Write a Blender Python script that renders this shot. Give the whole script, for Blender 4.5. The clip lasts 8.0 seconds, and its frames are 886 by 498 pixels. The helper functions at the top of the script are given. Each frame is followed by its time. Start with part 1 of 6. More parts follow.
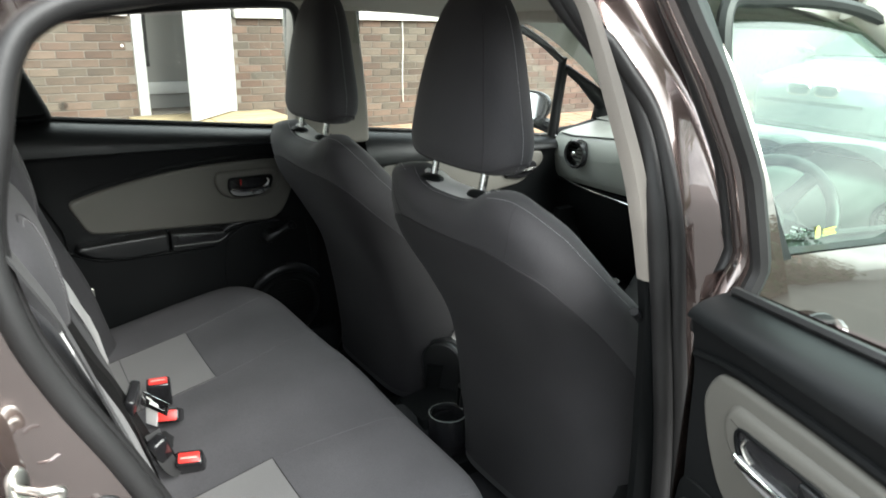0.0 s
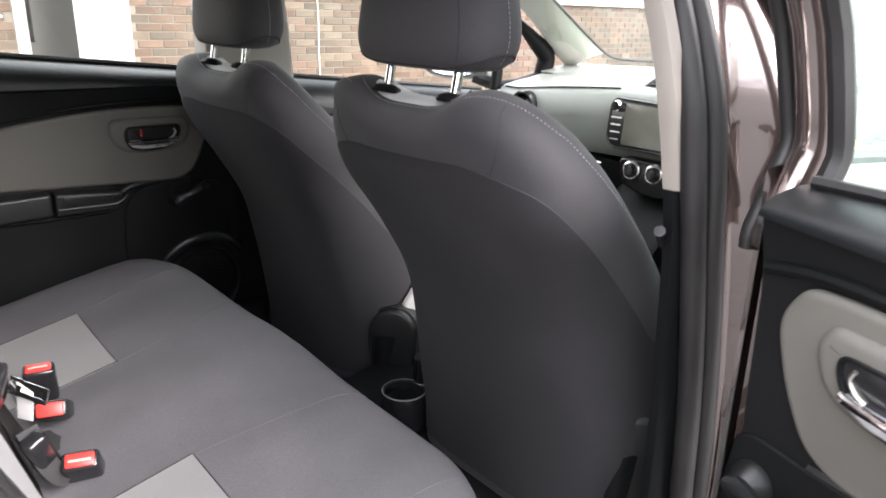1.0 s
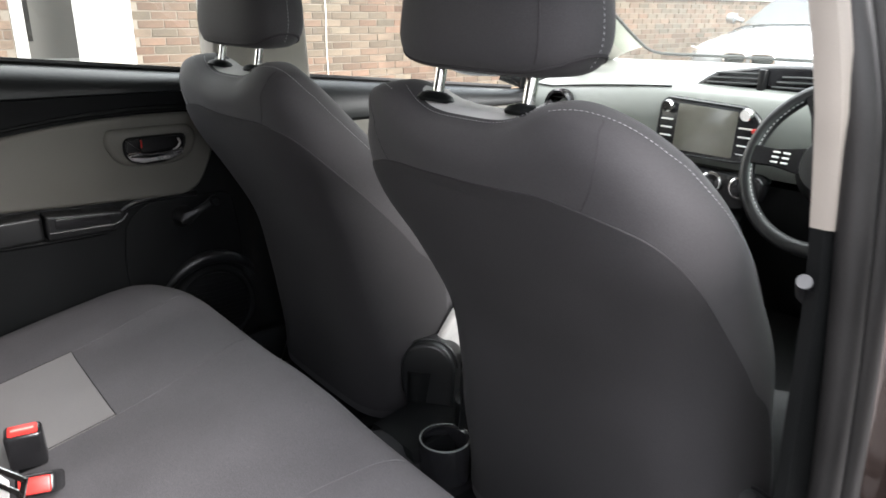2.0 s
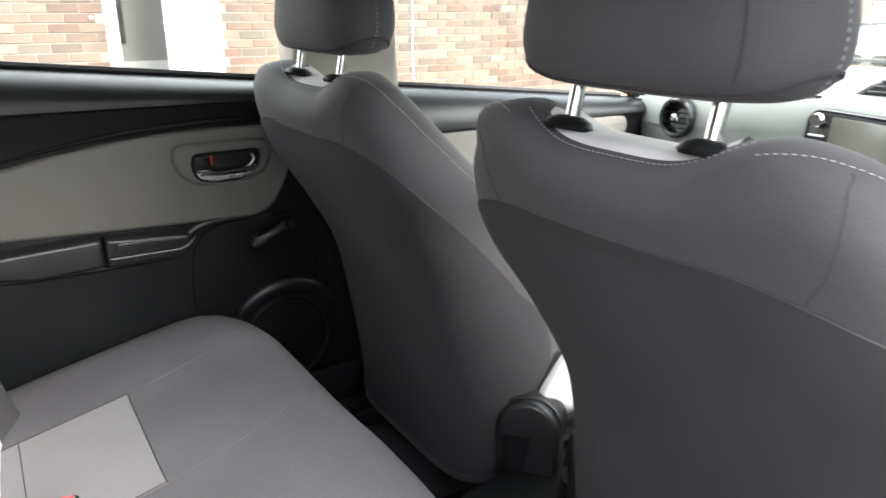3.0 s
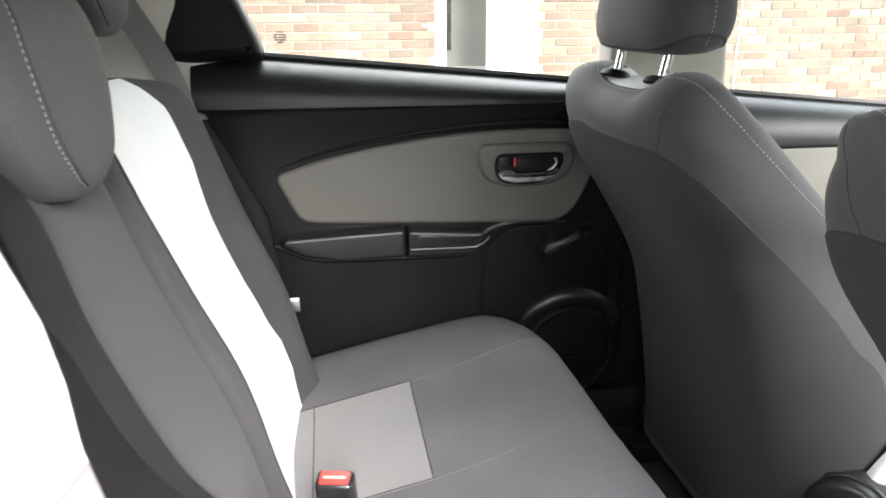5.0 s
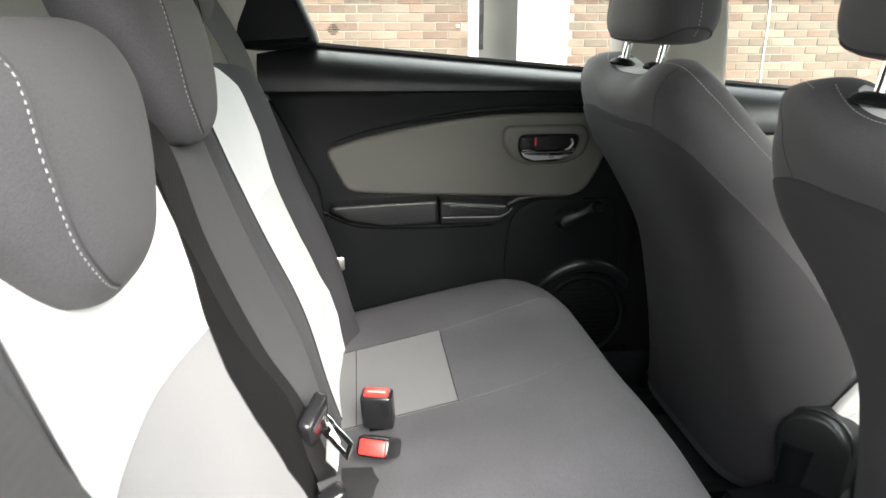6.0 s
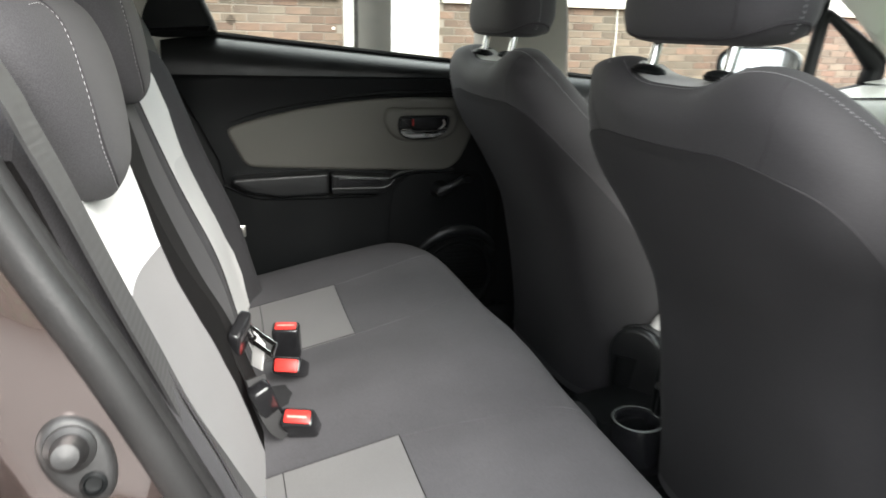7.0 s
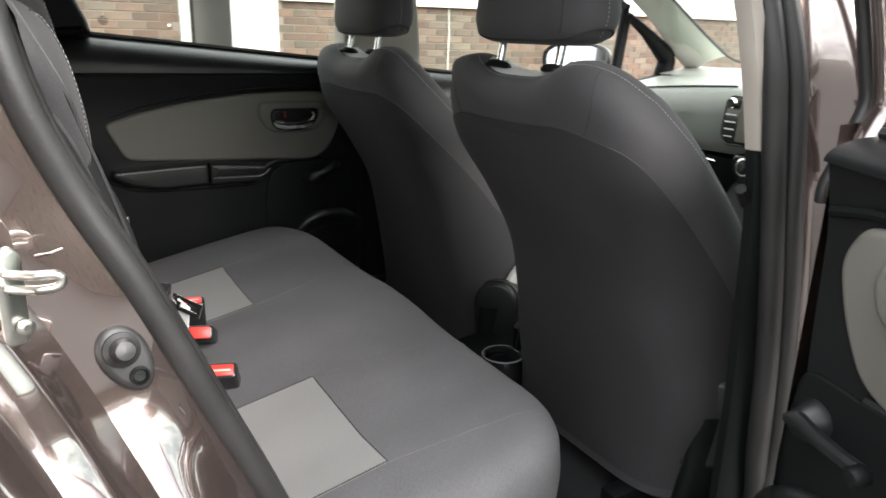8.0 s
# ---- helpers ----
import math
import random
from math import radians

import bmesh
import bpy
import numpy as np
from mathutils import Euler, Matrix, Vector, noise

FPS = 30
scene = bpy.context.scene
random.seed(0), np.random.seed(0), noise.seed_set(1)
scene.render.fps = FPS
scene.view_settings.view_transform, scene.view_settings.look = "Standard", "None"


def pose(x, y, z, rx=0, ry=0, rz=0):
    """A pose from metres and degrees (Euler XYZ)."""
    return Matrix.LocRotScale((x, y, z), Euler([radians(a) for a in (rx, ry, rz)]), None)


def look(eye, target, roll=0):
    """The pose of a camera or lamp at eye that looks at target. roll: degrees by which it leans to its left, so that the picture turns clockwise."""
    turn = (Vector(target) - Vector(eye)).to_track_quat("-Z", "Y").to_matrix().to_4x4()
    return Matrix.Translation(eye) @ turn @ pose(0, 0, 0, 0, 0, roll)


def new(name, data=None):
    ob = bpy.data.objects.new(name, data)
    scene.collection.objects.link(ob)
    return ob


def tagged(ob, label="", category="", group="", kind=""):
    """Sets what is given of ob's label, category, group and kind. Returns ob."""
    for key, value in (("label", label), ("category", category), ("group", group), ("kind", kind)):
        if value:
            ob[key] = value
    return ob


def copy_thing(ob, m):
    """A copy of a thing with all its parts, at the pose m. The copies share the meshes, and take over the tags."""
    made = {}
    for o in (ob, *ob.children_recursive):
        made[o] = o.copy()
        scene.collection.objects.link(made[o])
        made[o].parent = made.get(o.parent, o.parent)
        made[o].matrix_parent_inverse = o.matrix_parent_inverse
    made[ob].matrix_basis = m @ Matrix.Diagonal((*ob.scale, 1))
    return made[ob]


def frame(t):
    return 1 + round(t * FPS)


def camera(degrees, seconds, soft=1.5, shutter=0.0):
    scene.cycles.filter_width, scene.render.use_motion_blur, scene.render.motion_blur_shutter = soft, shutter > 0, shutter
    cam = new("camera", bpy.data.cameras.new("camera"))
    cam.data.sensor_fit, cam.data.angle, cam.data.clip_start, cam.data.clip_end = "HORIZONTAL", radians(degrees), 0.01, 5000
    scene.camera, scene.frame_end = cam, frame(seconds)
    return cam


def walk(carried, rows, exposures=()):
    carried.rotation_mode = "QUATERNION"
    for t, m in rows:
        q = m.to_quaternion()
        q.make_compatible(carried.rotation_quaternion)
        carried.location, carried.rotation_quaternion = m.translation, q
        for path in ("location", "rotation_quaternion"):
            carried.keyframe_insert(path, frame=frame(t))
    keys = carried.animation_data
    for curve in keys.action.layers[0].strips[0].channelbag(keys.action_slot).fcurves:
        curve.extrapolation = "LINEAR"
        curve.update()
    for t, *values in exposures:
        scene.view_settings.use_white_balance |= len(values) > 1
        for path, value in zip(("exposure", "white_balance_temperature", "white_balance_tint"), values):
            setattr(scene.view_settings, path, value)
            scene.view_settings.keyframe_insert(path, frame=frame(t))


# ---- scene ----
cam = camera(64.0, 8.0, soft=1.6, shutter=0.4)
PATH = [
    (0, (-0.758, -1.468, 1.388), (0.286, 0.12, 0.764), 1.2),
    (0.5, (-0.72, -1.365, 1.261), (0.416, 0.158, 0.637), 1.5),
    (1, (-0.686, -1.232, 1.192), (0.541, 0.218, 0.566), 1.3),
    (1.2, (-0.673, -1.185, 1.167), (0.573, 0.248, 0.539), 1.2),
    (2.3, (-0.58, -0.95, 1.194), (0.603, 0.526, 0.542), 0.3),
    (2.5, (-0.561, -0.903, 1.188), (0.591, 0.597, 0.538), 0.3),
    (3, (-0.497, -0.798, 1.186), (0.54, 0.786, 0.542), 0.1),
    (3.5, (-0.473, -0.732, 1.188), (0.369, 0.965, 0.549), -0.3),
    (4, (-0.473, -0.681, 1.183), (0.123, 1.118, 0.546), -0.5),
    (4.5, (-0.47, -0.677, 1.176), (-0.048, 1.173, 0.545), -0.7),
    (5.8, (-0.507, -0.885, 1.153), (-0.288, 1.01, 0.549), -0.2),
    (6, (-0.511, -0.929, 1.152), (-0.288, 0.963, 0.541), -0.1),
    (6.5, (-0.535, -1.037, 1.13), (-0.198, 0.84, 0.526), 0.7),
    (7, (-0.583, -1.187, 1.124), (-0.023, 0.64, 0.535), 1.4),
    (7.5, (-0.648, -1.338, 1.131), (0.106, 0.42, 0.544), 1.5),
    (8, (-0.749, -1.375, 1.132), (0.212, 0.278, 0.544), 1.5),
]
walk(cam, [(t, look(eye, target, roll)) for t, eye, target, roll in PATH], [(0.0, 1.75, 6400, 5), (0.5, 2.22, 6500, 14), (1.0, 2.32, 6500, 16), (2.5, 2.3, 6500, 13), (3.0, 2.9, 6430, 13), (3.5, 3.32, 6350, 11), (4.5, 3.2, 6450, 13), (5.8, 2.9, 6600, 9), (6.5, 2.42, 6650, 8), (7.0, 2.1, 6600, 8), (7.5, 1.97, 6650, 9), (8.0, 1.82, 6650, 9)])

# ---- world and light ----
world = bpy.data.worlds.new("overcast_sky")
scene.world = world
world.use_nodes = True
wn, wl = world.node_tree.nodes, world.node_tree.links
wn.clear()
w_out = wn.new("ShaderNodeOutputWorld")
w_bg = wn.new("ShaderNodeBackground")
w_sky = wn.new("ShaderNodeTexSky")
w_sky.sky_type, w_sky.sun_disc = "NISHITA", False
w_sky.sun_elevation, w_sky.sun_rotation = radians(45), radians(166)
w_co = wn.new("ShaderNodeTexCoord")
w_map = wn.new("ShaderNodeMapping")
w_map.inputs["Scale"].default_value = (1, 1, 2.6)
w_no = wn.new("ShaderNodeTexNoise")
w_no.inputs["Scale"].default_value, w_no.inputs["Detail"].default_value, w_no.inputs["Roughness"].default_value = 2.3, 7, 0.55
w_ramp = wn.new("ShaderNodeValToRGB")
w_ramp.color_ramp.elements[0].position, w_ramp.color_ramp.elements[0].color = 0.40, (4.2, 4.6, 5.2, 1)
w_ramp.color_ramp.elements[1].position, w_ramp.color_ramp.elements[1].color = 0.62, (15.5, 15.6, 15.5, 1)
w_mix = wn.new("ShaderNodeMix")
w_mix.data_type = "RGBA"
w_mix.inputs["Factor"].default_value = 0.86
wl.new(w_co.outputs["Generated"], w_map.inputs["Vector"])
wl.new(w_map.outputs["Vector"], w_no.inputs["Vector"])
wl.new(w_no.outputs["Fac"], w_ramp.inputs["Fac"])
wl.new(w_sky.outputs["Color"], w_mix.inputs["A"])
wl.new(w_ramp.outputs["Color"], w_mix.inputs["B"])
# an overcast sky is brighter overhead than at the horizon
w_sep = wn.new("ShaderNodeSeparateXYZ")
w_up = wn.new("ShaderNodeMapRange")
w_up.inputs["To Min"].default_value, w_up.inputs["To Max"].default_value = 0.55, 1.45
w_mul = wn.new("ShaderNodeVectorMath")
w_mul.operation = "SCALE"
wl.new(w_co.outputs["Generated"], w_sep.inputs["Vector"])
wl.new(w_sep.outputs["Z"], w_up.inputs["Value"])
wl.new(w_mix.outputs["Result"], w_mul.inputs[0])
wl.new(w_up.outputs["Result"], w_mul.inputs["Scale"])
wl.new(w_mul.outputs["Vector"], w_bg.inputs["Color"])
w_bg.inputs["Strength"].default_value = 0.15
wl.new(w_bg.outputs["Background"], w_out.inputs["Surface"])

sun = new("sun", bpy.data.lights.new("sun", "SUN"))
sun.data.energy, sun.data.angle, sun.data.color = 3.2, radians(40), (1, 0.97, 0.94)
sun.matrix_world = look((2.0, -6.4, 4.3), (0, 0, 0))

# ---- mesh helpers ----
def part(name, bm, material, parent, label="", smooth=True, angle=38):
    """Links a bmesh as one mesh object under a thing or a part."""
    bmesh.ops.recalc_face_normals(bm, faces=bm.faces)
    me = bpy.data.meshes.new(name)
    bm.to_mesh(me)
    bm.free()
    me.materials.append(material)
    if smooth:
        for p in me.polygons:
            p.use_smooth = True
        me.set_sharp_from_angle(angle=radians(angle))
    ob = new(name, me)
    if parent is not None:
        ob.parent = parent
        if parent.parent is None:
            ob.matrix_parent_inverse = parent.matrix_basis.inverted()
    if label:
        ob["label"] = label
    return ob


def thing(name, base, label, category, group="", kind=""):
    ob = new(name)
    ob.empty_display_size = 0.05
    ob.matrix_basis = Matrix.Translation(base)
    return tagged(ob, label, category, group, kind)


def solid(name, bm, material, label, category, group="", kind="", smooth=True):
    """A thing that is one mesh."""
    return tagged(part(name, bm, material, None, smooth=smooth), label, category, group, kind)


def spline(pts, n=8, closed=False):
    """Points along a smooth curve through pts, n for each stretch."""
    pts = [np.array(p, float) for p in pts]
    m, out = len(pts), []
    for i in range(m if closed else m - 1):
        if closed:
            a, b, c, d = (pts[(i + k) % m] for k in (-1, 0, 1, 2))
        else:
            b, c = pts[i], pts[i + 1]
            a = pts[i - 1] if i else 2 * b - c
            d = pts[i + 2] if i + 2 < m else 2 * c - b
        for k in range(n):
            t = k / n
            out.append(0.5 * (2 * b + (c - a) * t + (2 * a - 5 * b + 4 * c - d) * t * t + (3 * b - a - 3 * c + d) * t**3))
    if not closed:
        out.append(pts[-1])
    return out


def fillet(pts, r, n=5):
    """A closed 2D outline with its corners rounded."""
    pts = [np.array(p, float) for p in pts]
    out = []
    for i, p in enumerate(pts):
        a, c = pts[i - 1], pts[(i + 1) % len(pts)]
        da, dc = a - p, c - p
        k = min(r if not isinstance(r, (list, tuple)) else r[i], 0.49 * np.linalg.norm(da), 0.49 * np.linalg.norm(dc))
        s, e = p + da / np.linalg.norm(da) * k, p + dc / np.linalg.norm(dc) * k
        out += [(1 - t) ** 2 * s + 2 * t * (1 - t) * p + t * t * e for t in np.linspace(0, 1, n + 1)]
    return out


def loft(rings, cap=(True, True), closed=True, bm=None):
    """A skin over rings of equal count."""
    bm = bm or bmesh.new()
    rows = [[bm.verts.new(Vector(p)) for p in ring] for ring in rings]
    n = len(rows[0])
    for a, b in zip(rows, rows[1:]):
        for i in range(n if closed else n - 1):
            j = (i + 1) % n
            bm.faces.new((a[i], a[j], b[j], b[i]))
    if cap[0]:
        bm.faces.new(rows[0])
    if cap[1]:
        bm.faces.new(rows[-1][::-1])
    return bm


def tube(path, r, n=8, closed=False, profile=None, up=None, bm=None):
    """A round or profiled bar along a path. r: one radius or one for each point."""
    path = [Vector(p) for p in path]
    m = len(path)
    rr = r if isinstance(r, (list, tuple)) else [r] * m
    tang = [((path[(i + 1) % m] if closed or i < m - 1 else path[i]) - (path[i - 1] if closed or i else path[i])).normalized() for i in range(m)]
    side = Vector(up) if up else (Vector((0, 0, 1)) if abs(tang[0].z) < 0.9 else Vector((1, 0, 0)))
    prof = profile or [(math.cos(2 * math.pi * k / n), math.sin(2 * math.pi * k / n)) for k in range(n)]
    rings = []
    for p, t, q in zip(path, tang, rr):
        ref = Vector(up) if up else side
        b = t.cross(ref).normalized()
        a = b.cross(t).normalized()
        side = a
        rings.append([p + float(q) * (float(x) * b + float(y) * a) for x, y in prof])
    if closed:
        rings.append(rings[0])
        bm = loft(rings, (False, False), True, bm)
        bmesh.ops.remove_doubles(bm, verts=bm.verts, dist=1e-6)
        return bm
    return loft(rings, (True, True), True, bm)


def inset(out, d):
    """A closed 2D outline moved inwards by d."""
    pts = [np.array(p, float) for p in out]
    area = sum(a[0] * b[1] - a[1] * b[0] for a, b in zip(pts, pts[1:] + pts[:1]))
    s, res = (1 if area > 0 else -1), []
    for i, p in enumerate(pts):
        t = pts[(i + 1) % len(pts)] - pts[i - 1]
        t = t / (np.linalg.norm(t) + 1e-9)
        res.append(p + s * d * np.array((-t[1], t[0])))
    return res


def plate(out, place, thick, bevel=0.003, seg=3, bm=None, back=0.0):
    """A plate with a rounded front edge over a closed 2D outline; place(u, v, h) gives the point h above the ground of the outline."""
    rings = [[place(u, v, -back) for u, v in out]]
    for k in range(seg + 1):
        a = math.pi / 2 * k / seg
        ring = inset(out, bevel * (1 - math.cos(a)))
        rings.append([place(u, v, thick - bevel + bevel * math.sin(a)) for u, v in ring])
    return loft(rings, (True, True), True, bm)


def box(x0, x1, y0, y1, z0, z1, bevel=0.0, seg=2, bm=None, m=None):
    bm2 = bmesh.new()
    bmesh.ops.create_cube(bm2, size=1)
    for v in bm2.verts:
        v.co = Vector(((x0 + x1) / 2 + v.co.x * (x1 - x0), (y0 + y1) / 2 + v.co.y * (y1 - y0), (z0 + z1) / 2 + v.co.z * (z1 - z0)))
    if bevel:
        bmesh.ops.bevel(bm2, geom=bm2.edges[:], offset=bevel, segments=seg, profile=0.5, affect="EDGES")
    if m is not None:
        bm2.transform(m)
    if bm is None:
        return bm2
    me = bpy.data.meshes.new("joined")
    bm2.to_mesh(me)
    bm2.free()
    bm.from_mesh(me)
    bpy.data.meshes.remove(me)
    return bm


def lathe(profile, m, n=28, bm=None):
    """A turned form: profile of (radius, height) about z, moved by m."""
    rings = [[m @ Vector((r * math.cos(2 * math.pi * k / n), r * math.sin(2 * math.pi * k / n), h)) for k in range(n)] for r, h in profile]
    return loft(rings, (True, True), True, bm)


def along(a, b):
    """A pose at a whose z axis points to b."""
    a, b = Vector(a), Vector(b)
    return Matrix.Translation(a) @ (b - a).to_track_quat("Z", "Y").to_matrix().to_4x4()


def lerp(x, xs, ys):
    return float(np.interp(x, xs, ys))


def dashes(path, length, gap, r, bm=None):
    """Short stitches along a path."""
    pts = [Vector(p) for p in path]
    dist = [0.0]
    for a, b in zip(pts, pts[1:]):
        dist.append(dist[-1] + (b - a).length)

    def at(s):
        i = min(max(int(np.searchsorted(dist, s)) - 1, 0), len(pts) - 2)
        t = (s - dist[i]) / max(dist[i + 1] - dist[i], 1e-9)
        return pts[i].lerp(pts[i + 1], t)

    s, bm = 0.0, bm or bmesh.new()
    while s + length < dist[-1]:
        a, b = at(s), at(s + length)
        tube([a, a.lerp(b, 0.5), b], [r * 0.6, r, r * 0.6], 5, bm=bm)
        s += length + gap
    return bm


# ---- materials ----
def material(name, color, rough=0.6, metal=0.0, vary=0.12, scale=6.0, grain=0.0, grain_scale=400.0, bump=0.0, coat=0.0, sheen=0.0, spec=0.5, islands=0.0, objects=0.0, tint=None, rough_vary=0.06):
    mt = bpy.data.materials.new(name)
    mt.use_nodes = True
    nt = mt.node_tree
    nd, ln = nt.nodes, nt.links
    bs = nd["Principled BSDF"]
    bs.inputs["Metallic"].default_value = metal
    bs.inputs["Specular IOR Level"].default_value = spec
    bs.inputs["Coat Weight"].default_value = coat
    bs.inputs["Coat Roughness"].default_value = 0.02
    bs.inputs["Coat IOR"].default_value = 2.2 if metal > 0.7 else 1.5
    bs.inputs["Sheen Weight"].default_value = sheen
    bs.inputs["Sheen Roughness"].default_value = 0.5
    co = nd.new("ShaderNodeTexCoord")
    big = nd.new("ShaderNodeTexNoise")
    big.inputs["Scale"].default_value, big.inputs["Detail"].default_value = scale, 4
    fine = nd.new("ShaderNodeTexNoise")
    fine.inputs["Scale"].default_value, fine.inputs["Detail"].default_value = grain_scale, 2
    ln.new(co.outputs["Object"], big.inputs["Vector"])
    ln.new(co.outputs["Object"], fine.inputs["Vector"])

    def ranged(socket, lo, hi):
        r = nd.new("ShaderNodeMapRange")
        r.inputs["From Min"].default_value, r.inputs["From Max"].default_value = 0.25, 0.75
        r.inputs["To Min"].default_value, r.inputs["To Max"].default_value = lo, hi
        ln.new(socket, r.inputs["Value"])
        return r.outputs["Result"]

    def times(a, b):
        m = nd.new("ShaderNodeMath")
        m.operation = "MULTIPLY"
        ln.new(a, m.inputs[0])
        ln.new(b, m.inputs[1])
        return m.outputs["Value"]

    val = times(ranged(big.outputs["Fac"], 1 - vary, 1 + vary), ranged(fine.outputs["Fac"], 1 - grain, 1 + grain))
    pick = None
    if islands:
        g = nd.new("ShaderNodeNewGeometry")
        pick, amount = g.outputs["Random Per Island"], islands
    if objects:
        g = nd.new("ShaderNodeObjectInfo")
        pick, amount = g.outputs["Random"], objects
    base = nd.new("ShaderNodeRGB")
    base.outputs[0].default_value = (*color, 1)
    col = base.outputs[0]
    if pick is not None:
        r = nd.new("ShaderNodeMapRange")
        r.inputs["To Min"].default_value, r.inputs["To Max"].default_value = 1 - amount, 1 + amount
        ln.new(pick, r.inputs["Value"])
        val = times(val, r.outputs["Result"])
        if tint:
            mx = nd.new("ShaderNodeMix")
            mx.data_type = "RGBA"
            mx.inputs["B"].default_value = (*tint, 1)
            w = nd.new("ShaderNodeTexWhiteNoise")
            w.noise_dimensions = "1D"
            ln.new(pick, w.inputs["W"])
            ln.new(w.outputs["Value"], mx.inputs["Factor"])
            ln.new(col, mx.inputs["A"])
            col = mx.outputs["Result"]
    mul = nd.new("ShaderNodeVectorMath")
    mul.operation = "SCALE"
    ln.new(col, mul.inputs[0])
    ln.new(val, mul.inputs["Scale"])
    ln.new(mul.outputs["Vector"], bs.inputs["Base Color"])
    ln.new(ranged(big.outputs["Fac"], max(rough - rough_vary, 0.02), min(rough + rough_vary, 1)), bs.inputs["Roughness"])
    if bump:
        b = nd.new("ShaderNodeBump")
        b.inputs["Strength"].default_value, b.inputs["Distance"].default_value = bump, 0.001
        ln.new(fine.outputs["Fac"], b.inputs["Height"])
        ln.new(b.outputs["Normal"], bs.inputs["Normal"])
    return mt


def ribbed(mt, scale, strength, turn=(0, 0, 0)):
    """Adds fine woven ribs to a material's relief."""
    nd, ln = mt.node_tree.nodes, mt.node_tree.links
    co, mp, wv, b = nd.new("ShaderNodeTexCoord"), nd.new("ShaderNodeMapping"), nd.new("ShaderNodeTexWave"), nd.new("ShaderNodeBump")
    mp.inputs["Rotation"].default_value = turn
    wv.inputs["Scale"].default_value, wv.inputs["Distortion"].default_value = scale, 0.4
    b.inputs["Strength"].default_value, b.inputs["Distance"].default_value = strength, 0.0008
    ln.new(co.outputs["Object"], mp.inputs["Vector"])
    ln.new(mp.outputs["Vector"], wv.inputs["Vector"])
    ln.new(wv.outputs["Fac"], b.inputs["Height"])
    ln.new(b.outputs["Normal"], nd["Principled BSDF"].inputs["Normal"])
    return mt


def pane(name, tint, gloss=0.075):
    """Thin clear sheet glass."""
    mt = bpy.data.materials.new(name)
    mt.use_nodes = True
    nd, ln = mt.node_tree.nodes, mt.node_tree.links
    nd.clear()
    out, mix, tr, gl, fr, pw, mr = (nd.new(k) for k in ("ShaderNodeOutputMaterial", "ShaderNodeMixShader", "ShaderNodeBsdfTransparent", "ShaderNodeBsdfGlossy", "ShaderNodeLayerWeight", "ShaderNodeMath", "ShaderNodeMapRange"))
    tr.inputs["Color"].default_value = (*tint, 1)
    gl.inputs["Roughness"].default_value = 0.0
    fr.inputs["Blend"].default_value = 0.5
    pw.operation = "POWER"
    pw.inputs[1].default_value = 5.0
    mr.inputs["To Min"].default_value, mr.inputs["To Max"].default_value = gloss, 0.95
    ln.new(fr.outputs["Facing"], pw.inputs[0])
    ln.new(pw.outputs["Value"], mr.inputs["Value"])
    ln.new(mr.outputs["Result"], mix.inputs["Fac"])
    ln.new(tr.outputs["BSDF"], mix.inputs[1])
    ln.new(gl.outputs["BSDF"], mix.inputs[2])
    ln.new(mix.outputs["Shader"], out.inputs["Surface"])
    return mt


M = {}
M["cloth"] = ribbed(material("charcoal_cloth", (0.043, 0.0417, 0.0442), 0.8, vary=0.12, scale=7, grain=0.25, grain_scale=700, bump=0.25, sheen=0.04, spec=0.2), 240, 0.13, (0.5, 0.4, 0.8))
# Same charcoal cloth, paler on the cushion: the light on it put into colour.
M["cloth_lit"] = ribbed(material("charcoal_cloth_lit", (0.078, 0.0758, 0.080), 0.85, vary=0.14, scale=6, grain=0.25, grain_scale=700, bump=0.25, sheen=0.03, spec=0.12), 240, 0.13, (0.5, 0.4, 0.8))
M["cloth_back"] = material("black_back_cloth", (0.0255, 0.0245, 0.026), 0.75, vary=0.16, scale=5, grain=0.2, grain_scale=800, bump=0.2, sheen=0.03, spec=0.18)
M["cloth_front"] = material("charcoal_knit_cloth", (0.037, 0.0352, 0.0375), 0.78, vary=0.16, scale=5, grain=0.2, grain_scale=800, bump=0.25, sheen=0.08, spec=0.25)
M["cloth_light"] = material("light_grey_cloth", (0.148, 0.1445, 0.1425), 0.9, vary=0.05, scale=8, grain=0.10, grain_scale=900, bump=0.2, sheen=0.1, spec=0.2)
M["cloth_white"] = material("off_white_cloth", (0.70, 0.695, 0.68), 0.9, vary=0.04, scale=8, grain=0.06, grain_scale=900, bump=0.2, sheen=0.1, spec=0.2)
M["cloth_mid"] = material("pale_grey_cloth", (0.47, 0.466, 0.455), 0.9, vary=0.05, scale=8, grain=0.08, grain_scale=900, bump=0.2, sheen=0.1, spec=0.2)
# One lower panel cloth in two tones, the light of each side put into colour.
M["cloth_low_lit"] = material("lower_panel_cloth_lit", (0.62, 0.615, 0.605), 0.9, vary=0.05, scale=8, grain=0.08, grain_scale=900, bump=0.2, sheen=0.1, spec=0.2)
M["cloth_low_dim"] = material("lower_panel_cloth_dim", (0.17, 0.166, 0.167), 0.9, vary=0.05, scale=8, grain=0.08, grain_scale=900, bump=0.2, sheen=0.1, spec=0.2)
M["felt"] = material("black_side_felt", (0.0085, 0.008, 0.008), 0.95, vary=0.2, scale=14, grain=0.35, grain_scale=500, bump=0.6, spec=0.08)
M["seam"] = material("seam_shadow_cloth", (0.030, 0.028, 0.030), 0.9, vary=0.1, scale=20, spec=0.2)
M["thread"] = material("white_thread", (0.31, 0.305, 0.312), 0.7, vary=0.06, scale=60)
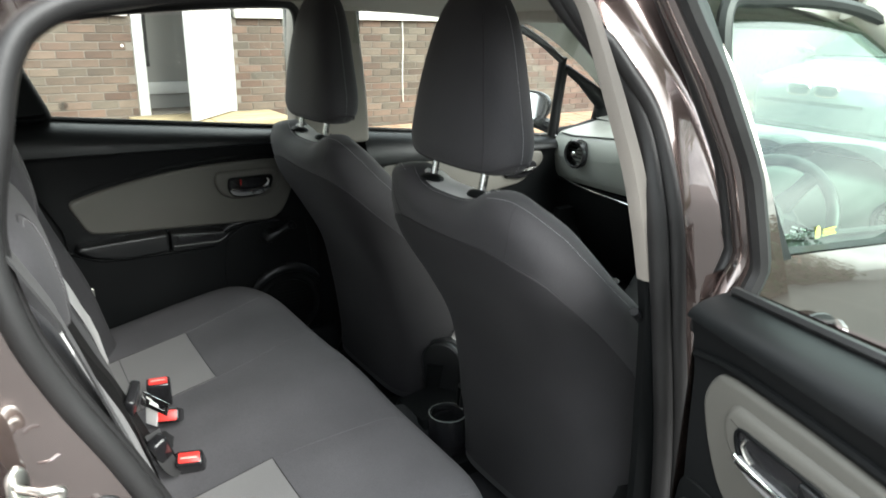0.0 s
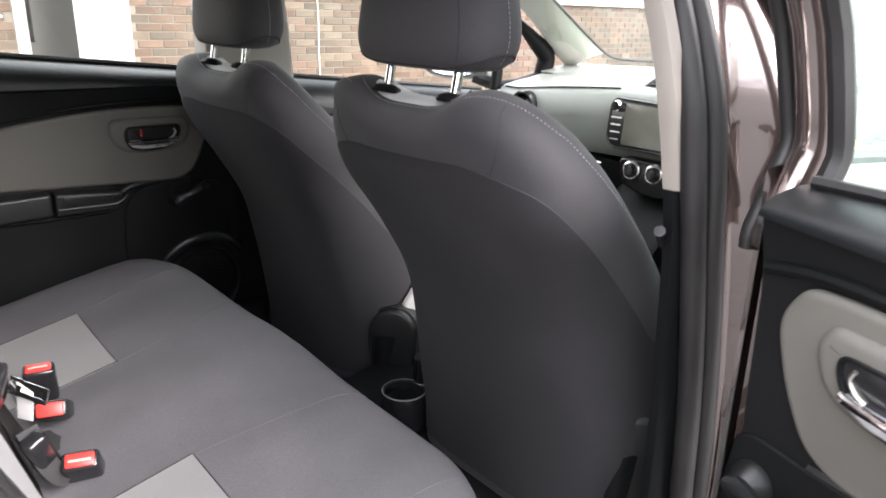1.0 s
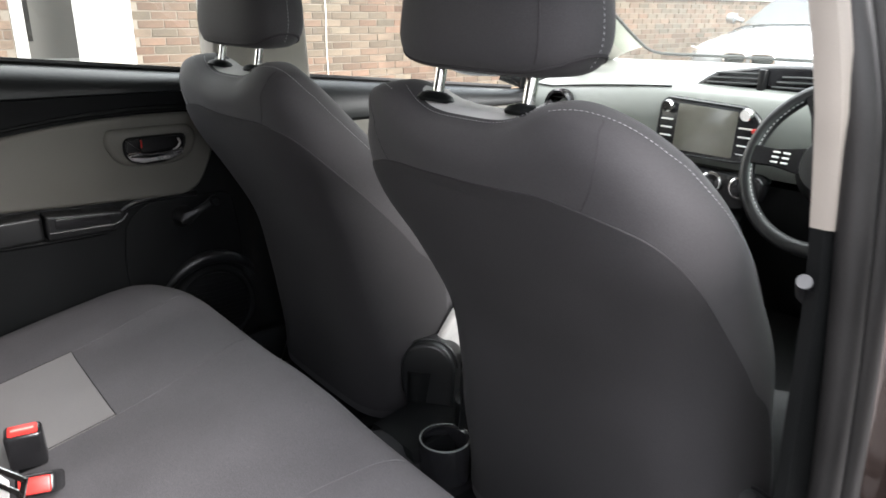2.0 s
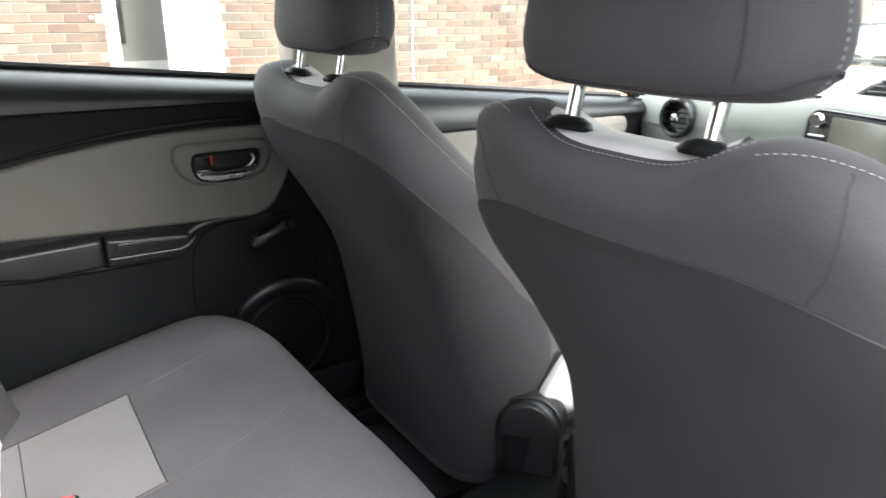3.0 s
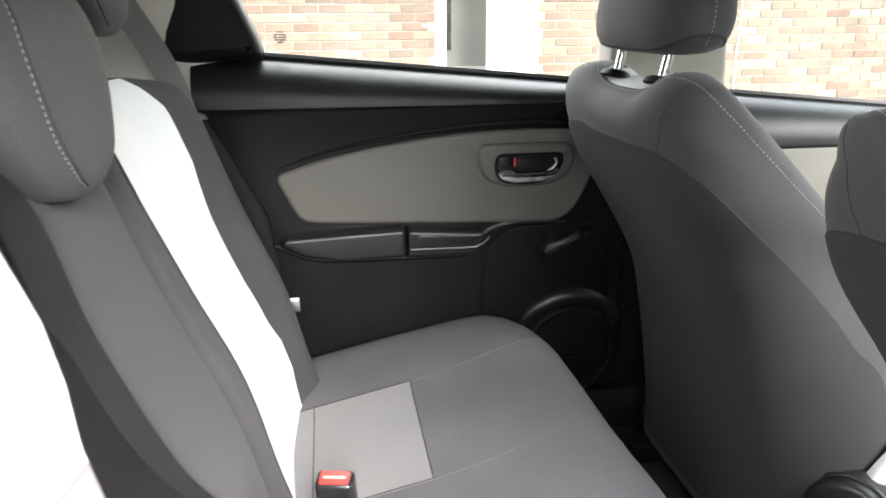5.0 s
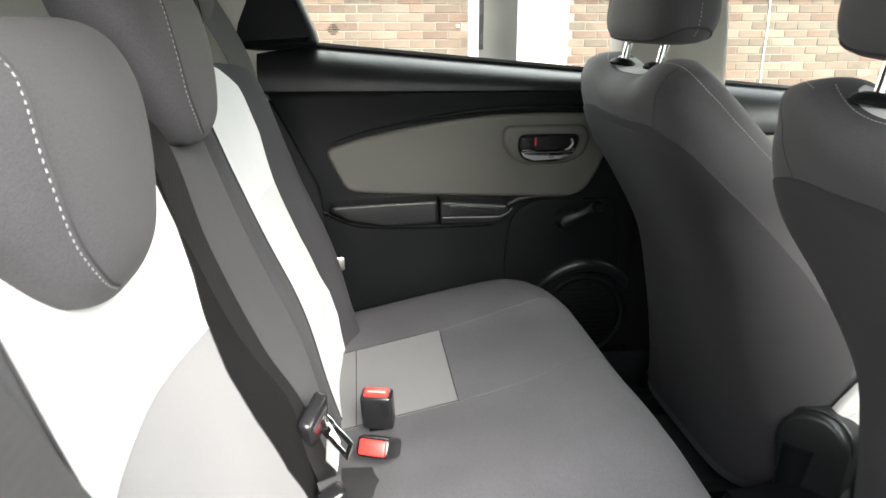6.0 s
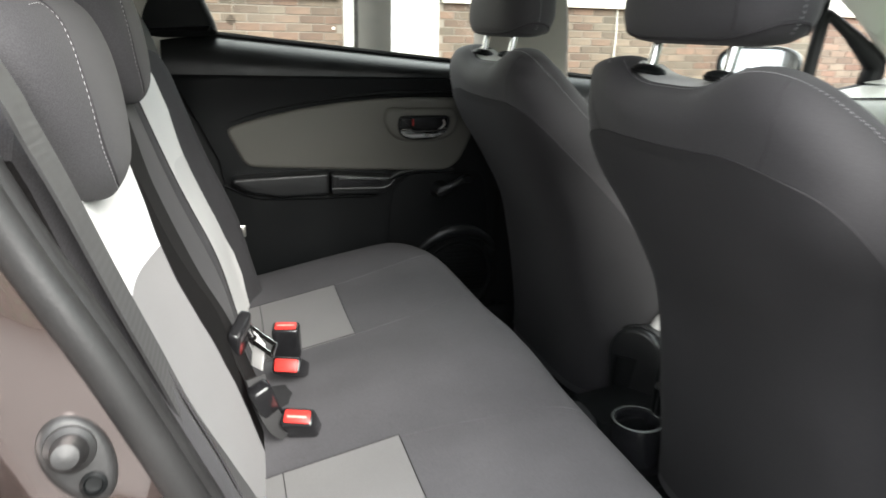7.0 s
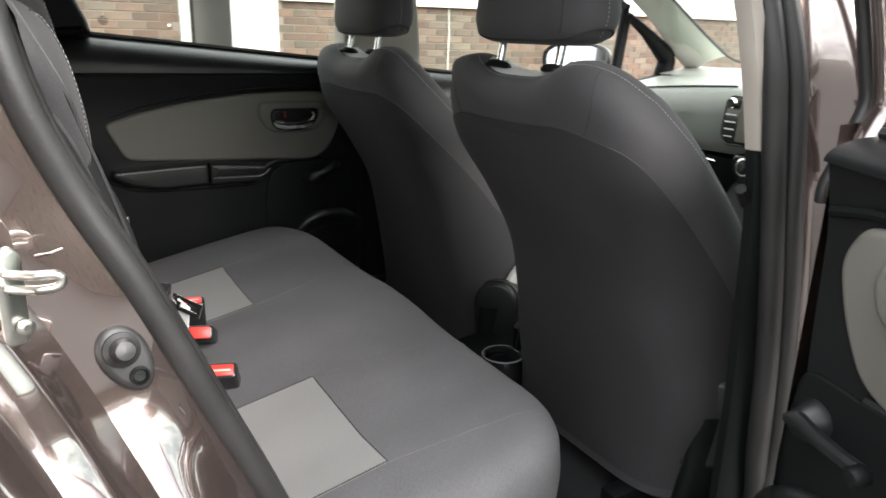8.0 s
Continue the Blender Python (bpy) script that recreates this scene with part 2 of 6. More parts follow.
M["plastic"] = material("dark_grained_plastic", (0.0095, 0.010, 0.0105), 0.34, vary=0.12, scale=7, grain=0.10, grain_scale=700, bump=0.35, spec=0.45)
M["door_trim"] = material("dark_door_trim_plastic", (0.006, 0.0066, 0.0069), 0.34, vary=0.10, scale=7, grain=0.10, grain_scale=700, bump=0.3, spec=0.24)
M["plastic_low"] = material("black_grained_plastic", (0.0045, 0.005, 0.0052), 0.5, vary=0.15, scale=5, grain=0.12, grain_scale=600, bump=0.4, spec=0.14)
M["vinyl"] = material("grey_vinyl", (0.103, 0.099, 0.087), 0.6, vary=0.06, scale=4, grain=0.05, grain_scale=800, bump=0.25, spec=0.4)
M["gloss"] = material("gloss_black_plastic", (0.012, 0.012, 0.013), 0.22, vary=0.1, scale=9, spec=0.5)
M["rubber"] = material("black_rubber", (0.016, 0.0155, 0.0155), 0.45, vary=0.18, scale=12, grain=0.12, grain_scale=300, bump=0.2, spec=0.4)
M["paint"] = material("brown_grey_metallic_paint", (0.165, 0.124, 0.114), 0.2, metal=0.85, vary=0.04, scale=3, grain=0.10, grain_scale=1800, coat=1.0, rough_vary=0.02)
M["chrome"] = material("chrome", (0.75, 0.74, 0.73), 0.12, metal=1.0, vary=0.04, scale=20)
M["zinc"] = material("zinc_plated_steel", (0.55, 0.54, 0.50), 0.32, metal=1.0, vary=0.15, scale=60)
M["satin"] = material("satin_silver_plastic", (0.50, 0.50, 0.50), 0.3, metal=0.55, vary=0.05, scale=30)
M["liner"] = material("pale_beige_headliner", (0.50, 0.47, 0.42), 0.9, vary=0.04, scale=4, grain=0.06, grain_scale=900, bump=0.15)
# Paler than the liner: sky light through the windscreen is put into colour.
M["pillar"] = material("pillar_trim_lit", (0.66, 0.64, 0.585), 0.75, vary=0.04, scale=4, grain=0.04, grain_scale=900, bump=0.15)
M["slot"] = material("pale_red_slot", (0.70, 0.30, 0.26), 0.5, vary=0.06, scale=40)
M["trim"] = material("beige_pillar_plastic", (0.27, 0.242, 0.215), 0.6, vary=0.04, scale=5, grain=0.04, grain_scale=900, bump=0.2)
M["red"] = material("red_button_plastic", (0.62, 0.035, 0.028), 0.38, vary=0.08, scale=40)
M["label"] = material("white_fabric_label", (0.75, 0.74, 0.72), 0.8, vary=0.05, scale=40)
M["belt"] = ribbed(material("charcoal_webbing", (0.020, 0.0195, 0.0198), 0.6, vary=0.08, scale=20, sheen=0.05), 160, 0.2)
M["belt_dark"] = ribbed(material("black_webbing", (0.0105, 0.010, 0.010), 0.75, vary=0.08, scale=20, spec=0.15), 160, 0.2)
# Paler copy of the webbing: light from the far window put into colour.
M["belt_lit"] = ribbed(material("webbing_lit", (0.13, 0.127, 0.122), 0.7, vary=0.08, scale=20, sheen=0.15), 160, 0.2)
M["carpet"] = material("black_carpet", (0.012, 0.012, 0.013), 0.95, vary=0.25, scale=12, grain=0.4, grain_scale=500, bump=0.8)
M["dash"] = material("grey_soft_dash", (0.21, 0.222, 0.205), 0.42, vary=0.06, scale=5, grain=0.05, grain_scale=900, bump=0.25)
# Screen colour is raised to hold the daylight it reflects.
M["screen"] = material("touch_screen_sheen", (0.13, 0.125, 0.105), 0.12, vary=0.25, scale=9, spec=0.7)
M["glass"] = pane("clear_car_glass", (0.90, 0.95, 0.91))
M["glass_green"] = pane("green_tinted_glass", (0.72, 0.92, 0.80), 0.20)
M["glass_tint"] = pane("pale_green_glass", (0.84, 0.97, 0.89), 0.05)
# Tint of the unseen rear screen, chosen to dim light from behind.
M["glass_dark"] = pane("dimming_rear_glass", (0.5, 0.54, 0.52), 0.06)
M["yellow"] = material("yellow_sticker", (0.55, 0.52, 0.12), 0.6, vary=0.06, scale=40)
M["etch"] = material("etched_mark_grey", (0.10, 0.09, 0.075), 0.7, vary=0.1, scale=60)
M["mirror"] = material("mirror_silver", (0.9, 0.9, 0.9), 0.01, metal=1.0, vary=0.0, rough_vary=0.0)
M["brick"] = material("weathered_brown_brick", (0.096, 0.060, 0.043), 0.9, vary=0.28, scale=9, grain=0.22, grain_scale=130, bump=0.8, objects=0.3, tint=(0.094, 0.078, 0.059))
M["brick_far"] = material("weathered_brown_brick_rest", (0.096, 0.060, 0.043), 0.9, vary=0.28, scale=9, grain=0.22, grain_scale=130, bump=0.8, islands=0.3, tint=(0.094, 0.078, 0.059))
M["mortar"] = material("pale_mortar", (0.150, 0.130, 0.108), 0.95, vary=0.2, scale=7, grain=0.2, grain_scale=160, bump=0.8)
M["white"] = material("white_gloss_paint", (0.68, 0.67, 0.62), 0.45, vary=0.04, scale=3, grain=0.03, grain_scale=60)
M["leaf_white"] = material("aged_white_door_paint", (0.50, 0.49, 0.455), 0.5, vary=0.05, scale=3, grain=0.03, grain_scale=60)
M["frame_grey"] = material("pale_grey_painted_frame", (0.45, 0.45, 0.44), 0.5, vary=0.06, scale=5)
M["inner"] = material("grey_inner_door_paint", (0.22, 0.215, 0.205), 0.6, vary=0.06, scale=3)
M["inner_dark"] = material("dark_inner_pane", (0.05, 0.05, 0.05), 0.25, vary=0.1, scale=3)
M["slab"] = material("buff_paving_stone", (0.31, 0.24, 0.135), 0.9, vary=0.14, scale=5, grain=0.18, grain_scale=120, bump=0.6, objects=0.06)
M["paver"] = material("red_buff_paver", (0.30, 0.185, 0.115), 0.9, vary=0.18, scale=6, grain=0.2, grain_scale=120, bump=0.6, islands=0.2)
M["asphalt"] = material("asphalt", (0.055, 0.054, 0.052), 0.92, vary=0.18, scale=1.2, grain=0.35, grain_scale=90, bump=0.8)
M["leaf"] = material("hedge_leaf", (0.045, 0.075, 0.025), 0.6, vary=0.3, scale=2, islands=0.4)
M["bark"] = material("bark", (0.09, 0.07, 0.05), 0.9, vary=0.25, scale=9, bump=0.6)
M["other_paint"] = material("silver_paint", (0.22, 0.23, 0.245), 0.25, metal=0.5, vary=0.04, scale=2, coat=1.0)
M["tyre"] = material("tyre_rubber", (0.02, 0.02, 0.02), 0.8, vary=0.2, scale=10)

# ---- setting: ground, pavement, building ----
WALL_Y, BRICK_L, BRICK_H = 4.7, 0.196, 0.0635
bm = bmesh.new()
bmesh.ops.create_grid(bm, x_segments=60, y_segments=60, size=150)
for v in bm.verts:
    v.co.z = 0.02 * noise.noise(v.co * 0.15) - 0.02
solid("ground", bm, M["asphalt"], "dark grey asphalt yard, dry and worn", "ground", kind="structure")

GROUND_UP = 0.36
pave = solid("pavement", box(-5.5, 16, 3.35, WALL_Y + 0.4, -0.05, GROUND_UP - 0.03, 0.01), M["asphalt"], "raised pavement edge along the brick building", "pavement", kind="structure")

# the wall core stands behind the bricks, with the doorway cut through
DX0, DX1, STEP_Z = 0.385, 1.10, 0.574
WALL_TOP = 1.34
core = bmesh.new()
for x0, x1 in ((-5.5, DX0 - 0.03), (DX1 + 0.03, 16)):
    box(x0, x1, WALL_Y + 0.006, WALL_Y + 0.24, 0, WALL_TOP, bm=core)
wall = solid("wall_north", core, M["mortar"], "weathered brown brick wall with pale mortar joints", "wall", kind="structure", smooth=False)
part("fascia", box(DX1 + 0.06, 16, WALL_Y - 0.05, WALL_Y + 0.2, WALL_TOP, WALL_TOP + 0.34, 0.006), M["white"], wall, "white painted fascia board")
part("fascia", box(-5.5, DX0 - 0.06, WALL_Y - 0.05, WALL_Y + 0.2, WALL_TOP, WALL_TOP + 0.34, 0.006), M["white"], wall, "white painted fascia board")
part("upper_wall", box(-5.5, 16, WALL_Y + 0.03, WALL_Y + 0.3, WALL_TOP + 0.34, 2.8), M["white"], wall, "pale rendered upper wall")
part("roof", box(-5.5, 16, WALL_Y - 0.02, WALL_Y + 5, 2.8, 2.9, 0.01), M["frame_grey"], wall)

# doorway: frame, step, open leaf, lobby behind
dframe = thing("door_1", (DX0, WALL_Y, STEP_Z), "grey timber door frame with an open white door leaf", "door", kind="structure")
part("jamb", box(DX0 - 0.035, DX0 + 0.045, WALL_Y - 0.01, WALL_Y + 0.12, STEP_Z, 2.62, 0.004), M["frame_grey"], dframe)
part("jamb", box(DX1 - 0.045, DX1 + 0.035, WALL_Y - 0.01, WALL_Y + 0.12, STEP_Z, 2.62, 0.004), M["frame_grey"], dframe)
part("lintel", box(DX0 - 0.035, DX1 + 0.035, WALL_Y - 0.01, WALL_Y + 0.12, 2.62, 2.72, 0.004), M["frame_grey"], dframe)
leaf_m = Matrix.Translation((DX1 - 0.04, WALL_Y - 0.005, 0)) @ Matrix.Rotation(radians(49), 4, "Z")
leaf = part("door_leaf", box(-0.66, 0, -0.045, 0, STEP_Z + 0.008, 2.60, 0.003, m=leaf_m), M["leaf_white"], dframe, "white painted door leaf standing open")
part("kick_edge", box(-0.666, -0.656, -0.047, 0.002, STEP_Z + 0.01, 2.6, 0.001, m=leaf_m), M["frame_grey"], leaf)
lobby = bmesh.new()
box(DX0 - 0.3, DX1 + 0.3, WALL_Y + 0.42, WALL_Y + 0.47, STEP_Z, 2.7, bm=lobby)
box(DX0 - 0.3, DX0 - 0.25, WALL_Y + 0.24, WALL_Y + 0.42, STEP_Z, 2.7, bm=lobby)
box(DX1 + 0.25, DX1 + 0.3, WALL_Y + 0.24, WALL_Y + 0.42, STEP_Z, 2.7, bm=lobby)
box(DX0 - 0.3, DX1 + 0.3, WALL_Y + 0.24, WALL_Y + 0.47, 2.7, 2.75, bm=lobby)
lob = solid("wall_lobby", lobby, M["inner"], "grey painted inner door and lobby wall", "wall", kind="structure", smooth=False)
part("glazing_strip", box(DX0 + 0.05, DX0 + 0.155, WALL_Y + 0.405, WALL_Y + 0.425, 0.93, 2.3, 0.003), M["inner_dark"], lob, "narrow dark glazed strip in the inner door")
part("kick_plate", box(DX0 - 0.05, DX1 + 0.05, WALL_Y + 0.40, WALL_Y + 0.425, 0.70, 0.80, 0.003), M["frame_grey"], lob)
part("threshold", box(DX0 - 0.03, DX1 + 0.03, WALL_Y + 0.02, WALL_Y + 0.42, STEP_Z - 0.03, STEP_Z + 0.004, 0.003), M["mortar"], lob)

step = thing("doorstep", (0.8, WALL_Y - 0.3, GROUND_UP), "buff stone doorstep of four slabs below the doorway", "step", kind="structure")
part("riser", box(DX0 - 0.12, DX1 + 0.32, WALL_Y - 0.52, WALL_Y + 0.02, 0.2, STEP_Z - 0.05, 0.01), M["slab"], step)
for x0, x1 in ((DX0 - 0.13, 0.80), (0.806, DX1 + 0.33)):
    for y0, y1 in ((WALL_Y - 0.54, WALL_Y - 0.25), (WALL_Y - 0.245, WALL_Y + 0.02)):
        part("slab", box(x0, x1, y0, y1, STEP_Z - 0.05, STEP_Z - 0.002, 0.008), M["slab"], step)

pavers = bmesh.new()
for i in range(62):
    for j in range(7):
        x0, y0 = -3 + i * 0.21, WALL_Y - 0.02 - (j + 1) * 0.125
        if DX0 - 0.35 < x0 < DX1 + 0.34 and y0 > WALL_Y - 0.7:
            continue
        box(x0, x0 + 0.2, y0, y0 + 0.115, GROUND_UP - 0.04, GROUND_UP + random.uniform(-0.002, 0.003), bm=pavers)
solid("paving_strip", pavers, M["paver"], "red and buff block pavers along the wall foot", "paving", kind="stuff", smooth=False)

# ---- car shell ----
# x runs to the car's nose, y to its left side, z up
car = thing("hatchback_car", (0, 0, 0), "small brown metallic hatchback with a rear door open", "car")
SEAL = [(-0.50, 0.50), (-0.555, 0.60), (-0.592, 0.69), (-0.638, 0.80), (-0.686, 0.915), (-0.729, 1.005), (-0.759, 1.09), (-0.768, 1.17), (-0.750, 1.26), (-0.729, 1.335), (-0.696, 1.374), (-0.63, 1.397), (-0.48, 1.414), (-0.25, 1.44), (-0.10, 1.452), (-0.04, 1.44), (0.005, 1.395), (0.06, 1.33), (0.125, 1.24), (0.168, 1.115), (0.205, 0.98), (0.24, 0.83), (0.27, 0.66), (0.285, 0.50), (0.27, 0.39), (0.20, 0.345), (0.0, 0.335), (-0.25, 0.335), (-0.42, 0.37)]


def seal_y(z):
    return lerp(z, (0.3, 0.9, 1.1, 1.3, 1.47), (-0.735, -0.735, -0.725, -0.69, -0.64))


loop = spline([(x, seal_y(z), z) for x, z in SEAL], 5, closed=True)
bead = [(math.cos(a), math.sin(a)) for a in np.linspace(0, 2 * math.pi, 13)[:-1]]


def front_side(x, z):
    return x > 0.03 and z > 0.42


loop = [p + np.array((lerp(p[2], (0.9, 1.08, 1.27, 1.42), (-0.004, 0.015, 0.026, 0.012)) if front_side(p[0], p[2]) else 0.0, 0, 0)) for p in loop]
seal_outer = part("door_seal", tube(loop, 0.0135, profile=bead, closed=True, up=(0, 1, 0)), M["rubber"], car, "black rubber door aperture seal")
inner_loop = spline([(x + (lerp(z, (0.9, 1.08, 1.27, 1.42), (-0.027, -0.010, 0.013, 0.010)) if front_side(x, z) else 0.0), seal_y(z) + 0.016, z) for x, z in SEAL], 5, closed=True)
seal_inner = part("door_seal", tube(inner_loop, 0.017, profile=bead, closed=True, up=(0, 1, 0)), M["rubber"], car, "black rubber inner trim lip")


def aperture(x, y, z, part_way=1.0):
    """Places the near door opening: its front pillar stands further out and back, its rear pillar further in."""
    f = min(max((x + 0.10) / 0.16, 0), 1)
    r = min(max((-0.35 - x) / 0.20, 0), 1) * min(max((y + 0.86) / 0.10, 0), 1) * part_way
    f, r = f * f * (3 - 2 * f) * lerp(z, (1.1, 1.45), (1.0, 0.35)), r * lerp(z, (1.0, 1.42), (1.0, 0.35))
    return (x - 0.06 * f + 0.09 * r * (x + 0.75), y - 0.05 * f + 0.055 * r, z + 0.09 * r * (z - 1.2))


def fitted(ob, part_way=1.0):
    """Moves a part of the near door opening into its place."""
    for v in ob.data.vertices:
        v.co = aperture(*v.co, part_way)
    return ob


def jamb(name, ids, offs, mat, label="", lean=False):
    """A painted return that runs along the seal, built from offsets outward from it."""
    pts = [SEAL[i % len(SEAL)] for i in ids]
    rows = []
    ctr = np.array((-0.25, 0.9))
    sm = spline([(x, z, 0) for x, z in pts], 5)
    for k, p in enumerate(sm):
        t = sm[min(k + 7, len(sm) - 1)] - sm[max(k - 7, 0)]
        t = t / np.linalg.norm(t)
        nrm = np.array((-t[1], t[0]))
        if nrm @ (p[:2] - ctr) < 0:
            nrm = -nrm
        low = min(max((0.93 - p[1]) / 0.32, 0), 1) if lean else 0.0
        flare, slope = 0.0, 0.0
        if not lean and name == "centre_pillar":
            slope = 0.19 * max(0.0, 1.30 - max(p[1], 0.9))
            p = p + np.array((lerp(p[1], (0.9, 1.08, 1.27, 1.42), (0.0, 0.012, 0.026, 0.012)), 0, 0))
        if lean:
            f = min(max((0.87 - p[1]) / 0.26, 0), 1)
            flare = 0.10 * f * f * (3 - 2 * f)
        row = []
        for o, dy in offs:
            g = min(max((o - 0.006) / 0.07, 0), 1)
            dy = dy + slope * min(1.0, max(0.0, o - 0.024) / 0.032)
            y = seal_y(p[1]) - (dy + low * 0.25 * (o - 0.006) + flare * g * (2 - g) if o > 0.006 else dy)
            row.append((p[0] + nrm[0] * o, max(y, -0.866) if lean else y, p[1] + nrm[1] * o))
        rows.append(row)
    return fitted(part(name, loft(rows, (False, False), False), mat, car, label))


for ob in (seal_outer, seal_inner):
    fitted(ob)
CP = [(0.0, -0.03), (0.006, 0.003), (0.018, 0.006), (0.032, 0.009), (0.05, 0.012), (0.062, 0.013), (0.075, 0.014), (0.085, 0.03), (0.092, 0.06), (0.10, 0.068), (0.125, 0.072), (0.135, 0.085), (0.15, 0.108), (0.17, 0.116), (0.24, 0.118), (0.32, 0.112)]
jamb("rear_pillar", range(0, 10), CP, M["paint"], "brown metallic painted door jamb", True)
jamb("roof_rail", range(9, 17), [(0.0, -0.03), (0.006, 0.003), (0.035, 0.01), (0.05, 0.03), (0.07, 0.04), (0.09, 0.02), (0.11, -0.05), (0.12, -0.15)], M["paint"], "brown metallic roof rail")
BP = [(0.0, -0.03), (0.014, 0.0), (0.026, 0.002), (0.032, 0.0025), (0.037, 0.004), (0.048, 0.009), (0.054, 0.0125), (0.060, 0.0145), (0.068, 0.016), (0.085, 0.018), (0.11, 0.021), (0.15, 0.026)]
jamb("centre_pillar", range(15, 25), BP, M["paint"], "brown metallic centre pillar")
part("roof_rail", tube(spline([(-0.08, -0.662, 1.472), (0.25, -0.666, 1.482), (0.6, -0.655, 1.468), (0.9, -0.64, 1.41), (1.15, -0.66, 1.30)], 6), 0.020, 12), M["paint"], car, "brown metallic roof rail")
part("sill", loft([[(x, y, z) for y, z in ((-0.70, 0.30), (-0.71, 0.325), (-0.74, 0.33), (-0.79, 0.315), (-0.82, 0.27), (-0.82, 0.18), (-0.70, 0.18))] for x in (-0.5, 0.0, 0.5, 1.4)], (True, True)), M["paint"], car, "brown metallic sill")

part("sill", loft([[(x, -y, z) for y, z in ((-0.66, 0.24), (-0.70, 0.325), (-0.74, 0.33), (-0.79, 0.315), (-0.82, 0.27), (-0.82, 0.18), (-0.66, 0.18))] for x in (-0.8, 0.0, 0.5, 1.4)], (True, True)), M["plastic_low"], car, "black inner sill trim")
part("far_centre_pillar", plate(fillet([(0.12, 0.26), (0.37, 0.26), (0.37, 0.99), (0.12, 0.99)], 0.02), lambda u, v, h: (u, 0.735 - h, v), 0.012, 0.006, back=0.04), M["plastic_low"], car, "black plastic lower pillar trim")

part("far_rear_pillar_trim", plate(fillet([(-1.05, 0.3), (-0.50, 0.3), (-0.55, 0.5), (-0.59, 0.79), (-0.69, 1.0), (-0.75, 1.13), (-1.05, 1.13)], 0.02), lambda u, v, h: (u, 0.752 - h, v), 0.03, 0.01, back=0.02), M["plastic_low"], car, "black plastic rear pillar trim")
# inner trim of the near pillar: beige above, black below
def strip(name, pts_a, pts_b, depth, mat, label=""):
    a, b = spline(pts_a, 6), spline(pts_b, 6)
    rings = []
    for p, q in zip(a, b):
        p, q = Vector(p), Vector(q)
        mid = (p + q) / 2
        rings.append([p, p.lerp(q, 0.15) + Vector((0, -depth, 0)), mid + Vector((0, -depth * 1.15, 0)), p.lerp(q, 0.85) + Vector((0, -depth, 0)), q, q + Vector((0, 0.014, 0)), p + Vector((0, 0.014, 0))])
    return fitted(part(name, loft(rings), mat, car, label), 0.5)


strip("centre_pillar_trim", [(-0.068, -0.655, 1.455), (-0.023, -0.685, 1.418), (0.016, -0.69, 1.355), (0.062, -0.69, 1.268), (0.112, -0.692, 1.164), (0.146, -0.692, 1.071), (0.171, -0.692, 0.985)], [(-0.052, -0.66, 1.455), (-0.005, -0.688, 1.418), (0.035, -0.693, 1.355), (0.087, -0.694, 1.268), (0.140, -0.696, 1.164), (0.173, -0.696, 1.071), (0.195, -0.696, 0.985)], 0.008, M["trim"], "beige plastic centre pillar trim")
strip("centre_pillar_trim", [(0.172, -0.692, 0.984), (0.188, -0.692, 0.9), (0.20, -0.692, 0.75), (0.21, -0.692, 0.6), (0.215, -0.69, 0.34)], [(0.22, -0.70, 0.984), (0.24, -0.70, 0.9), (0.265, -0.70, 0.75), (0.285, -0.70, 0.6), (0.29, -0.70, 0.34)], 0.006, M["plastic_low"], "black plastic lower pillar trim")
strip("rear_pillar_trim", [(-0.82, -0.66, 1.40), (-0.86, -0.68, 1.28), (-0.85, -0.69, 1.10), (-0.80, -0.70, 0.95), (-0.70, -0.70, 0.7), (-0.62, -0.70, 0.5), (-0.6, -0.70, 0.32)], [(-0.735, -0.65, 1.41), (-0.775, -0.67, 1.28), (-0.757, -0.69, 1.10), (-0.712, -0.70, 0.95), (-0.615, -0.705, 0.72), (-0.53, -0.705, 0.5), (-0.48, -0.70, 0.32)], 0.004, M["plastic_low"], "black plastic rear pillar trim")

# roof with its lining
roof_rows, line_rows = [], []
for x, dz in ((-1.55, -0.10), (-1.3, -0.04), (-0.9, -0.005), (-0.3, 0.012), (0.2, 0.0), (0.6, -0.03), (0.86, -0.075)):
    roof_rows.append([(x, y, 1.50 + dz - 0.06 * (abs(y) / 0.62) ** 3) for y in np.linspace(-0.62, 0.62, 17)])
    line_rows.append([(x, y, 1.462 + dz - (0.022 if y < 0 else 0.05) * (abs(y) / 0.66) ** 4) for y in np.linspace(-0.655, 0.655, 17)])
part("roof_panel", loft(roof_rows, (False, False), False), M["paint"], car, "brown metallic roof panel")
part("headlining", loft(line_rows, (False, False), False), M["liner"], car, "pale beige roof lining")
part("far_roof_rail", tube(spline([(-0.9, 0.665, 1.33), (-0.7, 0.672, 1.365), (-0.4, 0.672, 1.40), (0.0, 0.668, 1.425), (0.5, 0.655, 1.418), (0.9, 0.63, 1.385)], 8), 0.028, 10), M["liner"], car, "beige roof rail lining")

# far pillars
def flat_xz(y, sign=-1):
    return lambda u, v, h: (u, y + sign * h, v)


part("far_centre_pillar", plate(fillet([(0.085, 0.98), (0.345, 0.98), (0.335, 1.15), (0.30, 1.44), (0.10, 1.44), (0.085, 1.15)], 0.02), flat_xz(0.70), 0.03, 0.012, back=0.05), M["trim"], car, "beige plastic centre pillar trim")
part("far_centre_pillar", box(0.10, 0.36, 0.76, 0.80, 0.3, 1.44, 0.01), M["gloss"], car, "black outer centre pillar")
